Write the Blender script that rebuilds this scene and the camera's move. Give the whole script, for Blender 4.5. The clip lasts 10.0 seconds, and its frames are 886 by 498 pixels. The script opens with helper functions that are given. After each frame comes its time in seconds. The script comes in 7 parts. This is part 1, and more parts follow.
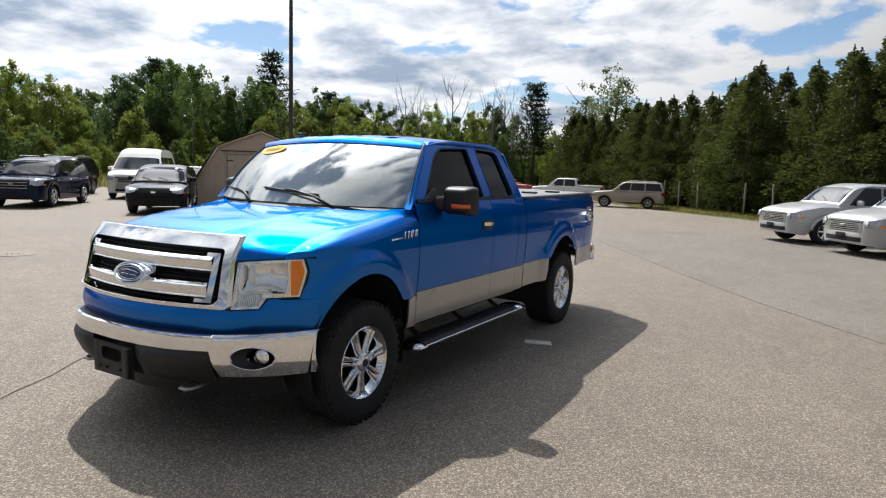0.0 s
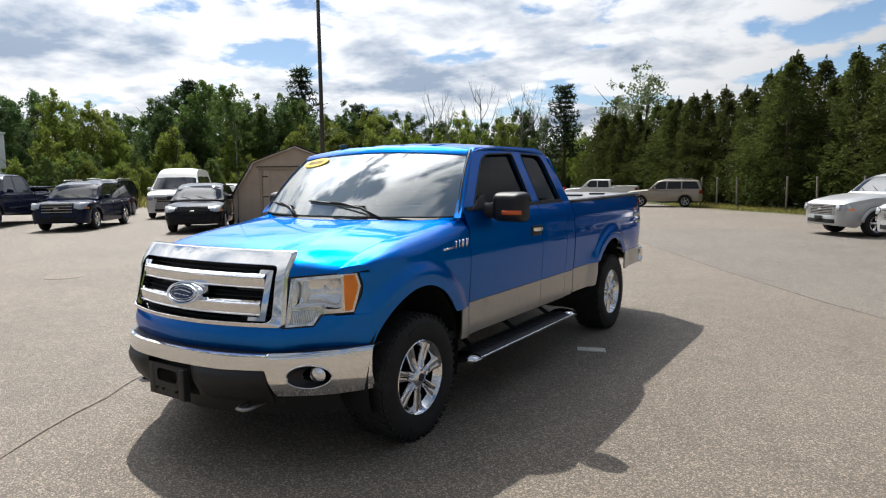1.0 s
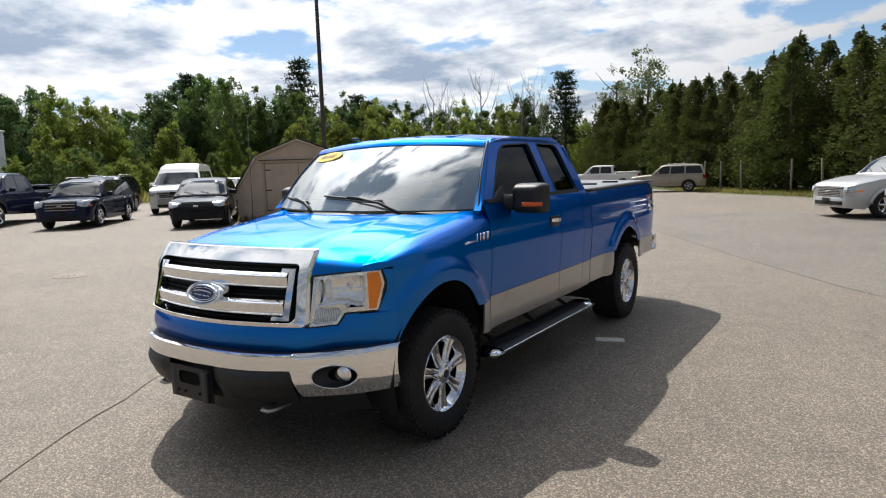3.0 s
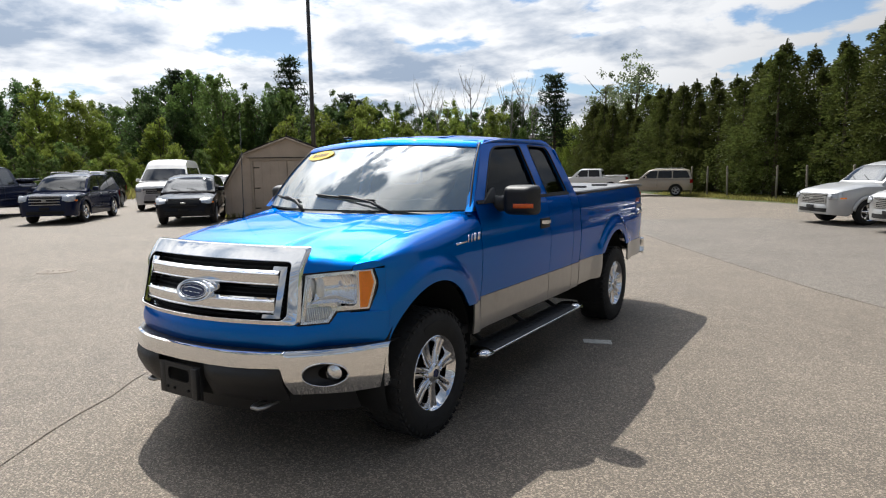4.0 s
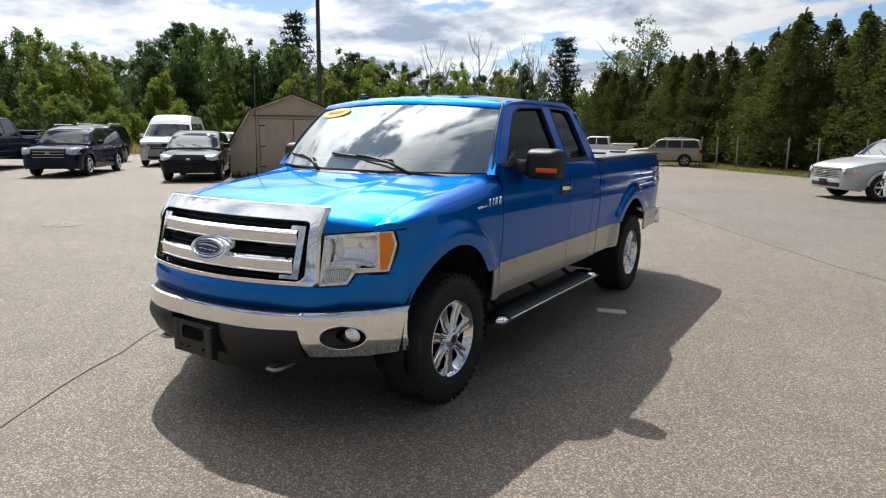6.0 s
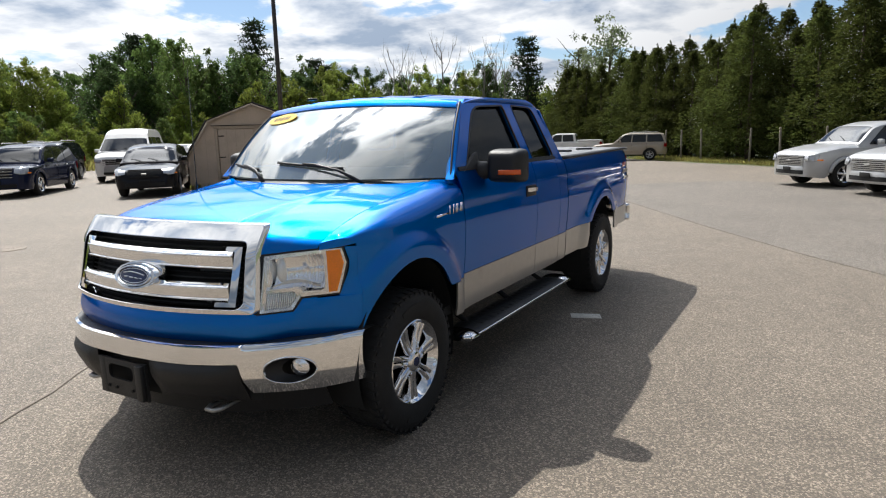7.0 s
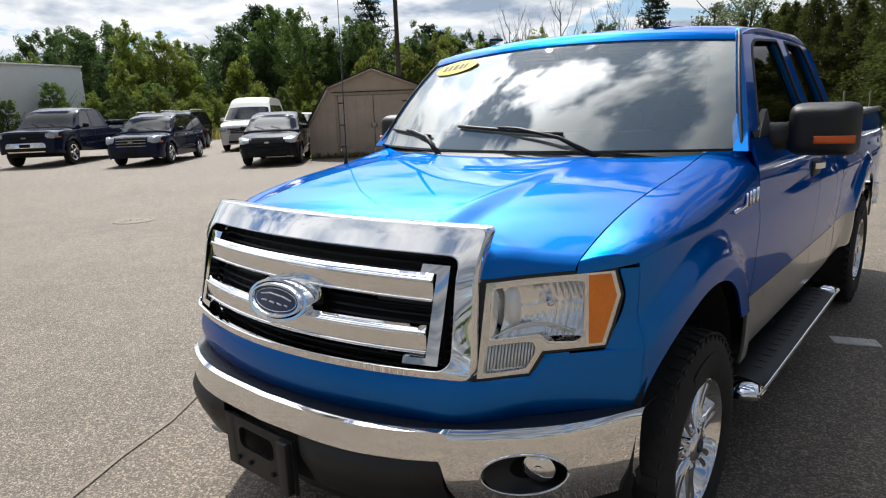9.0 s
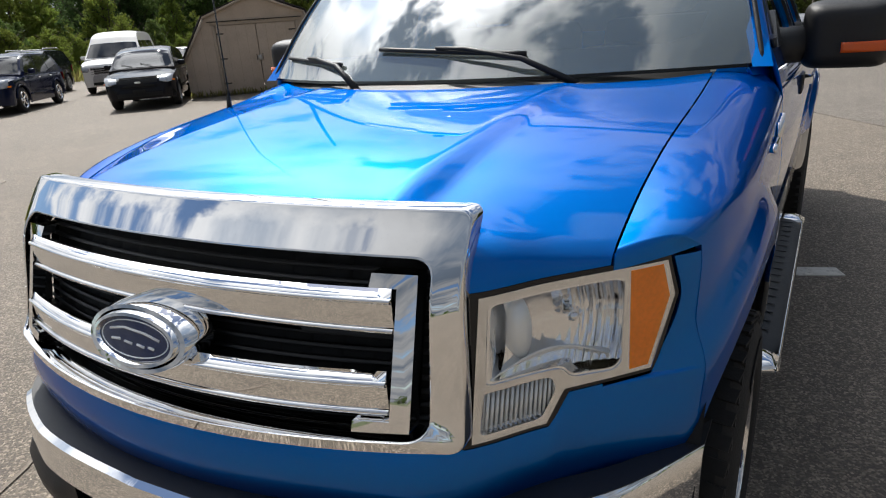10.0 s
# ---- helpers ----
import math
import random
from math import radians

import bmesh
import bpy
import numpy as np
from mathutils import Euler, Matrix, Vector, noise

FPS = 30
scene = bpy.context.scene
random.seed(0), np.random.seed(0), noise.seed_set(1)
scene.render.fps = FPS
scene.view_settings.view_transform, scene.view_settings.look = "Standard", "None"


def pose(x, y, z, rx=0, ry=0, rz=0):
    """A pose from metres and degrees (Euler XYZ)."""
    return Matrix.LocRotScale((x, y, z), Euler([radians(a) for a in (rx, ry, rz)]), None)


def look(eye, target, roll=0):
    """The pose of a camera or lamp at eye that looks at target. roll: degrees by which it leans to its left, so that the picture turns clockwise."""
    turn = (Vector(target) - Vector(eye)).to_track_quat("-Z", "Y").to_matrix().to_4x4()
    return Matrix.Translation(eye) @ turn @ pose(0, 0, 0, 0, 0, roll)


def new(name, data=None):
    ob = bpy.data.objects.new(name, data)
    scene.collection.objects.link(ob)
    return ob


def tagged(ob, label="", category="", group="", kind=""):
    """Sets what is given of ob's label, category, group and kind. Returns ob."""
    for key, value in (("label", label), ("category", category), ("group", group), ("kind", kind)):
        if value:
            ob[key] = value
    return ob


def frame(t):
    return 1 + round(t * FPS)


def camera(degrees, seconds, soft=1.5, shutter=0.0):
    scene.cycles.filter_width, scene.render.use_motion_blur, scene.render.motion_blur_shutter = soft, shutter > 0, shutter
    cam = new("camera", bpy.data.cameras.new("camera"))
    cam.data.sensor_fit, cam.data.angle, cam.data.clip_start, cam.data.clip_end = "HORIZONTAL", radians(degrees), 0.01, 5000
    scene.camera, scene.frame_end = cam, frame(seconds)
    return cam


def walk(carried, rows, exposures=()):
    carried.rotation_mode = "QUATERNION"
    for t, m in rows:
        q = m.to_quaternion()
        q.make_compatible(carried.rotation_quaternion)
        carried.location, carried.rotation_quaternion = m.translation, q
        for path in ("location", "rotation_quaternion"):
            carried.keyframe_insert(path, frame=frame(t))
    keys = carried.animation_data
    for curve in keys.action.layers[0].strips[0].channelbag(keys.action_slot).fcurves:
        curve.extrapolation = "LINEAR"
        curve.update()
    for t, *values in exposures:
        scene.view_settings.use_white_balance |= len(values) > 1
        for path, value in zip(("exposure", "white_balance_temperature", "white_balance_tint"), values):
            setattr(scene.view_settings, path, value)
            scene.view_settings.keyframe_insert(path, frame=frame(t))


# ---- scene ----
cam = camera(70.5, 10.0, soft=1.15)
PATH = [
    (0, (3.429, -3.014, 1.586), (2.397, -1.318, 1.343), 1.8),
    (0.5, (3.362, -2.945, 1.582), (2.262, -1.289, 1.364), -0.5),
    (1, (3.254, -2.984, 1.582), (2.135, -1.341, 1.361), -0.7),
    (1.5, (3.062, -3.046, 1.612), (2.053, -1.344, 1.317), -2.6),
    (2, (3.068, -3.016, 1.6), (2.013, -1.348, 1.279), -0.2),
    (2.5, (3.105, -2.993, 1.607), (1.977, -1.363, 1.339), -1.5),
    (3, (3.111, -2.998, 1.608), (1.99, -1.361, 1.353), -1.9),
    (4.5, (3.099, -3.034, 1.607), (2.022, -1.369, 1.352), -0.6),
    (5, (3.105, -3.01, 1.607), (2.007, -1.365, 1.311), -1.2),
    (6.3, (2.918, -2.996, 1.578), (1.865, -1.339, 1.192), 1.7),
    (6.5, (2.914, -2.942, 1.574), (1.906, -1.257, 1.191), 1.4),
    (7, (2.842, -2.681, 1.584), (1.831, -0.992, 1.226), -1.6),
    (7.5, (2.582, -2.541, 1.558), (1.434, -0.942, 1.2), -1.1),
    (8, (2.261, -2.372, 1.577), (1.175, -0.731, 1.221), -0.7),
    (8.5, (2.008, -2.107, 1.553), (0.889, -0.497, 1.158), -1.9),
    (9, (1.654, -1.983, 1.529), (0.382, -0.504, 1.085), -2.2),
    (9.5, (1.376, -1.812, 1.51), (0.293, -0.239, 0.916), -1.9),
    (10, (1.141, -1.517, 1.494), (0.14, 0.081, 0.827), -4.3),
]
walk(cam, [(t, look(eye, target, roll)) for t, eye, target, roll in PATH], [(0, 0.06), (5.0, 0.06), (6.5, 0.14), (7.5, 0.06), (9.0, 0.0), (10.0, -0.10)])

# ---------------------------------------------------------------- light
SUN_TO = Vector((-0.65, 0.46, 1.0)).normalized()
sun = new("sun", bpy.data.lights.new("sun", "SUN"))
sun.data.energy, sun.data.angle, sun.data.color = 5.0, radians(0.53), (1.0, 0.95, 0.86)
sun.matrix_world = look((0, 0, 40), Vector((0, 0, 40)) - SUN_TO)
scene.view_settings.use_white_balance = True
scene.view_settings.white_balance_temperature = 6300

world = bpy.data.worlds.new("world")
scene.world = world
world.use_nodes = True
wn, wl = world.node_tree.nodes, world.node_tree.links
wn.clear()


def wnode(kind, **values):
    n = wn.new(kind)
    for k, v in values.items():
        n.inputs[k].default_value = v
    return n


def wmath(op, a, b=None, clamp=False):
    n = wn.new("ShaderNodeMath")
    n.operation, n.use_clamp = op, clamp
    for i, v in enumerate((a, b)):
        if v is None:
            continue
        if isinstance(v, (int, float)):
            n.inputs[i].default_value = v
        else:
            wl.new(v, n.inputs[i])
    return n.outputs[0]


sky = wn.new("ShaderNodeTexSky")
sky.sky_type, sky.sun_disc = "NISHITA", False
sky.sun_elevation = math.asin(SUN_TO.z)
sky.sun_rotation = math.atan2(SUN_TO.x, SUN_TO.y)
sky.dust_density, sky.ozone_density = 0.4, 3.0
sky_bg = wnode("ShaderNodeBackground", Strength=0.10)
wl.new(sky.outputs[0], sky_bg.inputs["Color"])
coord = wn.new("ShaderNodeTexCoord")
# clouds lie in a level layer: the dome is projected on it, so they flatten towards the horizon
split = wn.new("ShaderNodeSeparateXYZ")
wl.new(coord.outputs["Generated"], split.inputs[0])
rise = wmath("ADD", wmath("MAXIMUM", split.outputs[2], 0.0), 0.2)
layer = wn.new("ShaderNodeCombineXYZ")
wl.new(wmath("DIVIDE", split.outputs[0], rise), layer.inputs[0])
wl.new(wmath("DIVIDE", split.outputs[1], rise), layer.inputs[1])


def cloud_noise(shift, scale, detail, rough):
    """Cloud thickness over the layer."""
    m = wn.new("ShaderNodeVectorMath")
    m.operation = "ADD"
    m.inputs[1].default_value = shift
    wl.new(layer.outputs[0], m.inputs[0])
    n = wnode("ShaderNodeTexNoise", Scale=scale, Detail=detail, Roughness=rough, Distortion=0.15)
    wl.new(m.outputs[0], n.inputs["Vector"])
    return n.outputs[0]


SHIFT = Vector((4.3, 2.2, 1.7))
TO_SUN = Vector((SUN_TO.x, SUN_TO.y, 0)).normalized()
thick = cloud_noise(SHIFT, 2.0, 9.0, 0.56)
beyond = cloud_noise(SHIFT + TO_SUN * 0.07, 2.0, 7.0, 0.54)
veil = cloud_noise(SHIFT + Vector((9.0, 3.0, 5.0)), 0.55, 4.0, 0.5)
cover = wn.new("ShaderNodeMapRange")
cover.interpolation_type = "SMOOTHSTEP"
cover.inputs["From Min"].default_value, cover.inputs["From Max"].default_value = 0.395, 0.475
# thin cloud and edges turned to the sun are white, thick bases grey
lit = wmath("SUBTRACT", 0.98, wmath("MULTIPLY", wmath("SUBTRACT", thick, 0.46), 4.6))
lit = wmath("ADD", lit, wmath("MULTIPLY", wmath("SUBTRACT", thick, beyond), 6.0))
lit = wmath("SUBTRACT", lit, wmath("MULTIPLY", wmath("SUBTRACT", veil, 0.45), 1.6), clamp=True)
ramp = wn.new("ShaderNodeValToRGB")
ramp.color_ramp.elements[0].position, ramp.color_ramp.elements[0].color = 0.0, (0.35, 0.43, 0.55, 1)
ramp.color_ramp.elements[1].position, ramp.color_ramp.elements[1].color = 0.95, (1.0, 1.0, 1.0, 1)
# clouds towards the sun are the brightest
near = wn.new("ShaderNodeVectorMath")
near.operation = "DOT_PRODUCT"
near.inputs[1].default_value = tuple(SUN_TO)
wl.new(coord.outputs["Generated"], near.inputs[0])
facing = wmath("ADD", wmath("MULTIPLY", near.outputs["Value"], 0.5), 0.5)
# the cloud bank thickens round the sun
bank = wn.new("ShaderNodeMapRange")
bank.interpolation_type = "SMOOTHSTEP"
for k, v in (("From Min", 0.80), ("From Max", 0.97), ("To Min", 0.0), ("To Max", 0.06)):
    bank.inputs[k].default_value = v
wl.new(facing, bank.inputs["Value"])
# cloud seen aslant closes up; overhead the gaps stay open
aslant = wmath("MULTIPLY", wmath("SUBTRACT", 0.30, split.outputs[2]), 0.10)
wl.new(wmath("ADD", wmath("ADD", thick, bank.outputs[0]), aslant), cover.inputs["Value"])
wl.new(wmath("ADD", lit, wmath("MULTIPLY", bank.outputs[0], 2.0)), ramp.inputs[0])
glow = wn.new("ShaderNodeFloatCurve")
curve = glow.mapping.curves[0]
for x, y in ((0.3, 0.046), (0.7, 0.066), (0.80, 0.118), (0.90, 0.160), (0.95, 0.34), (0.975, 0.60)):
    curve.points.new(x, y)
curve.points[0].location, curve.points[-1].location = (0.0, 0.042), (1.0, 0.9)
glow.mapping.update()
wl.new(facing, glow.inputs["Value"])
cloud_bg = wn.new("ShaderNodeBackground")
wl.new(ramp.outputs[0], cloud_bg.inputs["Color"])
wl.new(wmath("MULTIPLY", glow.outputs[0], 7.5), cloud_bg.inputs["Strength"])
mixed = wn.new("ShaderNodeMixShader")
wl.new(cover.outputs[0], mixed.inputs[0])
wl.new(sky_bg.outputs[0], mixed.inputs[1])
wl.new(cloud_bg.outputs[0], mixed.inputs[2])
wout = wn.new("ShaderNodeOutputWorld")
wl.new(mixed.outputs[0], wout.inputs[0])


# ---------------------------------------------------------------- materials
def material(name, color, rough=0.5, metal=0.0, coat=0.0, vary=0.0, scale=8.0, bump=0.0, bump_scale=60.0,
             spot=None, spot_scale=2.0, spot_range=(0.5, 0.7), island=0.0, each=0.0, **more):
    """A Principled material with variation at two scales, spots of a second colour, and fine relief."""
    m = bpy.data.materials.new(name)
    m.use_nodes = True
    nt = m.node_tree
    b = nt.nodes["Principled BSDF"]
    b.inputs["Base Color"].default_value = (*color, 1)
    b.inputs["Roughness"].default_value, b.inputs["Metallic"].default_value = rough, metal
    b.inputs["Coat Weight"].default_value, b.inputs["Coat Roughness"].default_value = coat, 0.012
    for k, v in more.items():
        b.inputs[k.replace("_", " ")].default_value = v
    tc = nt.nodes.new("ShaderNodeTexCoord").outputs["Object"]

    def noise_at(s, detail=4.0):
        n = nt.nodes.new("ShaderNodeTexNoise")
        n.inputs["Scale"].default_value, n.inputs["Detail"].default_value = s, detail
        nt.links.new(tc, n.inputs["Vector"])
        return n.outputs[0]

    col = None
    if vary:
        values = [noise_at(scale), noise_at(scale * 9.3)]
        add = nt.nodes.new("ShaderNodeMath")
        add.operation = "ADD"
        for i, v in enumerate(values):
            nt.links.new(v, add.inputs[i])
        rng = nt.nodes.new("ShaderNodeMapRange")
        rng.inputs["From Min"].default_value, rng.inputs["From Max"].default_value = 0.7, 1.3
        rng.inputs["To Min"].default_value, rng.inputs["To Max"].default_value = 1 - vary, 1 + vary
        nt.links.new(add.outputs[0], rng.inputs["Value"])
        mul = nt.nodes.new("ShaderNodeMix")
        mul.data_type, mul.blend_type = "RGBA", "MULTIPLY"
        mul.inputs[0].default_value = 1.0
        mul.inputs[6].default_value = (*color, 1)
        nt.links.new(rng.outputs[0], mul.inputs[7])
        col = mul.outputs[2]
    if spot:
        rng = nt.nodes.new("ShaderNodeMapRange")
        rng.inputs["From Min"].default_value, rng.inputs["From Max"].default_value = spot_range
        nt.links.new(noise_at(spot_scale, 6.0), rng.inputs["Value"])
        mix = nt.nodes.new("ShaderNodeMix")
        mix.data_type = "RGBA"
        mix.inputs[6].default_value, mix.inputs[7].default_value = (*color, 1), (*spot, 1)
        nt.links.new(rng.outputs[0], mix.inputs[0])
        if col:
            nt.links.new(col, mix.inputs[6])
        col = mix.outputs[2]
    for amount, source, socket in ((island, "ShaderNodeNewGeometry", "Random Per Island"), (each, "ShaderNodeObjectInfo", "Random")):
        if not amount:
            continue
        hsv = nt.nodes.new("ShaderNodeHueSaturation")
        rnd = nt.nodes.new(source).outputs[socket]
        for target, lo, hi in (("Value", 1 - amount, 1 + amount), ("Hue", 0.5 - amount * 0.035, 0.5 + amount * 0.035)):
            rng = nt.nodes.new("ShaderNodeMapRange")
            rng.inputs["To Min"].default_value, rng.inputs["To Max"].default_value = lo, hi
            nt.links.new(rnd, rng.inputs["Value"])
            nt.links.new(rng.outputs[0], hsv.inputs[target])
        hsv.inputs["Color"].default_value = (*color, 1)
        if col:
            nt.links.new(col, hsv.inputs["Color"])
        col = hsv.outputs[0]
    if col:
        nt.links.new(col, b.inputs["Base Color"])
    if bump:
        bm_node = nt.nodes.new("ShaderNodeBump")
        bm_node.inputs["Strength"].default_value, bm_node.inputs["Distance"].default_value = bump, 0.01
        nt.links.new(noise_at(bump_scale, 6.0), bm_node.inputs["Height"])
        nt.links.new(bm_node.outputs[0], b.inputs["Normal"])
    return m


def leaf_material(name, color, island=0.35, each=0.2, through_light=0.5):
    m = material(name, color, 0.7, island=island, each=each, Specular_IOR_Level=0.15)
    nt = m.node_tree
    b = nt.nodes["Principled BSDF"]
    tr = nt.nodes.new("ShaderNodeBsdfTranslucent")
    nt.links.new(b.inputs["Base Color"].links[0].from_socket, tr.inputs[0])
    mix = nt.nodes.new("ShaderNodeMixShader")
    mix.inputs[0].default_value = through_light
    nt.links.new(b.outputs[0], mix.inputs[1])
    nt.links.new(tr.outputs[0], mix.inputs[2])
    nt.links.new(mix.outputs[0], nt.nodes["Material Output"].inputs[0])
    return m


def flake_paint(name, ground, flake, share):
    """Two-tone metallic paint: a deep ground colour and bright flakes under one clear coat."""
    m = material(name, ground, 0.5, 0.0, 1.0, vary=0.05, scale=1.6, Specular_IOR_Level=0.0)
    nt = m.node_tree
    b = nt.nodes["Principled BSDF"]
    f = nt.nodes.new("ShaderNodeBsdfPrincipled")
    f.inputs["Base Color"].default_value = (*flake, 1)
    f.inputs["Roughness"].default_value, f.inputs["Metallic"].default_value = 0.42, 1.0
    f.inputs["Specular Tint"].default_value = (0.02, 0.25, 0.8, 1)
    f.inputs["Coat Weight"].default_value, f.inputs["Coat Roughness"].default_value = 1.0, 0.012
    mix = nt.nodes.new("ShaderNodeMixShader")
    mix.inputs[0].default_value = share
    for q in (b, f):
        q.inputs["Coat IOR"].default_value = 1.36
    nt.links.new(b.outputs[0], mix.inputs[1])
    nt.links.new(f.outputs[0], mix.inputs[2])
    nt.links.new(mix.outputs[0], nt.nodes["Material Output"].inputs[0])
    return m


def glass_material(name, color, transparency, rough=0.0, mirror_at=0.05, haze=0.0):
    """Car glass: a tinted clear sheet, a pale diffuse share that paints haze on it, and over them a mirror gloss that
    grows towards grazing angles.
    """
    m = bpy.data.materials.new(name)
    m.use_nodes = True
    nt = m.node_tree
    nt.nodes.remove(nt.nodes["Principled BSDF"])
    clear = nt.nodes.new("ShaderNodeBsdfTransparent")
    clear.inputs[0].default_value = (*[c * transparency for c in color], 1)
    gloss = nt.nodes.new("ShaderNodeBsdfGlossy")
    gloss.inputs["Roughness"].default_value = rough
    facing = nt.nodes.new("ShaderNodeLayerWeight")
    facing.inputs[0].default_value = 0.5
    power = nt.nodes.new("ShaderNodeMath")
    power.operation, power.inputs[1].default_value = "POWER", 5.0
    nt.links.new(facing.outputs["Facing"], power.inputs[0])
    gain = nt.nodes.new("ShaderNodeMath")
    gain.operation, gain.inputs[1].default_value, gain.inputs[2].default_value = "MULTIPLY_ADD", 1 - mirror_at, mirror_at
    nt.links.new(power.outputs[0], gain.inputs[0])
    mix = nt.nodes.new("ShaderNodeMixShader")
    nt.links.new(gain.outputs[0], mix.inputs[0])
    # pale green diffuse colour stands in for the bright haze on the glass
    haze_film = nt.nodes.new("ShaderNodeBsdfDiffuse")
    haze_film.inputs[0].default_value = (0.60, 0.70, 0.65, 1)
    hazed = nt.nodes.new("ShaderNodeMixShader")
    hazed.inputs[0].default_value = haze
    nt.links.new(clear.outputs[0], hazed.inputs[1])
    nt.links.new(haze_film.outputs[0], hazed.inputs[2])
    nt.links.new(hazed.outputs[0], mix.inputs[1])
    nt.links.new(gloss.outputs[0], mix.inputs[2])
    nt.links.new(mix.outputs[0], nt.nodes["Material Output"].inputs[0])
    return m


BLUE = flake_paint("blue_metallic_paint", (0.0, 0.006, 0.11), (0.0, 0.315, 1.0), 0.50)
SILVER = material("silver_metallic_paint", (0.42, 0.40, 0.37), 0.36, 0.55, 0.8, vary=0.05, scale=2.0, spot=(0.33, 0.30, 0.26), spot_scale=5.0, spot_range=(0.6, 0.8))
CHROME = material("chrome", (0.90, 0.90, 0.90), 0.02, 1.0, vary=0.03, scale=4.0)
BLACK_PLASTIC = material("black_textured_plastic", (0.013, 0.013, 0.014), 0.5, vary=0.15, scale=14, bump=0.15, bump_scale=420)
GLOSS_BLACK = material("black_gloss", (0.008, 0.008, 0.009), 0.2)
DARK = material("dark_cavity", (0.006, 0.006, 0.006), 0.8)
MESH_BLACK = material("black_grille_mesh", (0.008, 0.008, 0.009), 0.5)
RUBBER = material("tyre_rubber", (0.011, 0.0105, 0.010), 0.8, vary=0.2, scale=9, spot=(0.022, 0.020, 0.018), spot_scale=7, spot_range=(0.5, 0.8), bump=0.2, bump_scale=180)
RIM = material("polished_wheel", (0.82, 0.82, 0.83), 0.05, 1.0, vary=0.06, scale=9)
# near-black metal: the shade between the wheel spokes is put into its colour
SPOKE_GAP_SHADE = material("spoke_gap_shade_metal", (0.022, 0.021, 0.020), 0.6, 0.3, vary=0.2, scale=20)
RIM_DULL = material("painted_alloy_wheel", (0.42, 0.42, 0.43), 0.35, 0.7, vary=0.1, scale=9)
# the windscreen's pale share brightens it by colour
GLASS = glass_material("windscreen_glass", (0.88, 0.96, 0.93), 0.86, mirror_at=0.33, haze=0.26)
TINT = glass_material("tinted_glass", (0.5, 0.55, 0.62), 0.16, mirror_at=0.045)
SIDE_TINT = glass_material("side_glass", (0.70, 0.78, 0.78), 0.30, mirror_at=0.02)
LENS = glass_material("lamp_lens", (1.0, 1.0, 1.0), 1.0, mirror_at=0.015)
REFLECTOR = material("lamp_reflector", (0.90, 0.91, 0.93), 0.03, 1.0, bump=0.22, bump_scale=22)
LAMP_CHROME = material("lamp_chrome_bezel", (0.80, 0.80, 0.80), 0.09, 0.95, vary=0.03, scale=20)
LAMP_FROST = material("lamp_dome", (0.86, 0.88, 0.87), 0.25, 0.3)
LAMP_WHITE = material("lamp_bezel", (0.97, 0.97, 0.95), 0.25, 0.05)
AMBER = material("amber_plastic", (1.0, 0.25, 0.004), 0.22, 0.0, 0.6, vary=0.1, scale=14)
RED_LENS = material("red_lamp_plastic", (0.35, 0.012, 0.014), 0.15, 0.0, 0.6)
DASH = material("dashboard_grey", (0.34, 0.35, 0.33), 0.6, vary=0.08, scale=8)
SEAT = material("seat_cloth", (0.055, 0.055, 0.058), 0.9, vary=0.15, scale=12, bump=0.2, bump_scale=500)
YELLOW = material("yellow_sticker", (0.90, 0.56, 0.015), 0.45, vary=0.04, scale=10)
BADGE_BLUE = material("navy_enamel", (0.006, 0.014, 0.075), 0.15, 0.0, 0.8)
STICKER_INK = material("sticker_ink", (0.12, 0.08, 0.02), 0.5)
TONNEAU = material("tonneau_vinyl", (0.16, 0.165, 0.175), 0.42, vary=0.12, scale=5, spot=(0.25, 0.25, 0.25), spot_scale=3, bump=0.1, bump_scale=90)
ORANGE = material("amber_marker", (0.75, 0.11, 0.01), 0.25, 0, 0.4)

ASPHALT = material("worn_asphalt", (0.176, 0.145, 0.111), 0.75, vary=0.13, scale=0.35, bump=0.9, bump_scale=110)


def add_grit(mat):
    """Pale stone chips in the binder."""
    nt = mat.node_tree
    grit = nt.nodes.new("ShaderNodeTexVoronoi")
    grit.inputs["Scale"].default_value = 120
    tcn = nt.nodes.new("ShaderNodeTexCoord")
    # barrel and disc are coloured dark so the spoke gaps look shaded
    nt.links.new(tcn.outputs["Object"], grit.inputs["Vector"])
    sepc = nt.nodes.new("ShaderNodeSeparateColor")
    nt.links.new(grit.outputs["Color"], sepc.inputs[0])
    rngc = nt.nodes.new("ShaderNodeMapRange")
    rngc.inputs["To Min"].default_value, rngc.inputs["To Max"].default_value = 0.62, 2.05
    speck = nt.nodes.new("ShaderNodeMath")
    speck.operation = "POWER"
    speck.inputs[1].default_value = 3.0
    nt.links.new(sepc.outputs[0], speck.inputs[0])
    nt.links.new(speck.outputs[0], rngc.inputs["Value"])
    mulc = nt.nodes.new("ShaderNodeMix")
    mulc.data_type, mulc.blend_type = "RGBA", "MULTIPLY"
    mulc.inputs[0].default_value = 1.0
    bsdf = nt.nodes["Principled BSDF"]
    nt.links.new(bsdf.inputs["Base Color"].links[0].from_socket, mulc.inputs[6])
    nt.links.new(rngc.outputs[0], mulc.inputs[7])
    nt.links.new(mulc.outputs[2], bsdf.inputs["Base Color"])


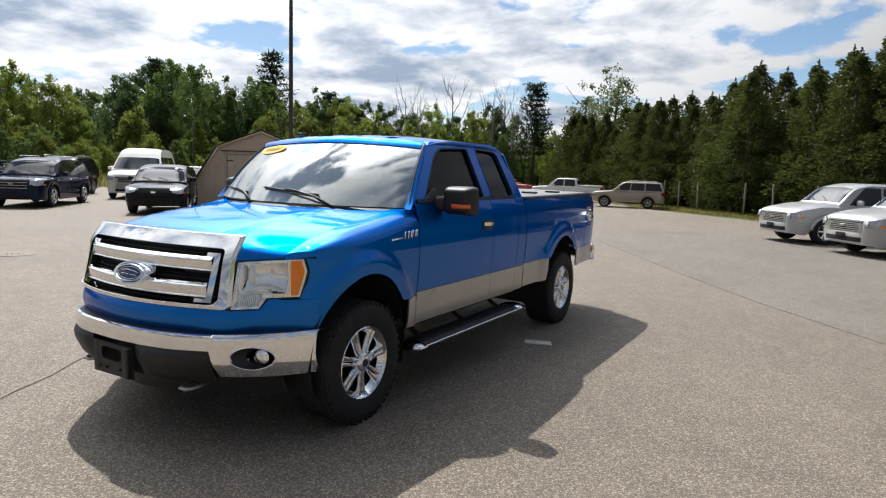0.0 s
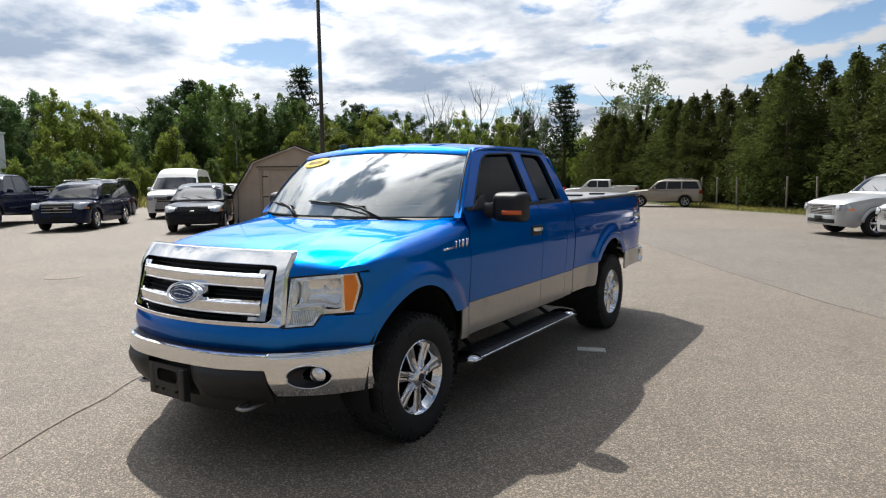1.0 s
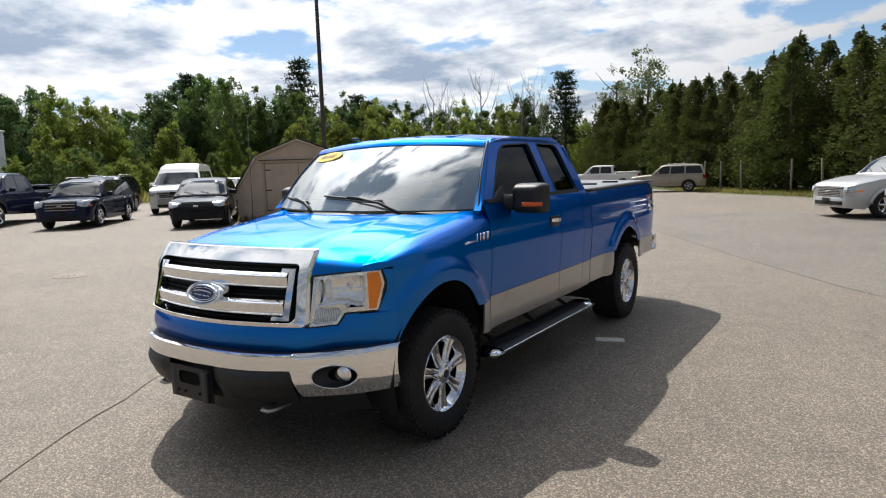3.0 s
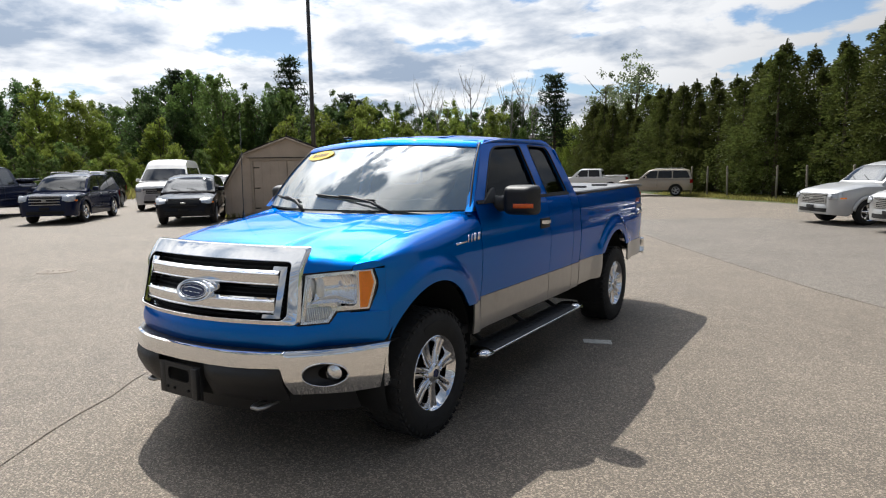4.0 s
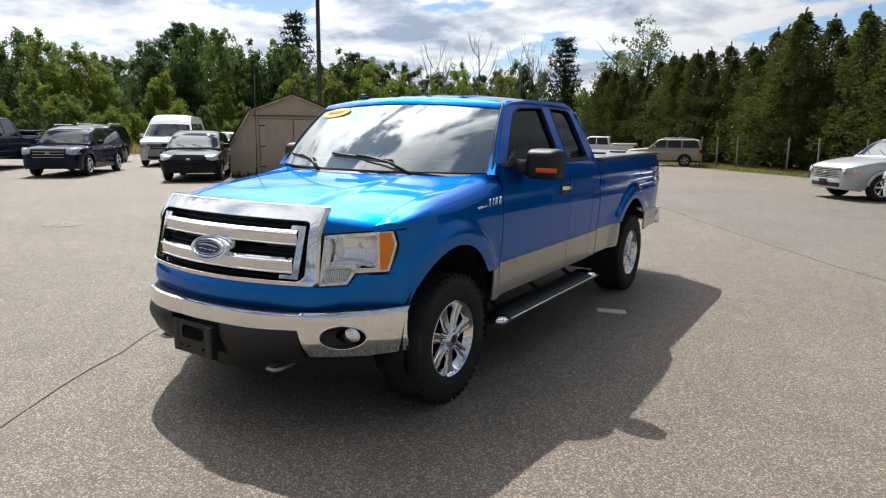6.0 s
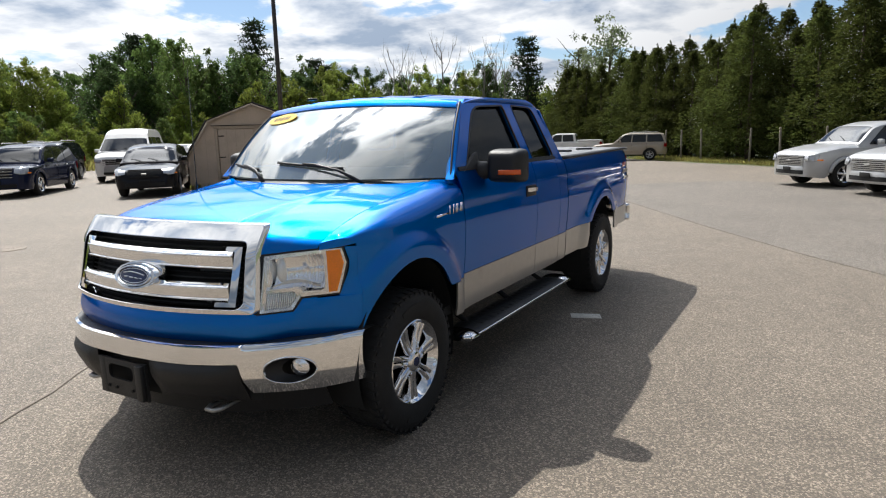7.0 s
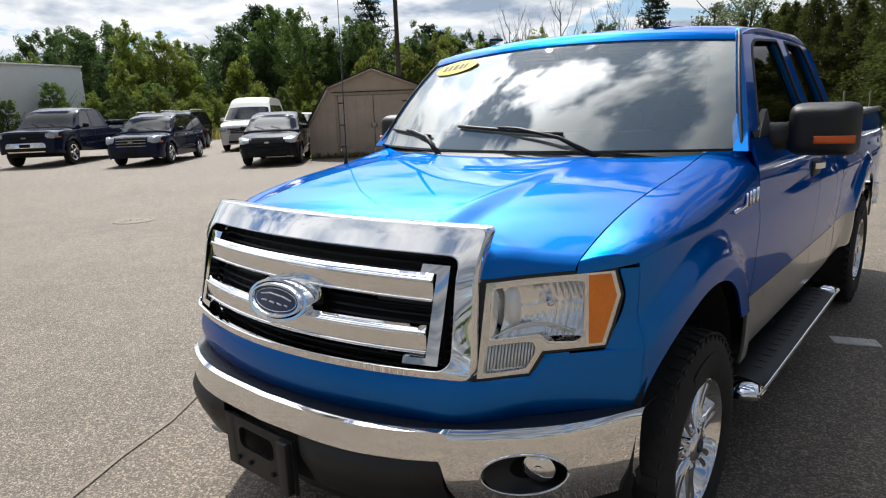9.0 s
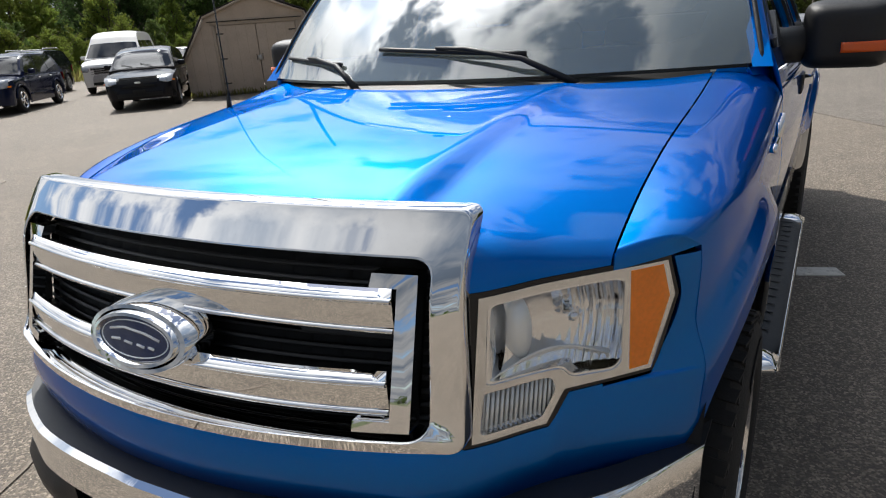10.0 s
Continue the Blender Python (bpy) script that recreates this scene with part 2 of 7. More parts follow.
NEW_ASPHALT = material("patched_asphalt", (0.158, 0.136, 0.112), 0.75, vary=0.18, scale=0.5, bump=0.9, bump_scale=95, spot=(0.168, 0.148, 0.122), spot_scale=0.8)
add_grit(ASPHALT)
add_grit(NEW_ASPHALT)
CRACK = material("tar_seam", (0.200, 0.166, 0.130), 0.85, vary=0.35, scale=6, bump=0.4, bump_scale=60)
WHITE_LINE = material("worn_white_paint", (0.62, 0.60, 0.54), 0.8, vary=0.15, scale=18, spot=(0.3, 0.28, 0.24), spot_scale=30, spot_range=(0.55, 0.75))
IRON = material("cast_iron", (0.20, 0.165, 0.13), 0.7, 0.3, vary=0.25, scale=14, bump=0.6, bump_scale=60)
GRASS_SOIL = material("grass_ground", (0.055, 0.075, 0.02), 0.95, vary=0.35, scale=0.25, spot=(0.13, 0.11, 0.05), spot_scale=0.4, bump=0.8, bump_scale=12)
GRASS = leaf_material("grass_blades", (0.27, 0.25, 0.08), 0.4, 0.0)
BARK = material("bark", (0.085, 0.065, 0.048), 0.9, vary=0.3, scale=6, bump=0.8, bump_scale=24)
DEAD_WOOD = material("bare_branches", (0.22, 0.20, 0.18), 0.9, vary=0.2, scale=5)
LEAF_DARK = leaf_material("dark_green_leaves", (0.084, 0.132, 0.046))
LEAF_MID = leaf_material("green_leaves", (0.125, 0.185, 0.050))
LEAF_LIGHT = leaf_material("yellow_green_leaves", (0.205, 0.255, 0.048))
LEAF_PALE = leaf_material("pale_leaves", (0.17, 0.20, 0.11))
CEDAR = leaf_material("cedar_sprays", (0.076, 0.090, 0.023), 0.40, 0.22, 0.40)
PINE = leaf_material("pine_needles", (0.03, 0.045, 0.022), 0.3, 0.1)
POST_WOOD = material("weathered_post", (0.23, 0.20, 0.165), 0.9, vary=0.2, scale=7, bump=0.4, bump_scale=60)
SHED_WALL = material("tan_painted_siding", (0.52, 0.42, 0.325), 0.75, vary=0.08, scale=2.5, spot=(0.40, 0.32, 0.24), spot_scale=1.7, spot_range=(0.55, 0.85), bump=0.25, bump_scale=45)
SHED_TRIM = material("tan_trim", (0.42, 0.34, 0.26), 0.75, vary=0.12, scale=5, bump=0.3, bump_scale=60)
SHINGLE = material("dark_shingles", (0.05, 0.043, 0.038), 0.9, vary=0.25, scale=5, each=0.2, bump=0.5, bump_scale=70)
GALV = material("painted_steel_pole", (0.055, 0.052, 0.05), 0.5, 0.4, vary=0.12, scale=4)
STEEL = material("galvanised_steel", (0.45, 0.44, 0.42), 0.45, 0.8, vary=0.12, scale=8)
WHITE_METAL = material("white_sheet_metal", (0.84, 0.85, 0.84), 0.5, vary=0.04, scale=0.7, spot=(0.62, 0.62, 0.58), spot_scale=0.6, spot_range=(0.6, 0.9))
HOUSE_WALL = material("brown_siding", (0.26, 0.14, 0.085), 0.8, vary=0.1, scale=1.0)
P_NAVY = material("navy_black_paint", (0.009, 0.014, 0.040), 0.12, 0.0, 0.0, Specular_IOR_Level=0.22, vary=0.06, scale=2)
P_BLACK = material("charcoal_paint", (0.010, 0.010, 0.013), 0.12, 0.0, 0.0, Specular_IOR_Level=0.2, vary=0.06, scale=2)
P_WHITE = material("white_paint", (0.76, 0.75, 0.72), 0.35, 0.0, 0.8, vary=0.04, scale=2)
P_SILVER = material("silver_paint", (0.46, 0.46, 0.46), 0.36, 0.4, 0.5, vary=0.04, scale=2)
P_TAN = material("champagne_paint", (0.36, 0.31, 0.245), 0.4, 0.3, 0.6, vary=0.06, scale=2)
P_RED = material("red_paint", (0.33, 0.03, 0.025), 0.35, 0.1, 0.8)


# ---------------------------------------------------------------- mesh helpers
def to_object(name, bm, mat, smooth=True, sharp=38):
    me = bpy.data.meshes.new(name)
    if smooth:
        for f in bm.faces:
            f.smooth = True
        limit = radians(sharp)
        for e in bm.edges:
            if len(e.link_faces) == 2 and e.calc_face_angle(0) > limit:
                e.smooth = False
    bm.to_mesh(me)
    bm.free()
    me.materials.append(mat)
    return new(name, me)


def part(name, bm, mat, parent, label="", smooth=True):
    """One mesh object under a thing or under a part."""
    ob = to_object(name, bm, mat, smooth)
    ob.parent = parent
    if label:
        tagged(ob, label)
    return ob


def thing(name, label, category, m=None, group="", kind=""):
    ob = new(name)
    ob.empty_display_size = 0.2
    if m is not None:
        ob.matrix_world = m
    return tagged(ob, label, category, group, kind)


def lerp(a, b, t):
    return a + (b - a) * t


def smooth01(a, b, x):
    t = min(1.0, max(0.0, (x - a) / (b - a)))
    return t * t * (3 - 2 * t)


def table(pairs):
    """A smooth curve through a few (place, value) pairs."""
    xs, ys = zip(*pairs)
    n = len(xs)
    d = [(ys[i + 1] - ys[i]) / (xs[i + 1] - xs[i]) for i in range(n - 1)]
    m = [d[0]] + [0.0 if d[i - 1] * d[i] <= 0 else 2 * d[i - 1] * d[i] / (d[i - 1] + d[i]) for i in range(1, n - 1)] + [d[-1]]

    def f(x):
        if x <= xs[0]:
            return ys[0]
        if x >= xs[-1]:
            return ys[-1]
        i = max(k for k in range(n - 1) if xs[k] <= x)
        h = xs[i + 1] - xs[i]
        t = (x - xs[i]) / h
        return (ys[i] * (1 + 2 * t) * (1 - t) ** 2 + m[i] * h * t * (1 - t) ** 2
                + ys[i + 1] * t * t * (3 - 2 * t) + m[i + 1] * h * t * t * (t - 1))
    return f


def steps(a, b, n):
    return [a + (b - a) * i / n for i in range(n + 1)]


def sheet(fn, us, vs, thick=0.0, closed_u=False, inward=None):
    """A surface from fn(u, v), with a rim of its thickness turned to the point inward."""
    bm = bmesh.new()
    g = [[bm.verts.new(fn(u, v)) for v in vs] for u in us]
    n = len(us)
    for i in range(n if closed_u else n - 1):
        for j in range(len(vs) - 1):
            a, b, c, d = g[i][j], g[(i + 1) % n][j], g[(i + 1) % n][j + 1], g[i][j + 1]
            try:
                bm.faces.new((a, b, c, d))
            except ValueError:
                pass
    bmesh.ops.remove_doubles(bm, verts=bm.verts, dist=1e-5)
    bmesh.ops.recalc_face_normals(bm, faces=bm.faces)
    if inward is not None:
        s = sum(f.normal.dot(f.calc_center_median() - Vector(inward)) * f.calc_area() for f in bm.faces)
        if s < 0:
            bmesh.ops.reverse_faces(bm, faces=bm.faces)
    if thick:
        bm.normal_update()
        shift = {v: v.normal.copy() for v in bm.verts}
        rim = [e for e in bm.edges if e.is_boundary]
        faces = list(bm.faces)
        low = {v: bm.verts.new(v.co - shift[v] * thick) for v in shift}
        for f in faces:
            bm.faces.new([low[v] for v in reversed(f.verts)])
        for e in rim:
            f = e.link_faces[0]
            a, b = e.verts
            loop = [l for l in f.loops if l.edge == e][0]
            if loop.vert != a:
                a, b = b, a
            bm.faces.new((b, a, low[a], low[b]))
    return bm


def box(bm, cx, cy, cz, sx, sy, sz, bevel=0.0, m=None, segments=2):
    """Adds a box, with rounded edges, to bm."""
    r = bmesh.ops.create_cube(bm, size=1.0)
    vs = r["verts"]
    bmesh.ops.scale(bm, vec=(sx, sy, sz), verts=vs)
    if bevel:
        es = list({e for v in vs for e in v.link_edges})
        out = bmesh.ops.bevel(bm, geom=es, offset=bevel, segments=segments, affect="EDGES", profile=0.5)
        vs = list({v for f in out["faces"] for v in f.verts} | {v for v in vs if v.is_valid})
    t = Matrix.Translation((cx, cy, cz))
    bmesh.ops.transform(bm, matrix=t @ m if m is not None else t, verts=vs)
    return bm


def block(cx, cy, cz, sx, sy, sz, bevel=0.0, m=None, segments=2):
    return box(bmesh.new(), cx, cy, cz, sx, sy, sz, bevel, m, segments)


def tube(points, radius, n=8, bm=None, caps=True):
    """A round bar along points; radius may be one number or one for each point."""
    bm = bm or bmesh.new()
    pts = [Vector(p) for p in points]
    rs = radius if isinstance(radius, (list, tuple)) else [radius] * len(pts)
    rings = []
    side = None
    for i, p in enumerate(pts):
        d = (pts[min(i + 1, len(pts) - 1)] - pts[max(i - 1, 0)]).normalized()
        if side is None or abs(side.dot(d)) > 0.95:
            side = d.orthogonal()
        side = (side - d * side.dot(d)).normalized()
        up = d.cross(side)
        rings.append([bm.verts.new(p + (side * math.cos(a) + up * math.sin(a)) * rs[i])
                      for a in (2 * math.pi * k / n for k in range(n))])
    for a, b in zip(rings, rings[1:]):
        for k in range(n):
            bm.faces.new((a[k], a[(k + 1) % n], b[(k + 1) % n], b[k]))
    if caps:
        bm.faces.new(list(reversed(rings[0])))
        bm.faces.new(rings[-1])
    return bm


def prism(outline, fn, depth, holes=(), bevel=0.0):
    """A plate: a flat outline (a, b) with holes, set in space by fn(a, b, d), d from 0 to depth."""
    bm = bmesh.new()
    loops = []
    for ring in (outline, *holes):
        vs = [bm.verts.new((a, b, 0)) for a, b in ring]
        loops.append([bm.edges.new((vs[i], vs[(i + 1) % len(vs)])) for i in range(len(vs))])
    bmesh.ops.triangle_fill(bm, use_beauty=True, edges=[e for r in loops for e in r])
    faces = list(bm.faces)
    bmesh.ops.recalc_face_normals(bm, faces=faces)
    rim = [e for e in bm.edges if e.is_boundary]
    low = {v: bm.verts.new((v.co.x, v.co.y, 1)) for v in list(bm.verts)}
    for f in faces:
        bm.faces.new([low[v] for v in reversed(f.verts)])
    for e in rim:
        a, b = e.verts
        bm.faces.new((a, b, low[b], low[a]))
    for v in bm.verts:
        v.co = fn(v.co.x, v.co.y, v.co.z * depth)
    bmesh.ops.recalc_face_normals(bm, faces=bm.faces)
    if bevel:
        es = [e for e in bm.edges if len(e.link_faces) == 2 and e.calc_face_angle(0) > 0.7]
        bmesh.ops.bevel(bm, geom=es, offset=bevel, segments=1, affect="EDGES")
    return bm


def lathe(profile, n=40, axis="x", bm=None, closed=False):
    """Turns (place along the axis, radius) pairs round an axis."""
    bm = bm or bmesh.new()
    rings = []
    for a, r in profile:
        ring = []
        for k in range(n):
            c, s = math.cos(2 * math.pi * k / n) * r, math.sin(2 * math.pi * k / n) * r
            ring.append(bm.verts.new({"x": (a, c, s), "y": (c, a, s), "z": (c, s, a)}[axis]))
        rings.append(ring)
    pairs = list(zip(rings, rings[1:])) + ([(rings[-1], rings[0])] if closed else [])
    for a, b in pairs:
        for k in range(n):
            bm.faces.new((a[k], a[(k + 1) % n], b[(k + 1) % n], b[k]))
    if not closed:
        for ring in (rings[0], rings[-1]):
            bm.faces.new(ring)
    bmesh.ops.recalc_face_normals(bm, faces=bm.faces)
    return bm


def flip(bm):
    """The mirror image across the truck's middle."""
    bmesh.ops.scale(bm, vec=(-1, 1, 1), verts=bm.verts)
    bmesh.ops.reverse_faces(bm, faces=bm.faces)
    return bm


def rounded(points, r, n=4):
    """An outline with its corners rounded by r (one number or one a corner)."""
    out, k = [], len(points)
    rs = r if isinstance(r, (list, tuple)) else [r] * k
    for i in range(k):
        p, a, b = (Vector(points[j % k]) for j in (i, i - 1, i + 1))
        d1, d2 = (a - p), (b - p)
        c = min(rs[i], d1.length * 0.45, d2.length * 0.45)
        s, e = p + d1.normalized() * c, p + d2.normalized() * c
        for t in steps(0, 1, n):
            out.append(tuple(s * (1 - t) ** 2 + p * 2 * t * (1 - t) + e * t * t))
    return out


# ---------------------------------------------------------------- ground
def fan(xs, ys, fn):
    bm = bmesh.new()
    g = [[bm.verts.new(fn(x, y)) for y in ys] for x in xs]
    for i in range(len(xs) - 1):
        for j in range(len(ys) - 1):
            bm.faces.new((g[i][j], g[i + 1][j], g[i + 1][j + 1], g[i][j + 1]))
    return bm


far_steps = [-1500, -600, -250, -120, -70, -40, -20, 0, 20, 40, 70, 120, 250, 600, 1500]
tagged(to_object("ground", fan(far_steps, far_steps, lambda x, y: (x, y, -0.03)), GRASS_SOIL),
       "rough grass ground round the parking lot", "ground", kind="structure")
LOT = [(24, 6.5), (11.2, 17.2), (6.0, 21.6), (1.1, 25.4), (-1.4, 27.7), (-3.8, 29.8), (-6.5, 33.2), (-12, 41), (-20, 43.5), (-28, 39), (-38, 27), (-45, 12),
       (-58, -5), (-95, -60), (-60, -110), (60, -110), (90, -50), (60, 0)]
tagged(to_object("parking_lot", prism(LOT, lambda a, b, d: (a, b, -d), 0.12), ASPHALT, False),
       "sunlit worn grey-tan asphalt of a car lot", "parking lot", kind="structure")


def ribbon(points, width, z, wobble=0.0, seed=1):
    rnd = random.Random(seed)
    bm = bmesh.new()
    rows = []
    pts = []
    for (ax, ay), (bx, by) in zip(points, points[1:]):
        n = max(1, int(math.hypot(bx - ax, by - ay) / 0.25))
        pts += [(lerp(ax, bx, i / n), lerp(ay, by, i / n)) for i in range(n)]
    pts.append(points[-1])
    for i, (x, y) in enumerate(pts):
        x0, y0 = pts[max(0, i - 1)]
        x1, y1 = pts[min(len(pts) - 1, i + 1)]
        d = Vector((y0 - y1, x1 - x0, 0)).normalized()
        o = rnd.uniform(-wobble, wobble)
        w = width * rnd.uniform(0.25, 1.2) / 2
        rows.append((bm.verts.new(Vector((x, y, z)) + d * (o - w)), bm.verts.new(Vector((x, y, z)) + d * (o + w))))
    for a, b in zip(rows, rows[1:]):
        bm.faces.new((a[0], b[0], b[1], a[1]))
    return bm


for k, (pts, w) in enumerate((([(0.1, -3.2), (-0.88, -1.50), (-1.2, -0.98), (-1.54, -0.38), (-3.2, 2.2), (-6.5, 7.4)], 0.020),
                              ([(8.0, -0.2), (3.8, 4.9), (2.8, 6.1), (1.4, 8.1), (-1.5, 12.6), (-2.4, 15.8)], 0.008),
                              ([(-14.0, -0.6), (-9.4, -0.8), (-5.2, -2.5)], 0.02),
                              ([(-2.4, 15.8), (0.6, 17.8), (6.0, 16.4)], 0.03))):
    tagged(to_object("pavement_seam", ribbon(pts, w, 0.0065, 0.03, k), CRACK, False), "thin dark tar seam in the asphalt", "seam", kind="structure")
tagged(to_object("pavement_patch", prism([(8.0, -0.2), (3.8, 4.9), (2.8, 6.1), (1.4, 8.1), (-1.5, 12.6), (-2.4, 15.8), (0.6, 17.8), (6.0, 16.4), (16, 10.5), (22, 2)],
                                         lambda a, b, d: (a, b, 0.004 - d), 0.05), NEW_ASPHALT, False),
       "slightly darker newer strip of asphalt", "pavement", kind="structure")
tagged(to_object("road_marking", prism(rounded([(1.10, 2.36), (1.34, 2.44), (1.29, 2.55), (1.05, 2.47)], 0.01), lambda a, b, d: (a, b, 0.006 - d), 0.01), WHITE_LINE, False),
       "short worn white painted dash on the asphalt", "marking", kind="structure")


def manhole():
    t = thing("manhole_cover", "round rusty cast-iron manhole cover set flush in the asphalt", "manhole", pose(-8.09, 2.14, 0.0))
    part("frame", lathe([(-0.02, 0.30), (0.008, 0.30), (0.012, 0.32), (0.012, 0.37), (0.006, 0.385), (-0.02, 0.39)], 40, "z", closed=True), IRON, t)
    bm = lathe([(-0.02, 0.293), (0.006, 0.293), (0.009, 0.285), (0.009, 0.0001)], 40, "z")
    for k in range(8):
        for j in range(1, 4):
            a = k * math.pi / 4 + (j % 2) * 0.39
            box(bm, math.cos(a) * j * 0.075, math.sin(a) * j * 0.075, 0.010, 0.05, 0.02, 0.006, 0.002, pose(0, 0, 0, 0, 0, math.degrees(a)))
    part("cover", bm, IRON, t)
    t.scale = (0.78, 0.78, 1.0)


manhole()


# ---------------------------------------------------------------- the pickup truck
truck = thing("pickup_truck", "blue extended-cab pickup with silver lower panels and chrome grille", "pickup truck")
truck.scale = (1.075, 0.925, 0.942)  # width, length and height of this body against the drawing it is built from
WY, WZ, ARCH = {"f": 0.0, "r": 3.67}, 0.41, 0.41
BELT = 1.46


corner_sweep = table([(0.56, 0), (0.62, 0.022), (0.7, 0.090), (0.8, 0.150), (0.87, 0.195), (0.95, 0.265)])


def askew(x):
    """The nose sits slightly askew, its left end a little further back."""
    return 0.05 * x if x > -0.55 else lerp(-0.0275, 0.045, smooth01(0.55, 0.80, -x))


def front_y(x, z):
    """The truck's nose: bowed in plan, more so at its foot, and leaning back."""
    return face_y(x, z) + corner_sweep(abs(x))


def face_y(x, z):
    """The middle of the nose, carried on without the swept corners."""
    bow = lerp(0.40, 0.18, smooth01(0.80, 1.26, z)) * x * x
    return -0.980 + bow + askew(x) + (0.45 if z > 0.846 else 0.40) * (z - 0.846) + 0.045 * smooth01(1.12, 1.29, z)


hood_mid = table([(-0.80, 1.222), (-0.75, 1.245), (-0.70, 1.264), (-0.62, 1.288), (-0.50, 1.313), (-0.2, 1.352), (0.2, 1.388), (0.6, 1.412)])
hood_edge = table([(-0.56, 1.150), (-0.50, 1.172), (-0.42, 1.205), (-0.30, 1.245), (-0.1, 1.292), (0.3, 1.35), (0.55, 1.395), (0.7, 1.42)])
side_x = table([(-0.62, 0.775), (-0.5, 0.842), (-0.4, 0.893), (-0.28, 0.926), (-0.12, 0.945), (0.1, 0.952), (0.7, 0.955), (2.6, 0.962), (4.5, 0.962), (4.82, 0.94), (5.0, 0.885)])
side_bulge = table([(0.5, -0.03), (0.62, -0.012), (0.8, -0.006), (0.95, 0.006), (1.12, 0.012), (1.2, 0.004), (1.3, 0.0), (1.4, -0.022), (1.5, -0.06)])


def flare(y, z):
    out = 0.0
    for c, top in ((0.035, 0.47), (3.64, 0.47)):
        d = math.hypot((y - c) / 0.95, (z - top))
        out += 0.032 * (1 - smooth01(0.60, 0.70, d)) if d < 0.75 else 0.0
    return out


def skin(y, z):
    return side_x(y) + side_bulge(z) + flare(y, z)


def arch_low(y, c, a, b, floor_z):
    t = (y - c) / a
    return max(floor_z, 0.47 + b * math.sqrt(1 - t * t)) if abs(t) < 1 else floor_z


def hood_z(x, y):
    s = min(1.0, abs(x) / 0.785)
    m, e = hood_mid(y), hood_edge(y)
    p = 1 - 0.16 * s * s - 0.20 * smooth01(0.535, 0.63, s) - 0.64 * max(0.0, (s - 0.6) / 0.4) ** 1.25
    p = max(0.0, p)
    return e + (m - e) * p


def hood_rear(x):
    return 0.225 + 0.335 * (x / 0.80) ** 2


def hood_front(x):
    return front_y(x, 1.262 - 0.10 * smooth01(0.58, 0.78, abs(x))) + 0.004


def make_hood():
    us = steps(-0.785, 0.785, 110)

    def fn(x, v):
        if v < 0:
            low = 1.252 if abs(x) < 0.578 else lerp(1.126, 1.142, (abs(x) - 0.578) / 0.207)
            top = hood_z(x, hood_front(x) + 0.03)
            z = lerp(top - 0.012, low, -v)
            return (x, front_y(x, z) + 0.004 + 0.012 * (1 + v) ** 3, z)
        y = lerp(hood_front(x) + 0.03, hood_rear(x), v)
        return (x, y, hood_z(x, y))
    bm = sheet(fn, us, [-1, -0.66, -0.33, -0.1, 0, 0.015, 0.04] + steps(0.08, 1, 26), 0.012, inward=(0, -0.2, 0.6))
    part("hood", bm, BLUE, truck)


def side_sheet(y0, y1, z0, z1, n=14, rows=14, thick=0.012, ys=None, fn_x=None):
    """A body-side panel for the left side between two edges; the bounds may be functions."""
    call = lambda f, v: f(v) if callable(f) else f  # noqa: E731
    us = ys or steps(0, 1, n)

    def fn(u, v):
        zmid = lerp(call(z0, lerp(call(y0, 1), call(y1, 1), u)), call(z1, 1), v)
        y = lerp(call(y0, zmid), call(y1, zmid), u)
        z = lerp(call(z0, y), call(z1, y), v)
        return ((fn_x or skin)(y, z), y, z)
    return sheet(fn, us, steps(0, 1, rows), thick, inward=(0, 1.5, 0.9))


def both(name, make, mat, label=""):
    out = []
    for s in (1, -1):
        bm = make()
        out.append(part(name, bm if s > 0 else flip(bm), mat, truck, label))
    return out


def make_fender():
    def low(y):
        return arch_low(y, 0.035, 0.475, 0.535, 0.765 if y > 0.3 else 0.66)

    def fn(u, v):
        q0 = (1 - max(0.72, v)) / 0.28
        xa = 0.790 + 0.076 * (1 - (1 - q0) ** 1.5)
        y0 = -0.392 if v < 0.72 else min(-0.392, front_y(xa, 1.17) + 0.012)
        y = lerp(y0, 0.652, max(0.0, u))
        if u < 0 and v >= 0.72:
            zl = lerp(1.131, 1.146, (xa - 0.79) / 0.076)
            p0, p2 = Vector(fn(0.0, v)), Vector((xa, front_y(xa, zl) + 0.002, zl))
            p1 = Vector((xa, p2.y + 0.004, p0.z - 0.003))
            return tuple(p0 * (1 + u) ** 2 - p1 * 2 * u * (1 + u) + p2 * u * u)
        top, drop = hood_edge(y), lerp(0.022, 0.12, smooth01(-0.48, 0.1, y))
        if v <= 0.72:
            z = lerp(low(y), top - drop, v / 0.72)
            return (skin(y, z), y, z)
        q = (1 - v) / 0.28
        xs = skin(y, top - drop)
        return (0.790 + (xs - 0.790) * (1 - (1 - q) ** 1.5), y, top - drop * (0.25 * q + 0.75 * q ** 2.2))
    us = [(1 - math.cos(math.pi * i / 44)) / 2 for i in range(45)]
    us = steps(-1.0, -0.1, 7) + sorted(us[:-1] + [0.86, 0.87, 0.865, 1.0])
    return sheet(fn, us, steps(0, 0.72, 15) + steps(0.745, 1, 9), 0.012, inward=(0, 0.3, 0.7))


def arch_ys(c, a, y0, y1, n=26):
    """Places along a panel, close together where the wheel arch is steep."""
    ys = {0.0, 1.0}
    for i in range(n + 1):
        y = c + a * math.cos(math.pi * i / n) * 0.9999
        if y0 < y < y1:
            ys.add((y - y0) / (y1 - y0))
    for i in range(1, 8):
        ys.add(i / 8)
    return sorted(ys)


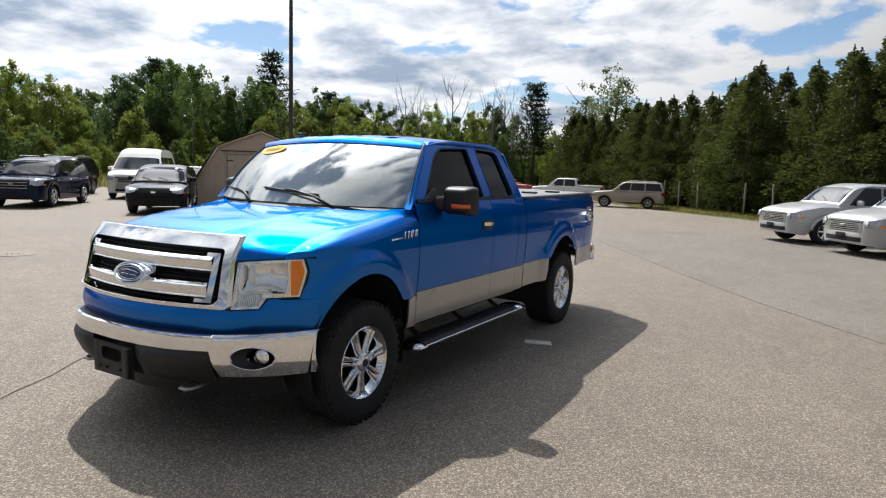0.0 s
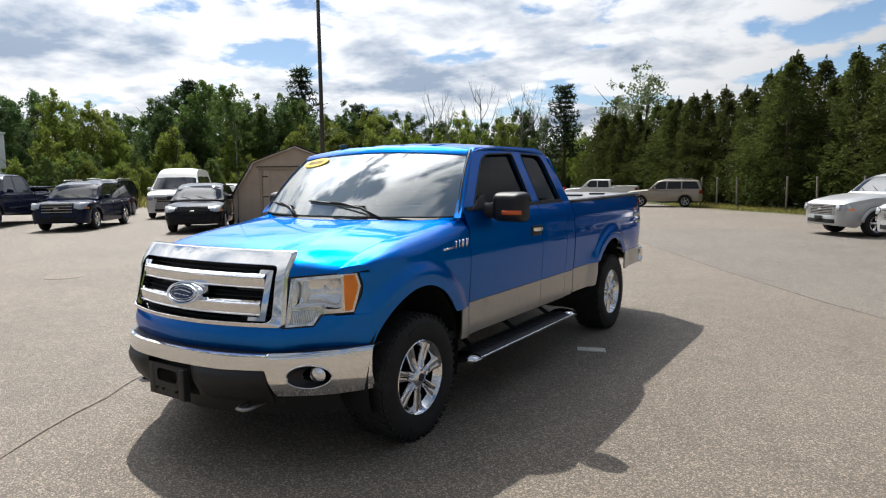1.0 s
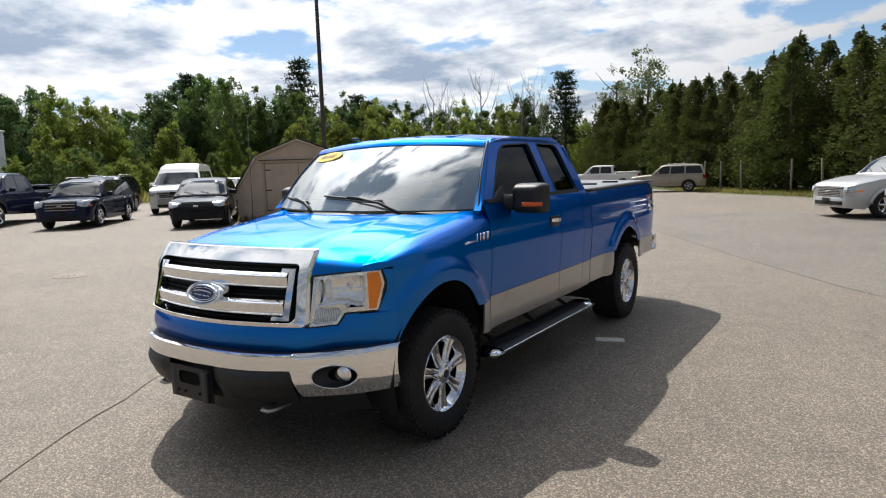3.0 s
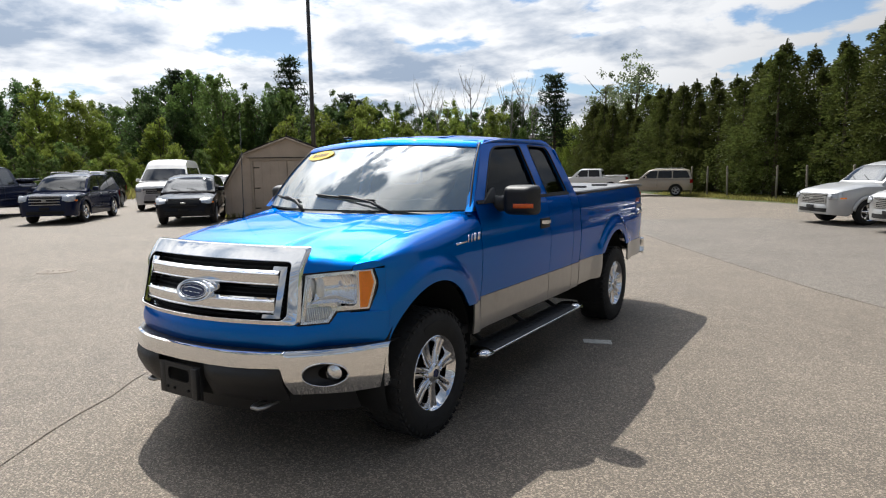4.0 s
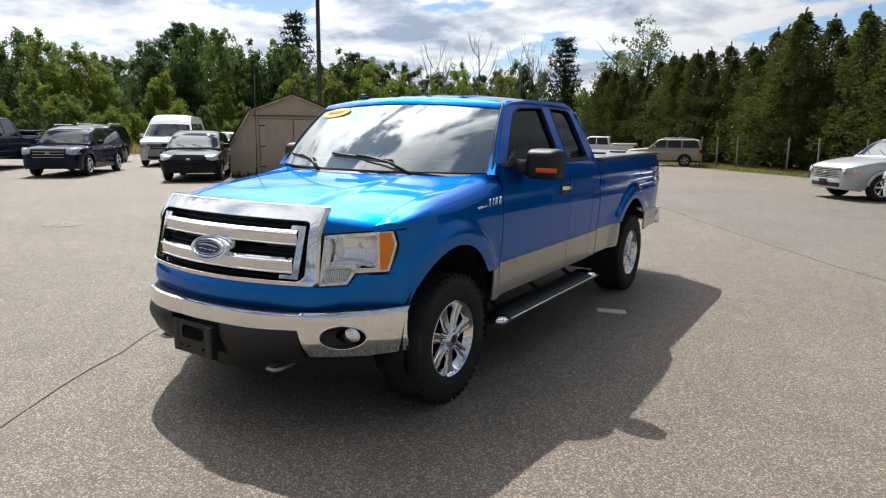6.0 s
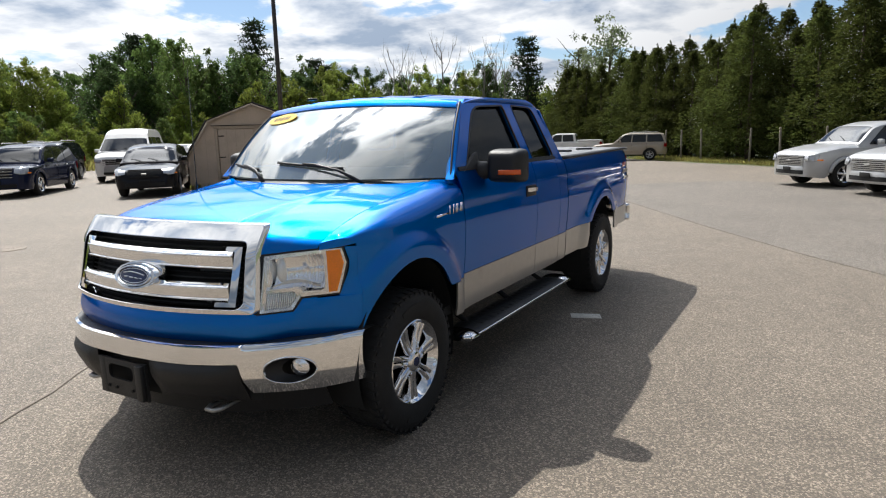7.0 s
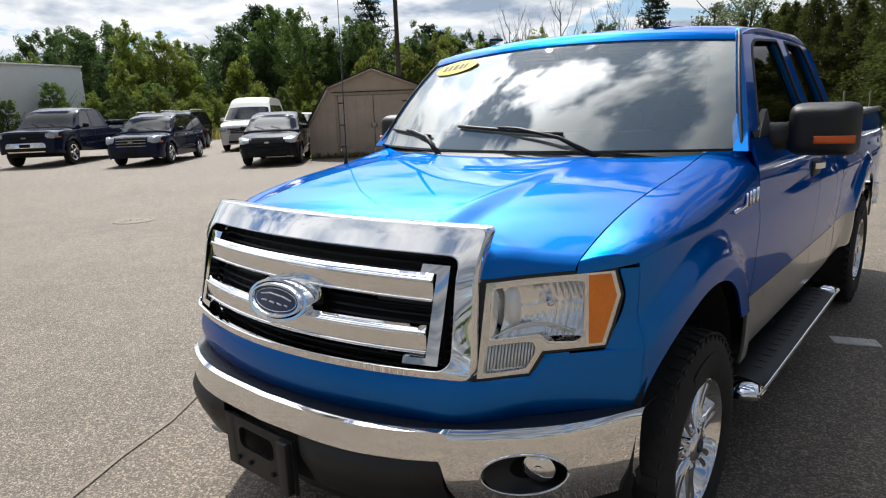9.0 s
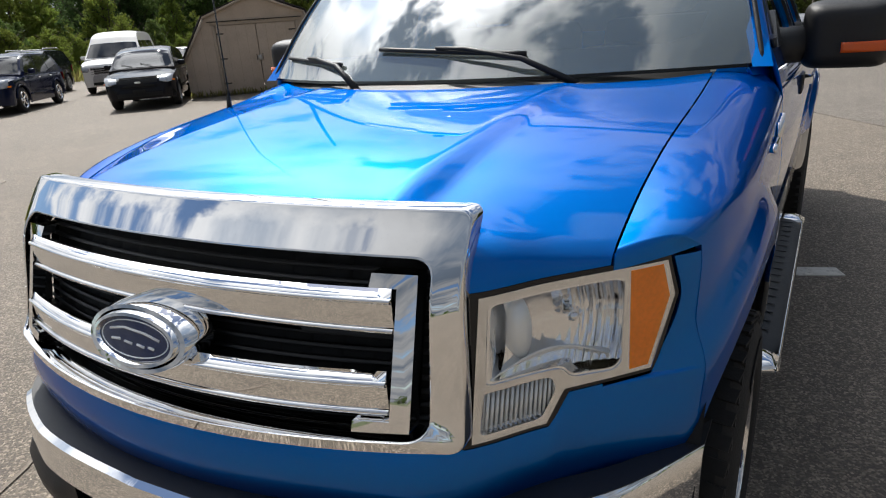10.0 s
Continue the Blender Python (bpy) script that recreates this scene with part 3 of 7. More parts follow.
make_hood()
both("front_fender", make_fender, BLUE)
both("fender_lower_panel", lambda: side_sheet(0.512, 0.652, lambda y: 0.545, lambda y: 0.762, 4, 6), SILVER, "silver lower fender panel")
for name, y0, y1 in (("front_door", 0.66, 1.868), ("rear_door", 1.874, 2.40)):
    doors = both(name, lambda: side_sheet(y0, y1, 0.79, BELT, 16, 22), BLUE)
    lows = []
    for s, d in zip((1, -1), doors):
        bm = side_sheet(y0, y1, 0.545, 0.786, 10, 8)
        lows.append(part("lower_panel", bm if s > 0 else flip(bm), SILVER, d, "silver lower door panel"))
        if name == "front_door":
            xh = skin(1.76, 1.235)
            bm = block(s * (xh + 0.002), 1.755, 1.235, 0.012, 0.19, 0.085, 0.005)
            part("handle_recess", bm, BLACK_PLASTIC, d)
            bm = sheet(lambda u, v: (s * (xh + 0.012 + 0.026 * math.sin(math.pi * u) ** 0.5), 1.755 + lerp(-0.085, 0.085, u), 1.247 + v * 0.03),
                       steps(0, 1, 12), [-0.5, 0, 0.5], 0.008)
            part("door_handle", bm, CHROME, d, "chrome door handle")
            part("key_lock", lathe([(s * (xh + 0.004), 0.0095), (s * (xh + 0.010), 0.009), (s * (xh + 0.011), 0.0001)], 16, "x"), STEEL, d)
both("cab_corner", lambda: side_sheet(2.406, 2.596, 0.79, BELT, 6, 16), BLUE)
both("corner_lower_panel", lambda: side_sheet(2.406, 2.596, 0.55, 0.786, 4, 6), SILVER, "silver lower cab corner")


def bed_low(y):
    return arch_low(y, 3.64, 0.475, 0.545, 0.0)


def make_bed_upper():
    return side_sheet(2.612, 4.98, lambda y: max(bed_low(y), 0.80 if y < 4.0 else 0.82), lambda y: 1.435 + 0.02 * (y - 2.6) / 2, rows=22, ys=arch_ys(3.64, 0.475, 2.612, 4.98, 40))


both("bed_side", make_bed_upper, BLUE)
both("bed_lower_front", lambda: side_sheet(2.612, 3.20, lambda y: max(bed_low(y), 0.56), lambda y: 0.796, rows=7, ys=arch_ys(3.64, 0.475, 2.612, 3.20)), SILVER, "silver lower bed panel")
both("bed_lower_rear", lambda: side_sheet(4.08, 4.98, lambda y: max(bed_low(y), 0.62), lambda y: 0.816, rows=7, ys=arch_ys(3.64, 0.475, 4.08, 4.98)), SILVER, "silver lower bed panel")


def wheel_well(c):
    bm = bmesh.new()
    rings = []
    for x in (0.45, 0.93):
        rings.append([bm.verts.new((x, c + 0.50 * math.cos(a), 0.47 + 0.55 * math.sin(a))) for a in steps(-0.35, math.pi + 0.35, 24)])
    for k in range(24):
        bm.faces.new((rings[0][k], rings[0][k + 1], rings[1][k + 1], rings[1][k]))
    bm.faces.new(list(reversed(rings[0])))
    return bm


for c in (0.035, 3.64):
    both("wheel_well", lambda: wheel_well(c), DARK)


# greenhouse
def glass_x(z):
    return 0.912 - 0.30 * (z - BELT) - 0.12 * (z - BELT) ** 2


OUTER = [(0.585, 1.405), (0.80, 1.64), (1.03, 1.875), (1.14, 1.925), (1.5, 1.950), (2.26, 1.955), (2.36, 1.935), (2.425, 1.89), (2.52, 1.70), (2.605, BELT), (0.66, BELT)]
WINDOW_A = rounded([(0.80, 1.475), (1.19, 1.880), (1.735, 1.902), (1.795, 1.465)], [0.05, 0.13, 0.03, 0.03])
WINDOW_B = rounded([(1.94, 1.470), (1.885, 1.905), (2.30, 1.895), (2.42, 1.470)], [0.03, 0.03, 0.07, 0.04])


def pillar_plate():
    return prism(OUTER, lambda a, b, d: (glass_x(b) - d, a, b), 0.05, (WINDOW_A, WINDOW_B))


both("cab_frame", pillar_plate, BLUE)
for s in (1, -1):
    for name, ring, mat in (("door_glass", WINDOW_A, SIDE_TINT), ("rear_quarter_glass", WINDOW_B, TINT)):
        bm = prism(ring, lambda a, b, d: (s * (glass_x(b) - 0.022 - d), a, b), 0.005)
        ob = part(name, bm, mat, truck, "dark tinted side window")
        ob.visible_shadow = False
        cx = sum(a for a, b in ring) / len(ring)
        cz = sum(b for a, b in ring) / len(ring)
        inner = [(cx + (a - cx) * 0.955, cz + (b - cz) * 0.945) for a, b in ring]
        part("window_seal", prism(ring, lambda a, b, d: (s * (glass_x(b) + 0.003 - d), a, b), 0.012, (inner,)), BLACK_PLASTIC, ob)
    # beltline moulding
    part("belt_moulding", sheet(lambda u, v: (s * (glass_x(1.462) + 0.008 + 0.004 * math.cos(v * 3)), lerp(0.68, 2.42, u), 1.452 + 0.026 * v), steps(0, 1, 12), steps(0, 1, 3), 0.006), BLACK_PLASTIC, truck)


def roof_point(u, v):
    """u from -1 to 1 across, v from 0 to 1 from windscreen to the back."""
    x = u * 0.762
    y = lerp(0.945 + 0.115 * u * u, 2.43 - 0.02 * u * u, v)
    z = 1.992 - 0.035 * u * u - 0.018 * u ** 8 - (0.052 if v < 0.5 else 0.040) * (2 * v - 1) ** 4
    return (x, y, z)


roof = part("roof", sheet(roof_point, steps(-1, 1, 30), steps(0, 1, 20), 0.03, inward=(0, 1.5, 1)), BLUE, truck)
for k in (-0.42, -0.14, 0.14, 0.42):
    part("roof_rib", sheet(lambda u, v: (k + 0.03 * u, lerp(1.1, 2.32, v), roof_point(k / 0.76, (lerp(1.1, 2.32, v) - 0.95) / 1.48)[2] + 0.004 * math.cos(u * 1.5)), steps(-1, 1, 4), steps(0, 1, 8), 0.003), BLUE, roof)


def screen_point(u, v):
    a = abs(u)
    x = u * lerp(0.888, 0.752, v)
    y0, y1 = 0.29 + 0.315 * u * u, 0.925 + 0.105 * u * u
    bow = 0.035 * math.sin(math.pi * v)
    return (x, lerp(y0, y1, v) - bow * 0.6, lerp(1.415, 1.945 - 0.045 * u * u, v) + bow * 0.5)


ob = part("windshield", sheet(screen_point, steps(-1, 1, 40), steps(0, 1, 24), inward=(0, 1.5, 1)), GLASS, truck, "tinted glass windshield with bright reflections")
ob.visible_shadow = False
frit = bmesh.new()
lo, hi = [], []
ring = [(u, 0) for u in steps(-1, 1, 24)] + [(1, v) for v in steps(0.05, 1, 14)] + [(u, 1) for u in steps(0.92, -1, 24)] + [(-1, v) for v in steps(0.95, 0.05, 14)]
for u, v in ring:
    iu, iv = max(-0.885, min(0.885, u)), max(0.15, min(0.875, v))
    if abs(u) > 0.75 and v < 0.4:
        c = Vector((math.copysign(0.74, u), 0.33))
        d = Vector((iu, iv)) - c
        if abs(d.x) > 0.05 and d.y < -0.05:
            d = Vector((d.x, d.y)) * (1 - 0.25 * min(abs(d.x) / 0.145, abs(d.y) / 0.18))
            iu, iv = c.x + d.x, c.y + d.y
    p, q = Vector(screen_point(u, v)), Vector(screen_point(iu, iv))
    lo.append(frit.verts.new(p + Vector((0, 0.012, -0.012))))
    hi.append(frit.verts.new(q + Vector((0, 0.012, -0.012))))
for i in range(len(lo)):
    j = (i + 1) % len(lo)
    frit.faces.new((lo[i], lo[j], hi[j], hi[i]))
part("glass_border", frit, GLOSS_BLACK, ob, "black ceramic border of the windshield")
part("roof_header", sheet(lambda u, v: tuple(Vector(screen_point(u, lerp(0.905, 1.01, v))) + Vector((0, -0.004 - 0.004 * math.sin(math.pi * v), 0.006 + 0.006 * math.sin(math.pi * v)))), steps(-1, 1, 28), steps(0, 1, 6), 0.008, inward=(0, 1.5, 1)), BLUE, roof)
for s in (1, -1):
    part("pillar_moulding", tube([(Vector(screen_point(s * 1.0, v)) + Vector((s * 0.012, 0.004, 0.004))) for v in steps(-0.02, 1, 14)], 0.007, 8), BLACK_PLASTIC, truck)
    # outer face of the windscreen pillar
    part("windscreen_pillar", sheet(lambda u, v: tuple(lerp(Vector(screen_point(s * 1.005, v)), Vector((s * glass_x(lerp(1.41, 1.915, v)), lerp(0.60, 1.09, v), lerp(1.405, 1.915, v))), u) + Vector((s * 0.012 * math.sin(u * 3.1), -0.004, 0.004 * math.sin(u * 3.1)))),
                                   steps(0, 1, 6), steps(0, 1, 16), 0.02), BLUE, truck)


for s in (1, -1):
    part("cowl_corner", sheet(lambda u, v: (s * (glass_x(BELT) + 0.006 - 0.03 * (1 - u) ** 2 - 0.02 * v * v), lerp(0.60, 0.76, u), lerp(1.34, 1.402, v)), steps(0, 1, 8), steps(0, 1, 6), 0.01), BLUE, truck)


# back of the cab, floor and inside
def cab_back():
    bm = prism([(-0.90, 0.62), (0.90, 0.62), (0.912, 1.44), (0.78, 1.87), (0.66, 1.93), (-0.66, 1.93), (-0.78, 1.87), (-0.912, 1.44)],
               lambda a, b, d: (a, lerp(2.595, 2.44, smooth01(1.46, 2.0, b)) - d, b), 0.03,
               (rounded([(-0.62, 1.50), (0.62, 1.50), (0.54, 1.82), (-0.54, 1.82)], 0.05),))
    return bm


part("cab_back", cab_back(), BLUE, truck)
ob = part("rear_glass", prism(rounded([(-0.63, 1.49), (0.63, 1.49), (0.55, 1.83), (-0.55, 1.83)], 0.05), lambda a, b, d: (a, lerp(2.59, 2.435, smooth01(1.46, 2.0, b)) - 0.04 - d, b), 0.006), TINT, truck)
part("cab_floor", block(0, 1.5, 0.58, 1.84, 2.1, 0.06), DARK, truck)
part("firewall", block(0, 0.50, 0.95, 1.66, 0.05, 0.66), DARK, truck)
dash = part("dashboard", sheet(lambda x, v: (x, lerp(0.36 + 0.36 * (x / 0.84) ** 2, 0.98, v) if v < 0.8 else lerp(0.84, 0.93, (v - 0.8) / 0.2),
                                              1.365 + 0.03 * math.sin(v * 3.2) - (0.0 if v < 0.8 else (v - 0.8) * 2.2)), steps(-0.84, 0.84, 20), steps(0, 1, 14), 0.03), DASH, truck)
part("instrument_hood", sheet(lambda u, v: (0.40 + 0.20 * math.cos(math.pi * u), lerp(0.70, 0.92, v), 1.40 + 0.075 * math.sin(math.pi * u)), steps(0, 1, 12), steps(0, 1, 4), 0.012), DASH, dash)
wheel = part("steering_wheel", lathe([(0.012 * math.cos(a), 0.185 + 0.014 * math.sin(a)) for a in steps(0, 2 * math.pi * 9 / 10, 9)], 30, "y", closed=True), BLACK_PLASTIC, truck)
wheel.matrix_basis = pose(0.40, 1.05, 1.30, -25)
part("wheel_boss", block(0, 0.015, 0, 0.15, 0.04, 0.12, 0.02), BLACK_PLASTIC, wheel)
for a in (0, 180, 270):
    part("spoke", block(0.12 * math.cos(radians(a)), 0.01, 0.12 * math.sin(radians(a)), 0.13, 0.02, 0.035, 0.006, pose(0, 0, 0, 0, -a, 0)), BLACK_PLASTIC, wheel)
for sx, sy in ((0.40, 1.55), (-0.40, 1.55), (0.42, 2.25), (-0.42, 2.25)):
    seat = part("seat_base", block(sx, sy, 0.93, 0.52, 0.50, 0.18, 0.05), SEAT, truck)
    part("seat_back", block(sx, sy + 0.24, 1.26, 0.50, 0.14, 0.62, 0.05, pose(0, 0, 0, -14)), SEAT, seat)
    part("headrest", block(sx, sy + 0.33, 1.66, 0.27, 0.10, 0.17, 0.04, pose(0, 0, 0, -8)), SEAT, seat)
mir = part("rear_view_mirror", block(0, 0.98, 1.80, 0.25, 0.03, 0.07, 0.012), BLACK_PLASTIC, truck)
part("mirror_stem", tube([(0, 0.985, 1.83), (0, 0.955, 1.88)], 0.01), BLACK_PLASTIC, mir)
for s in (-1, 1):
    part("sun_visor", block(s * 0.36, 1.13, 1.875, 0.40, 0.20, 0.022, 0.008), DASH, truck)

# yellow sticker on the passenger's upper corner of the glass
c0 = Vector(screen_point(-0.70, 0.805))
du = (Vector(screen_point(-0.66, 0.805)) - Vector(screen_point(-0.74, 0.805))).normalized()
dv = (Vector(screen_point(-0.70, 0.845)) - Vector(screen_point(-0.70, 0.765))).normalized()
dn = du.cross(dv).normalized()
dn = dn if dn.z > 0 else -dn
sticker = part("price_sticker", prism([(0.165 * math.cos(a), 0.062 * math.sin(a)) for a in steps(0, 2 * math.pi * 31 / 32, 31)],
                                      lambda a, b, d: c0 + du * a + dv * b + dn * (0.004 + d), 0.002), YELLOW, truck, "yellow oval sticker on the windshield")
for k, (a, b, w) in enumerate(((-0.085, 0.0, 0.03), (-0.045, 0.0, 0.03), (0.0, 0.0, 0.035), (0.045, 0.0, 0.03), (0.08, 0.0, 0.02))):
    part("printed_bar", prism([(a - w * 0.4, -0.022), (a + w * 0.4, -0.022), (a + w * 0.4, 0.022), (a - w * 0.4, 0.022)],
                              lambda p, q, d: c0 + du * p + dv * q + dn * (0.007 + d), 0.001), STICKER_INK, sticker)


# ---- nose: everything is laid on the bowed, leaning front
def on_nose(out=0.0):
    def fn(a, b, d):
        return (a, front_y(a, b) - out + d, b)
    return fn


def nose_plate(outline, out, depth, holes=(), cell=0.06):
    """A plate that follows the nose. Long edges are cut up so that they bend with it."""
    def fine(ring):
        pts = []
        for i, p in enumerate(ring):
            q = ring[(i + 1) % len(ring)]
            n = max(1, int(abs(q[0] - p[0]) / cell))
            pts += [(lerp(p[0], q[0], k / n), lerp(p[1], q[1], k / n)) for k in range(n)]
        return pts
    bm = prism(fine(outline), lambda a, b, d: Vector((a, b, d)), depth, [fine(h) for h in holes])
    for x in steps(-0.9, 0.9, 30):
        bmesh.ops.bisect_plane(bm, geom=bm.verts[:] + bm.edges[:] + bm.faces[:], plane_co=(x, 0, 0), plane_no=(1, 0, 0))
    fn = on_nose(out)
    for v in bm.verts:
        v.co = fn(v.co.x, v.co.y, v.co.z)
    bmesh.ops.recalc_face_normals(bm, faces=bm.faces)
    return bm


def strip_on_nose(x0, x1, z0, z1, out, bulge, thick=0.02, n=40, rows=8, upright=None):
    """A bar across the nose with a rounded front; z bounds may be functions of x. An upright bar stands plumb, set by its height upright."""
    f0 = z0 if callable(z0) else (lambda x: z0)
    f1 = z1 if callable(z1) else (lambda x: z1)

    def fn(x, v):
        z = lerp(f0(x), f1(x), v)
        return (x, front_y(x, upright or z) - out - bulge * math.sin(math.pi * v) ** 0.6, z)
    return sheet(fn, steps(x0, x1, n), steps(0, 1, rows), thick, inward=(0, 1.0, 1.0))


grille = part("grille", nose_plate([(-0.56, 0.855), (0.56, 0.855), (0.55, 1.20), (-0.55, 1.20)], -0.075, 0.01), DARK, truck, "black honeycomb grille in a chrome surround")
for z in steps(0.875, 1.20, 13):
    part("mesh_bar", strip_on_nose(-0.545, 0.545, z - 0.004, z + 0.004, -0.055, 0.003, 0.012, 24, 3), MESH_BLACK, grille)


def frame_ring(hx0, hx1, z0, z1, r, n=16, c=6):
    """A rounded frame outline with the same count of points whatever its size; hx0, hx1: half-widths at foot and head."""
    corners = [(-hx0, z0), (hx0, z0), (hx1, z1), (-hx1, z1)]
    arcs = rounded(corners, r, c)
    out = []
    for k in range(4):
        arc = arcs[k * (c + 1):(k + 1) * (c + 1)]
        out += arc
        a, b = Vector(arc[-1]), Vector(arcs[((k + 1) % 4) * (c + 1)])
        out += [tuple(a.lerp(b, i / n)) for i in range(1, n)]
    return out


def surround():
    """The chrome frame: its section runs from the outer to the inner edge."""
    bm = bmesh.new()
    outer = frame_ring(0.624, 0.600, 0.846, 1.272, 0.022)
    inner = frame_ring(0.570, 0.556, 0.870, 1.190, 0.040)
    n, rings = len(outer), []
    for t, out in ((0.0, -0.03), (0.0, 0.010), (0.012, 0.0125), (0.045, 0.0140), (0.06, 0.0140), (0.10, 0.0140), (0.5, 0.0140), (0.88, 0.0140), (0.93, 0.0140), (0.945, 0.0140), (0.98, 0.0125), (1.0, 0.009), (1.0, 0.006), (1.0, -0.06)):
        ring = []
        for (ax, az), (bx, bz) in zip(outer, inner):
            x, z = lerp(ax, bx, t), lerp(az, bz, t)
            plumb = 0.011 * t * (1 - smooth01(0.87, 0.90, z))  # the foot of the frame stands upright
            ring.append(bm.verts.new((x, face_y(x, z) - 0.002 - out - plumb, z)))
        rings.append(ring)
    for a, b in zip(rings, rings[1:]):
        for k in range(n):
            bm.faces.new((a[k], a[(k + 1) % n], b[(k + 1) % n], b[k]))
    bmesh.ops.recalc_face_normals(bm, faces=bm.faces)
    return bm


part("chrome_surround", surround(), CHROME, grille, "polished chrome grille surround")
for z0, z1 in ((1.062, 1.122), (0.912, 0.972)):
    bar = part("chrome_bar", strip_on_nose(-0.500, 0.500, z0, z1, 0.010, 0.0006, 0.045, upright=(z0 + z1) / 2), CHROME, grille, "polished chrome grille bar")
    for z in (z0, z1):
        part("bar_ridge", strip_on_nose(-0.500, 0.500, z - 0.006, z + 0.006, 0.012, 0.006, 0.03, 40, 6, upright=(z0 + z1) / 2), CHROME, bar)
for s in (-1, 1):
    c_shape = [(s * 0.456, 1.142), (s * 0.456, 1.166), (s * 0.535, 1.166), (s * 0.539, 0.880), (s * 0.446, 0.880), (s * 0.446, 0.900), (s * 0.506, 0.900), (s * 0.504, 1.142)]
    bm = nose_plate(c_shape, 0.014, 0.035)
    part("chrome_bracket", bm, CHROME, grille, "chrome C-shaped grille bracket")
# oval badge: navy field, chrome rim, pale script drawn as plain strokes
badge = part("oval_badge", nose_plate([(0.104 * math.cos(a), 1.009 + 0.042 * math.sin(a)) for a in steps(0, 2 * math.pi * 35 / 36, 35)], 0.052, 0.03, cell=1), BADGE_BLUE, grille, "navy oval badge with a chrome rim")


def oval_ring(a0, b0, a1, b1, out0, out1):
    bm = bmesh.new()
    rings = []
    for t, o in ((0, out0 - 0.05), (0, out0), (0.25, out1), (0.75, out1), (1, out0), (1, out0 - 0.03)):
        rings.append([bm.verts.new((lerp(a0, a1, t) * math.cos(k), front_y(lerp(a0, a1, t) * math.cos(k), 1.009 + lerp(b0, b1, t) * math.sin(k)) - o,
                                    1.009 + lerp(b0, b1, t) * math.sin(k))) for k in steps(0, 2 * math.pi * 39 / 40, 39)])
    for a, b in zip(rings, rings[1:]):
        for k in range(40):
            bm.faces.new((a[k], a[(k + 1) % 40], b[(k + 1) % 40], b[k]))
    bmesh.ops.recalc_face_normals(bm, faces=bm.faces)
    return bm


part("badge_rim", oval_ring(0.118, 0.054, 0.103, 0.041, 0.052, 0.060), CHROME, badge)
part("badge_bezel", oval_ring(0.140, 0.068, 0.117, 0.053, 0.034, 0.052), CHROME, badge)
part("badge_keyline", oval_ring(0.095, 0.0355, 0.0925, 0.0335, 0.053, 0.0535), LAMP_WHITE, badge)
strokes = [[(-0.07, 0.010), (-0.03, 0.018), (0.03, 0.014), (0.07, 0.006)], [(-0.06, -0.008), (-0.035, -0.006)], [(-0.022, -0.008), (0.0, -0.010)], [(0.014, -0.009), (0.034, -0.012)], [(0.046, -0.01), (0.06, -0.012)]]
for line in strokes:
    part("badge_stroke", tube([(x, front_y(x, 1.009 + z) - 0.0525, 1.009 + z) for x, z in line], 0.0032, 5), LAMP_WHITE, badge)

# ---- headlights
LAMP = [(0.622, 0.832), (0.718, 0.832), (0.740, 0.896), (0.800, 0.898), (0.866, 0.900), (0.897, 1.06), (0.884, 1.138), (0.800, 1.132), (0.622, 1.118)]


def lamp_fn(s, out):
    return lambda a, b, d: (s * a, front_y(a, b) - out + d, b)


def lamp_plate(s, ring, out, depth, holes=()):
    def fine(r):
        pts = []
        for i, p in enumerate(r):
            q = r[(i + 1) % len(r)]
            n = max(1, int(abs(q[0] - p[0]) / 0.02))
            pts += [(lerp(p[0], q[0], k / n), lerp(p[1], q[1], k / n)) for k in range(n)]
        return pts
    bm = prism(fine(ring), lambda a, b, d: Vector((a, b, d)), depth, [fine(h) for h in holes])
    for x in steps(0.6, 0.9, 15):
        bmesh.ops.bisect_plane(bm, geom=bm.verts[:] + bm.edges[:] + bm.faces[:], plane_co=(x, 0, 0), plane_no=(1, 0, 0))
    fn = lamp_fn(s, out)
    for v in bm.verts:
        v.co = fn(v.co.x, v.co.y, v.co.z)
    bmesh.ops.recalc_face_normals(bm, faces=bm.faces)
    return bm


def tuck_x(a):
    return 0.622 + (a - 0.622) * 0.915 if a > 0.622 else a


def tuck_z(z):
    return 1.132 - (1.132 - z) * 0.965


def lamp_part(name, bm, mat, parent, label=""):
    """A piece of the headlight, drawn in to the width that lies between grille and fender."""
    for v in bm.verts:
        a, s0 = abs(v.co.x), math.copysign(1, v.co.x)
        off = v.co.y - front_y(a, v.co.z)
        x, z = tuck_x(a), tuck_z(v.co.z)
        v.co = (s0 * x, front_y(x, z) + off, z)
    return part(name, bm, mat, parent, label)


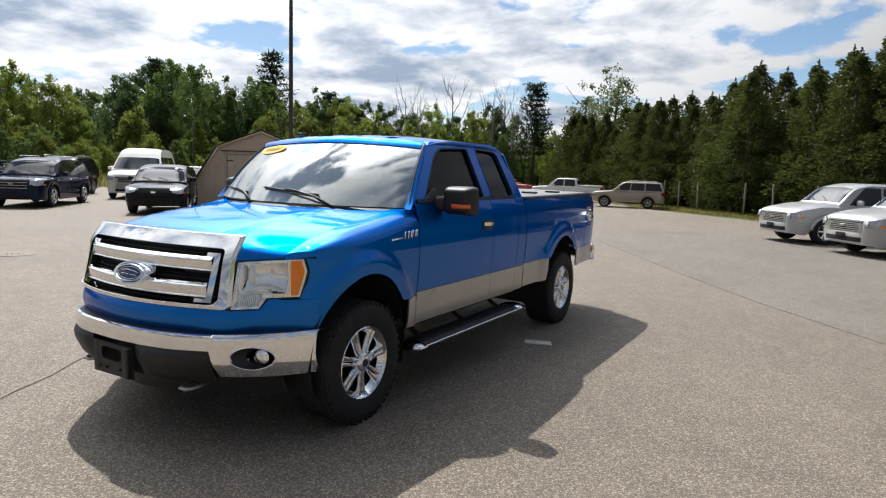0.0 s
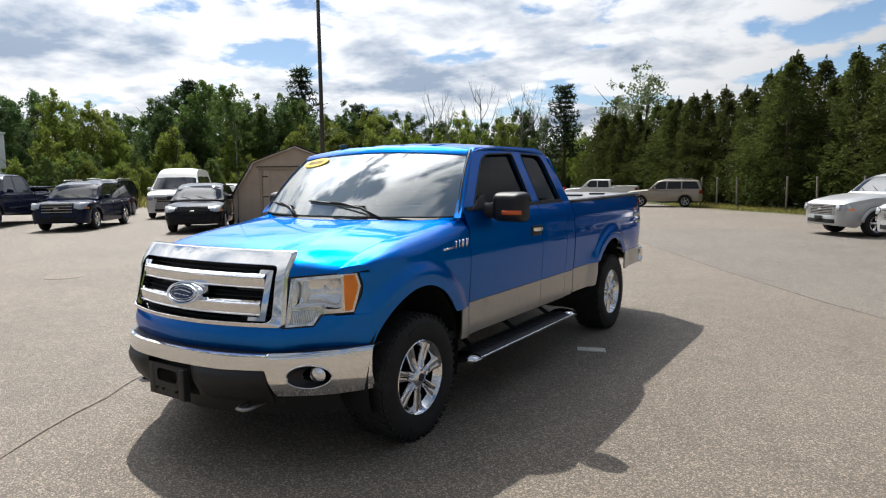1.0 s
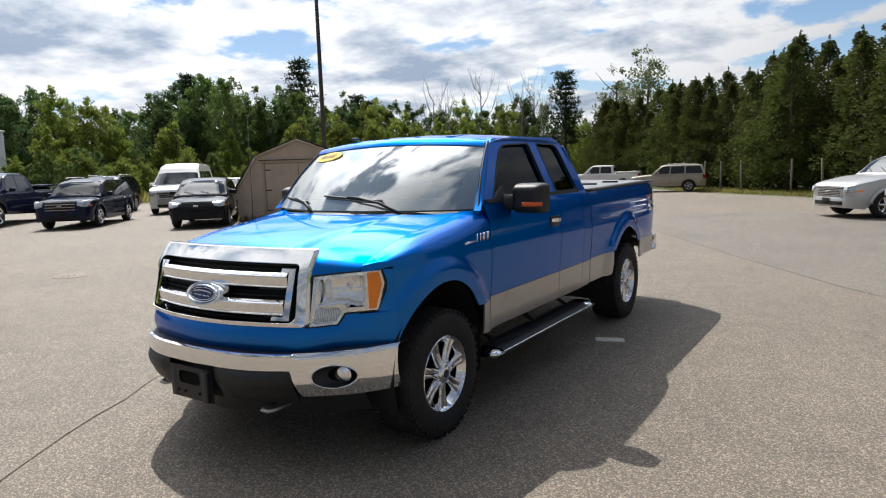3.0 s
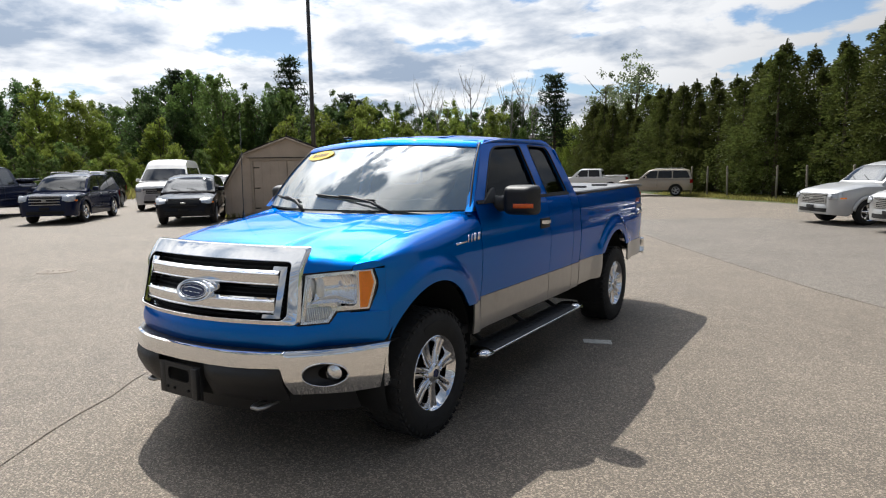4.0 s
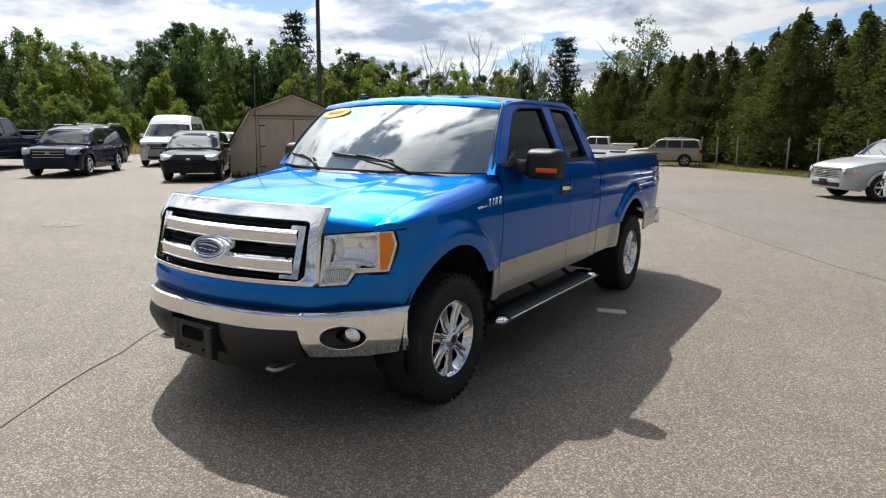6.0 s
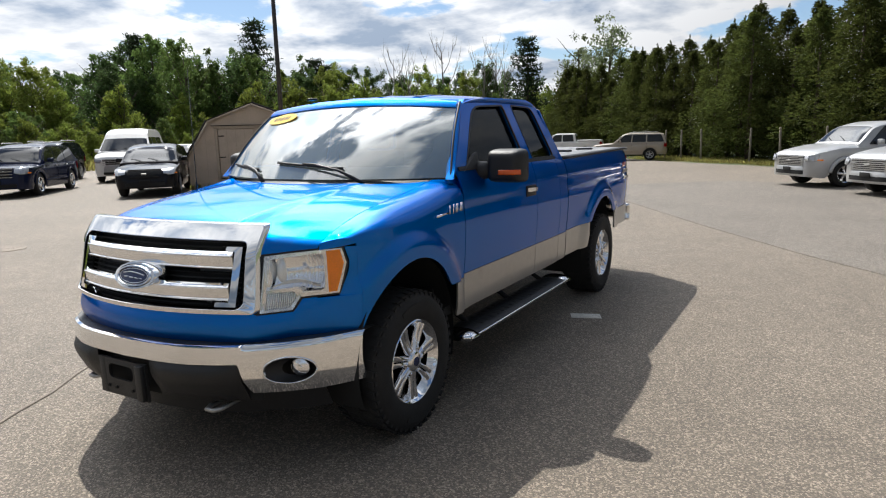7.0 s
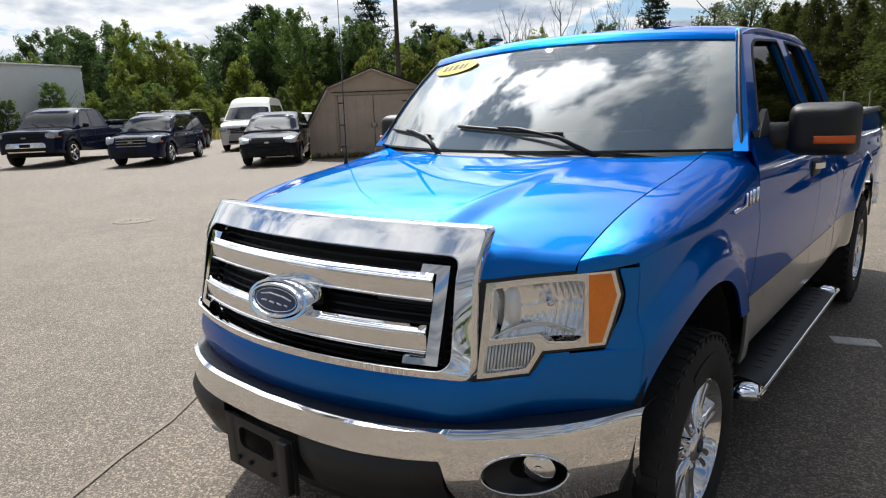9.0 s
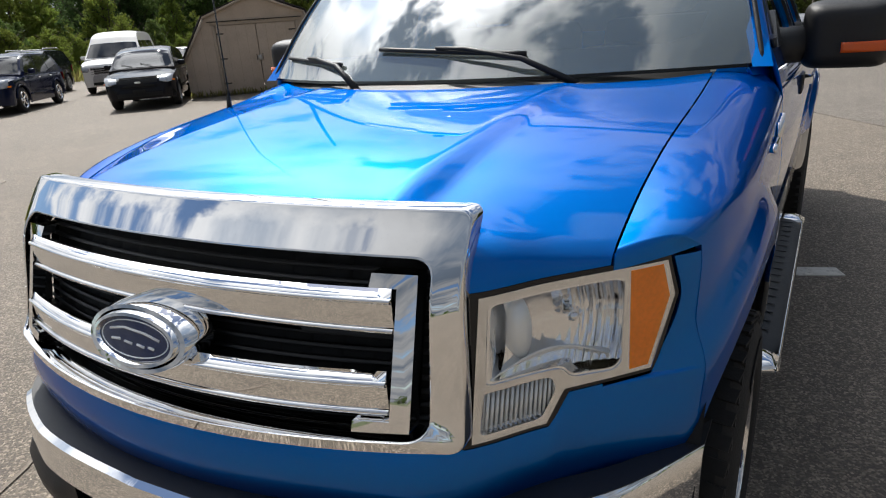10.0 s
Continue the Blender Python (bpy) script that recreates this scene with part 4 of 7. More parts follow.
UPPER = rounded([(0.634, 0.942), (0.735, 0.942), (0.748, 0.918), (0.812, 0.914), (0.822, 0.93), (0.824, 1.114), (0.80, 1.117), (0.634, 1.103)], 0.012)
LOWER = rounded([(0.632, 0.845), (0.710, 0.845), (0.728, 0.900), (0.720, 0.928), (0.632, 0.928)], 0.01)
SIDE = [(0.834, 0.908), (0.861, 0.910), (0.890, 1.06), (0.879, 1.131), (0.832, 1.127)]
for s in (1, -1):
    lamp = lamp_part("headlight", lamp_plate(s, LAMP, 0.0, 0.03, (UPPER, LOWER, SIDE)), LAMP_CHROME, truck, "clear headlight with an amber side marker")
    lamp_part("gasket", lamp_plate(s, [(0.604, 0.824), (0.724, 0.824), (0.746, 0.887), (0.800, 0.889), (0.871, 0.891), (0.902, 1.06), (0.887, 1.147), (0.80, 1.141), (0.604, 1.127)], -0.004, 0.03, ([(0.625, 0.835), (0.716, 0.835), (0.738, 0.899), (0.800, 0.901), (0.864, 0.903), (0.894, 1.06), (0.881, 1.134), (0.80, 1.128), (0.625, 1.114)],)), GLOSS_BLACK, lamp)
    lamp_part("lamp_back", lamp_plate(s, UPPER, -0.07, 0.008), REFLECTOR, lamp)
    lamp_part("lamp_wall", lamp_plate(s, UPPER, -0.004, 0.07, ([(0.735 + (a - 0.735) * 0.965, 1.028 + (b - 1.028) * 0.95) for a, b in UPPER],)), REFLECTOR, lamp)

    def bowl(u, v):
        a = lerp(0.650, 0.822, u)
        b = lerp(0.934, 1.112, v)
        deep = 0.064 - 0.030 * (2 * u - 1) ** 2 - 0.034 * (2 * v - 1) ** 2
        flute = (0.0015 + 0.0045 * smooth01(0.35, 0.6, u)) * abs(math.sin(u * 40)) + 0.006 * smooth01(0.55, 0.60, v)
        return (s * a, front_y(a, b) + max(0.006, deep) + flute, b)
    lamp_part("fluted_reflector", sheet(bowl, steps(0, 1, 110), steps(0, 1, 20), 0.002), REFLECTOR, lamp)
    lamp_part("low_beam_shield", sheet(lambda u, v: (s * lerp(0.636, 0.80, u), front_y(lerp(0.636, 0.80, u), 0.95) + 0.012 + 0.03 * v, 0.948 + 0.042 * math.sin(math.pi * u) * (1 - 0.5 * v)), steps(0, 1, 16), steps(0, 1, 4), 0.003), LAMP_FROST, lamp)
    lamp_part("frosted_dome", sheet(lambda u, v: (s * (0.664 + 0.026 * math.cos(u) * v), front_y(0.664, 1.03) + 0.045 - 0.035 * math.sqrt(max(0.0, 1 - v * v)), 1.032 + 0.068 * math.sin(u) * v),
                                    steps(0, 2 * math.pi * 23 / 24, 23), [0.02, 0.3, 0.55, 0.75, 0.9, 1.0], 0.002, closed_u=True), LAMP_FROST, lamp)
    bulb = lamp_part("bulb", tube([(s * 0.742, front_y(0.742, 1.04) + 0.05, 1.04), (s * 0.742, front_y(0.742, 1.04) + 0.018, 1.04)], [0.012, 0.008], 10), CHROME, lamp)
    fl = bmesh.new()
    for k in range(15):
        a = lerp(0.636, 0.722, k / 14)
        top = 0.924
        bot = 0.850 if a < 0.710 else lerp(0.850, 0.895, (a - 0.710) / 0.018)
        tube([(s * a, front_y(a, bot) + 0.012, bot), (s * a, front_y(a, top) + 0.012, top)], 0.0034, 6, fl)
    lamp_part("turn_signal_flutes", fl, LAMP_FROST, lamp)
    lamp_part("turn_signal_back", lamp_plate(s, LOWER, -0.022, 0.006), LAMP_CHROME, lamp)
    lamp_part("amber_marker", lamp_plate(s, SIDE, 0.001, 0.02), AMBER, lamp, "amber side marker lens")
    lens = lamp_part("lens", lamp_plate(s, rounded([(0.624, 0.834), (0.717, 0.834), (0.739, 0.898), (0.800, 0.900), (0.830, 0.902), (0.830, 1.132), (0.80, 1.130), (0.624, 1.116)], 0.006), 0.006, 0.004), LENS, lamp)
    lens.visible_shadow = False


# ---- painted fascia under the grille, then the bumper
def fascia_top(x):
    return tuck_z(lamp_low(abs(x) if abs(x) < 0.622 else 0.622 + (abs(x) - 0.622) / 0.915)) if abs(x) > 0.605 else 0.842


def lamp_low(a):
    """The edge of the fascia under grille and lamp."""
    if a < 0.612:
        return 0.834
    if a < 0.722:
        return 0.822
    if a < 0.746:
        return lerp(0.822, 0.885, (a - 0.722) / 0.024)
    if a < 0.875:
        return lerp(0.885, 0.889, (a - 0.746) / 0.129)
    return lerp(0.889, 1.02, (a - 0.875) / 0.03)


xs = sorted(set(steps(-0.780, 0.780, 60) + [s * v for s in (-1, 1) for v in (0.612, 0.613, 0.7125, 0.7245, 0.7355)]))
part("front_fascia", sheet(lambda x, v: (x, front_y(x, lerp(0.70, fascia_top(x), v)) + 0.004 + 0.05 * (1 - v) ** 1.6 - 0.010 * math.sin(math.pi * v), lerp(0.70, fascia_top(x), v)), xs, steps(0, 1, 10), 0.012, inward=(0, 1, 0.8)), BLUE, truck)
lamp_edge = table([(0.70, 0.780), (0.8895, 0.780), (0.892, 0.815), (0.8945, 0.845), (0.915, 0.850), (1.064, 0.882), (1.146, 0.870)])
for s in (1, -1):
    def corner_skin(u, v):
        z = lerp(0.70, 1.142, v)
        x0 = lamp_edge(z)
        w = (z - 0.70) / (fascia_top(0.78) - 0.70)
        y0 = front_y(x0, z) + 0.004 + (0.05 * (1 - w) ** 1.6 - 0.010 * math.sin(math.pi * w) if w < 1 else 0.0)
        xe = skin(-0.388, z) - 0.001
        p0, p2 = Vector((x0, y0)), Vector((xe, -0.388))
        p1 = Vector((xe - 0.002, max(y0, min(-0.392, y0 + 1.15 * (xe - x0)))))
        q = p0 * (1 - u) ** 2 + p1 * 2 * u * (1 - u) + p2 * u * u
        return (s * q.x, q.y, z)
    part("fascia_corner", sheet(corner_skin, steps(0, 1, 10), steps(0, 0.42, 10) + [0.4287, 0.4315, 0.4343, 0.437, 0.44] + steps(0.45, 0.53, 5) + steps(0.56, 1, 12), 0.01), BLUE, truck)


bumper_bow = table([(0, -1.062), (0.2, -1.05), (0.33, -1.03), (0.46, -0.982), (0.59, -0.905), (0.705, -0.817), (0.81, -0.708), (0.87, -0.615), (0.936, -0.478)])


def bumper_y(x, z):
    return bumper_bow(abs(x)) + askew(x) + 0.10 * (z - 0.58) ** 2 * 8 + 0.03 * smooth01(0.55, 0.42, z)


def bumper_top(x):
    return 0.700 + 0.010 * smooth01(0.55, 0.95, abs(x))


def bumper_low(x):
    return lerp(0.607, 0.445, smooth01(0.566, 0.598, abs(x)))


def bumper_fn(x, v):
    z = lerp(bumper_low(x), bumper_top(x), v)
    y = bumper_y(x, z) + (0.016 * max(0.0, (v - 0.93) / 0.07) ** 2 if v > 0.93 else 0)
    return (x, y, z)


FOG_X, FOG_Z, FOG_RX, FOG_RZ = 0.742, 0.562, 0.083, 0.066


def bumper_shell():
    """Sheet with round openings for the fog lamps: the cells there are laid round them."""
    bm = sheet(bumper_fn, sorted(set(steps(-0.936, 0.936, 90) + [s * v for s in (-1, 1) for v in (0.566, 0.572, 0.578, 0.584, 0.590, 0.598)])), steps(0, 1, 16), inward=(0, 1, 0.7))
    for s in (-1, 1):
        doomed = [v for v in bm.verts if ((v.co.x - s * FOG_X) / (FOG_RX + 0.02)) ** 2 + ((v.co.z - FOG_Z) / (FOG_RZ + 0.016)) ** 2 < 1]
        bmesh.ops.delete(bm, geom=doomed, context="VERTS")
        rim = [e for e in bm.edges if e.is_boundary and all(((v.co.x - s * FOG_X) / 0.16) ** 2 + ((v.co.z - FOG_Z) / 0.125) ** 2 < 1 for v in e.verts)]
        verts = {v for e in rim for v in e.verts}
        inner = {}
        for v in verts:
            a = math.atan2((v.co.z - FOG_Z) / FOG_RZ, (v.co.x - s * FOG_X) / FOG_RX)
            x, z = s * FOG_X + FOG_RX * math.cos(a), FOG_Z + FOG_RZ * math.sin(a)
            inner[v] = bm.verts.new((x, bumper_y(x, z), z))
        deep = {v: bm.verts.new(inner[v].co + Vector((0, 0.05, 0))) for v in verts}
        for e in rim:
            a, b = e.verts
            bm.faces.new((a, b, inner[b], inner[a]))
            bm.faces.new((inner[a], inner[b], deep[b], deep[a]))
    bmesh.ops.recalc_face_normals(bm, faces=bm.faces)
    return bm


bumper = part("front_bumper", bumper_shell(), CHROME, truck, "chrome front bumper with fog lamps")
part("bumper_edge", sheet(lambda u, v: (lerp(-0.936, 0.936, u), bumper_fn(lerp(-0.936, 0.936, u), 1)[1] + v * 0.10, bumper_top(lerp(-0.936, 0.936, u)) + 0.002), steps(0, 1, 60), [0, 0.5, 1], 0.006), BLACK_PLASTIC, bumper)
for s in (1, -1):
    yb = bumper_y(FOG_X, FOG_Z)
    cup = sheet(lambda u, v: (s * (FOG_X + FOG_RX * math.cos(u) * (1 - 0.45 * v)), bumper_y(FOG_X + FOG_RX * math.cos(u), FOG_Z) + 0.012 + 0.075 * v, FOG_Z + FOG_RZ * math.sin(u) * (1 - 0.3 * v)),
                steps(0, 2 * math.pi * 31 / 32, 31), steps(0, 1, 5), closed_u=True)
    bmesh.ops.holes_fill(cup, edges=[e for e in cup.edges if e.is_boundary and sum(v.co.y for v in e.verts) / 2 > yb + 0.06], sides=40)
    fog = part("fog_lamp", cup, BLACK_PLASTIC, bumper, "round fog lamp in a black bezel")
    part("fog_rim", tube([(s * (FOG_X + (FOG_RX + 0.003) * math.cos(u)), bumper_y(FOG_X + FOG_RX * math.cos(u), FOG_Z + FOG_RZ * math.sin(u)) - 0.001, FOG_Z + (FOG_RZ + 0.003) * math.sin(u)) for u in steps(0, 2 * math.pi, 40)], 0.0045, 6), CHROME, fog)
    m = Matrix.Translation((s * (FOG_X + 0.012), yb + 0.070, FOG_Z)) @ pose(0, 0, 0, 0, 0, s * 22)
    bm = lathe([(-0.012, 0.0005), (-0.010, 0.025), (-0.002, 0.044), (0.006, 0.048), (0.02, 0.048)], 28, "y")
    ob = part("fog_lens", bm, REFLECTOR, fog)
    ob.matrix_basis = m
    bm = lathe([(0.0, 0.014), (-0.016, 0.012), (-0.018, 0.0005)], 14, "y")
    ob2 = part("fog_bulb", bm, CHROME, fog)
    ob2.matrix_basis = m
# black step pads, the plate bracket and the dam beneath
for s in (1, -1):
    x0, x1 = (0.155, 0.574) if s > 0 else (-0.574, -0.215)
    part("bumper_pad", sheet(lambda x, v: (x, bumper_y(x, lerp(0.405, 0.604, v)) + 0.002 - 0.020 * min(1, 6 * v, 6 * (1 - v)) * min(1, 14 * (x - x0), 14 * (x1 - x)), lerp(0.405, 0.604, v)), steps(x0, x1, 20), steps(0, 1, 12), 0.015, inward=(0, 1, 0.5)), BLACK_PLASTIC, bumper, "black plastic bumper pad")
bracket = part("plate_bracket", prism([(-0.20, 0.375), (0.135, 0.375), (0.135, 0.575), (-0.20, 0.575)], lambda a, b, d: (a, bumper_y(a, 0.5) - 0.022 + d, b), 0.014,
                                      (rounded([(-0.125, 0.468), (0.05, 0.468), (0.05, 0.548), (-0.125, 0.548)], 0.03),)), BLACK_PLASTIC, bumper, "empty black number plate bracket")
part("bracket_rib", block(0.105, bumper_y(0, 0.5) - 0.018, 0.475, 0.045, 0.03, 0.19, 0.006), BLACK_PLASTIC, bracket)
part("bracket_rib", block(-0.17, bumper_y(0.1, 0.5) - 0.018, 0.475, 0.045, 0.03, 0.19, 0.006), BLACK_PLASTIC, bracket)
for px in (-0.135, -0.075, 0.04):
    part("bolt", lathe([(bumper_y(px, 0.5) - 0.03, 0.0001), (bumper_y(px, 0.5) - 0.029, 0.008), (bumper_y(px, 0.5) - 0.02, 0.009)], 10, "y"), DARK, bracket).location = (px, 0, 0.42)
part("bumper_backing", sheet(lambda x, v: (x, bumper_y(x, 0.5) + 0.05, lerp(0.40, 0.61, v)), steps(-0.62, 0.62, 20), [0, 1], 0.01), DARK, bumper)
part("air_dam", sheet(lambda x, v: (x, bumper_y(x, 0.4) + 0.07 + 0.05 * v, lerp(0.42, 0.27 + 0.05 * abs(x), v)), steps(-0.80, 0.80, 24), steps(0, 1, 6), 0.02), BLACK_PLASTIC, bumper)
for s in (1, -1):
    x = s * 0.44
    y = bumper_y(0.44, 0.4) - 0.01
    part("tow_hook", tube([(x - 0.035, y + 0.12, 0.375), (x - 0.035, y, 0.37), (x - 0.02, y - 0.035, 0.37), (x + 0.02, y - 0.035, 0.37), (x + 0.035, y, 0.37), (x + 0.035, y + 0.12, 0.375)], 0.012, 8), STEEL, truck, "steel tow hook")

# cowl and wipers
part("cowl", sheet(lambda u, v: (u * 0.775, lerp(hood_rear(u * 0.775) - 0.05, screen_point(u * 0.93, 0.02)[1] + 0.02, v), lerp(hood_z(u * 0.775, hood_rear(u * 0.775)) - 0.045, 1.408, v)), steps(-1, 1, 24), steps(0, 1, 6), 0.012), BLACK_PLASTIC, truck)
for px, ex, lift in ((0.46, -0.16, 0.155), (-0.27, -0.74, 0.13)):
    def on_glass(x, v, up):
        u = x / lerp(0.888, 0.752, v)
        return Vector(screen_point(u, v)) + Vector((0, -0.6, 0.8)) * up
    pv = Vector((px, hood_rear(px) + 0.035, 1.385))
    arm = [pv, on_glass(lerp(px, ex, 0.25), 0.05, 0.035), on_glass(lerp(px, ex, 0.55), lift * 0.75, 0.035), on_glass(lerp(px, ex, 0.72), lift * 0.92, 0.024)]
    w = part("wiper", tube(arm, [0.013, 0.010, 0.008, 0.006], 6), BLACK_PLASTIC, truck, "black windshield wiper arm")
    part("wiper_blade", tube([on_glass(lerp(px + 0.02, ex - 0.06, t), lerp(lift * 0.52, lift * 1.08, t), 0.012) for t in steps(0.25, 1, 10)], 0.009, 6), BLACK_PLASTIC, w)
    part("wiper_pivot", lathe([(1.365, 0.020), (1.385, 0.020), (1.39, 0.012), (1.392, 0.0001)], 14, "z"), BLACK_PLASTIC, w).location = (pv.x, pv.y, 0)


# ---- mirrors
def mirror(s):
    def shell(u, v):
        a = 2 * math.pi * u
        e = lambda t: math.copysign(abs(t) ** 0.32, t)  # noqa: E731
        r = math.sin(math.pi * v * 0.5) ** 0.42
        return (s * (1.086 + 0.116 * e(math.cos(a)) * r), 1.075 - 0.155 * math.cos(math.pi * v * 0.5) ** 0.8 - 0.02 * r, 1.468 + 0.112 * e(math.sin(a)) * r)
    bm = sheet(shell, steps(0, 1 - 1 / 40, 39), steps(0.02, 1, 12), closed_u=True)
    bmesh.ops.holes_fill(bm, edges=[e for e in bm.edges if e.is_boundary], sides=50)
    head = part("side_mirror", bm, BLACK_PLASTIC, truck, "large black door mirror with an amber marker")
    part("mirror_glass", prism(rounded([(0.985, 1.375), (1.185, 1.375), (1.185, 1.56), (0.985, 1.56)], 0.03), lambda a, b, d: (s * a, 1.060 + d, b), 0.004), CHROME, head)
    part("turn_marker", sheet(lambda u, v: (s * lerp(1.075, 1.192, u), lerp(0.896, 0.940, u ** 2.2), lerp(1.415, 1.447, v)), steps(0, 1, 12), steps(0, 1, 3), 0.012), ORANGE, head, "amber marker lens")
    bm = tube([(s * 0.88, 0.98, 1.435), (s * 0.93, 0.985, 1.44), (s * 1.02, 1.01, 1.445)], [0.075, 0.062, 0.06], 12)
    part("mirror_arm", bm, BLACK_PLASTIC, head)
    part("mirror_sail", prism([(0.70, 1.45), (0.92, 1.45), (0.955, 1.56), (0.90, 1.545)], lambda a, b, d: (s * (glass_x(b) + 0.012 - d), a + 0.04, b), 0.02), BLACK_PLASTIC, head)


mirror(1)
mirror(-1)

# ---- model badge on the fenders, drawn as plain strokes
for s in (1, -1):
    def at_side(y, z, out):
        return Vector((s * (skin(y, z) + out), y, z))
    b = part("model_badge", tube([at_side(0.30, 1.205, 0.006), at_side(0.43, 1.213, 0.006)], 0.008, 6), CHROME, truck, "chrome model badge drawn as plain strokes")
    for pts in ([(0.455, 1.200), (0.468, 1.255)], [(0.500, 1.202), (0.513, 1.257)], [(0.535, 1.204), (0.548, 1.259)], [(0.552, 1.204), (0.565, 1.259)], [(0.590, 1.206), (0.603, 1.261)], [(0.607, 1.206), (0.620, 1.261)]):
        part("badge_stroke", tube([at_side(y, z, 0.005) for y, z in pts], 0.0055, 5), CHROME, b)


# ---- wheels
def truck_wheel(y, s):
    hub = part("wheel", lathe([(0.02, 0.0001), (0.02, 0.225), (-0.13, 0.225), (-0.13, 0.0001)], 30), DARK, truck, "chrome seven-spoke wheel with an all-terrain tyre")
    hub.matrix_basis = pose(s * 0.845, y, WZ, 0, 0, 0 if s > 0 else 180)
    R = ARCH
    prof = [(-0.125, 0.236), (-0.14, 0.26), (-0.146, 0.31), (-0.140, 0.36), (-0.125, R - 0.018), (-0.11, R - 0.004), (-0.06, R), (0.06, R), (0.11, R - 0.004), (0.125, R - 0.018), (0.140, 0.36), (0.146, 0.31), (0.14, 0.26), (0.125, 0.236)]
    tyre = part("tyre", lathe(prof, 64, closed=True), RUBBER, hub)
    tr = bmesh.new()
    for k in range(46):
        a = 2 * math.pi * k / 46
        for j, (cx, w) in enumerate(((-0.105, 0.05), (-0.045, 0.045), (0.0, 0.03), (0.045, 0.045), (0.105, 0.05))):
            b = a + (j % 2) * math.pi / 46
            box(tr, cx, math.cos(b) * (R - 0.001), math.sin(b) * (R - 0.001), w, 0.034, 0.008, 0, pose(0, 0, 0, math.degrees(b) - 90, 0, 12 if j % 2 else -12))
        box(tr, 0.125, math.cos(a) * (R - 0.022), math.sin(a) * (R - 0.022), 0.012, 0.022, 0.022, 0, pose(0, 0, 0, math.degrees(a) - 90))
    tagged(part("tread", tr, RUBBER, tyre), kind="stuff")
    for c in (1.2, 4.3):
        part("sidewall_band", sheet(lambda u, v: (0.1462, lerp(0.315, 0.345, v) * math.cos(c + u * 0.8), lerp(0.315, 0.345, v) * math.sin(c + u * 0.8)), steps(0, 1, 12), [0, 1], 0.003), RUBBER, tyre)
    part("rim_lip", lathe([(0.09, 0.20), (0.115, 0.222), (0.128, 0.232), (0.134, 0.240), (0.130, 0.246), (0.11, 0.244), (0.07, 0.236), (0.07, 0.20)], 56, closed=True), RIM, hub)
    part("rim_barrel", lathe([(0.03, 0.205), (0.095, 0.212), (0.095, 0.222), (0.03, 0.222)], 40, closed=True), SPOKE_GAP_SHADE, hub)
    part("brake_disc", lathe([(0.0, 0.10), (0.02, 0.10), (0.02, 0.175), (0.0, 0.175)], 36, closed=True), SPOKE_GAP_SHADE, hub)
    for k in range(7):
        a = 2 * math.pi * k / 7 + 0.2
        bm = bmesh.new()
        for off in (-1, 1):
            rings = []
            for u in (0.0, 0.15, 0.35, 0.55, 0.75, 0.9, 1.0):
                r = lerp(0.045, 0.230, u)
                near_t, far_t = lerp(0.0015, 0.003, u), lerp(0.024, 0.044, u)
                top = 0.122 - 0.008 * math.sin(math.pi * min(1, u * 1.1)) - 0.004 * u
                ring = []
                for t, x in ((near_t, 0.06), (near_t, top - 0.010), (near_t + 0.004, top - 0.002), (lerp(near_t, far_t, 0.5), top + 0.002), (far_t - 0.005, top - 0.002), (far_t, top - 0.011), (far_t, 0.06)):
                    t *= off
                    ring.append(bm.verts.new((x, r * math.cos(a) - t * math.sin(a), r * math.sin(a) + t * math.cos(a))))
                rings.append(ring)
            for p, q in zip(rings, rings[1:]):
                for i in range(6):
                    bm.faces.new((p[i], p[i + 1], q[i + 1], q[i]))
        bmesh.ops.recalc_face_normals(bm, faces=bm.faces)
        web = [bm.verts.new((0.092, r * math.cos(a) - t * math.sin(a), r * math.sin(a) + t * math.cos(a))) for r, t in ((0.045, -0.004), (0.045, 0.004), (0.228, 0.014), (0.228, -0.014))]
        bm.faces.new(web)
        part("spoke", bm, RIM, hub)
    part("centre_cap", lathe([(0.06, 0.066), (0.118, 0.064), (0.128, 0.055), (0.132, 0.04), (0.134, 0.0001)], 28), RIM, hub)
    part("cap_emblem", lathe([(0.134, 0.027), (0.1365, 0.025), (0.1368, 0.0001)], 24), BADGE_BLUE, hub)
    for k in range(6):
        a = 2 * math.pi * k / 6
        part("lug_nut", lathe([(0.09, 0.011), (0.122, 0.011), (0.126, 0.007), (0.1265, 0.0001)], 8), CHROME, hub).location = (0, 0.078 * math.cos(a), 0.078 * math.sin(a))


for s in (1, -1):
    truck_wheel(WY["f"], s)
    truck_wheel(WY["r"], s)

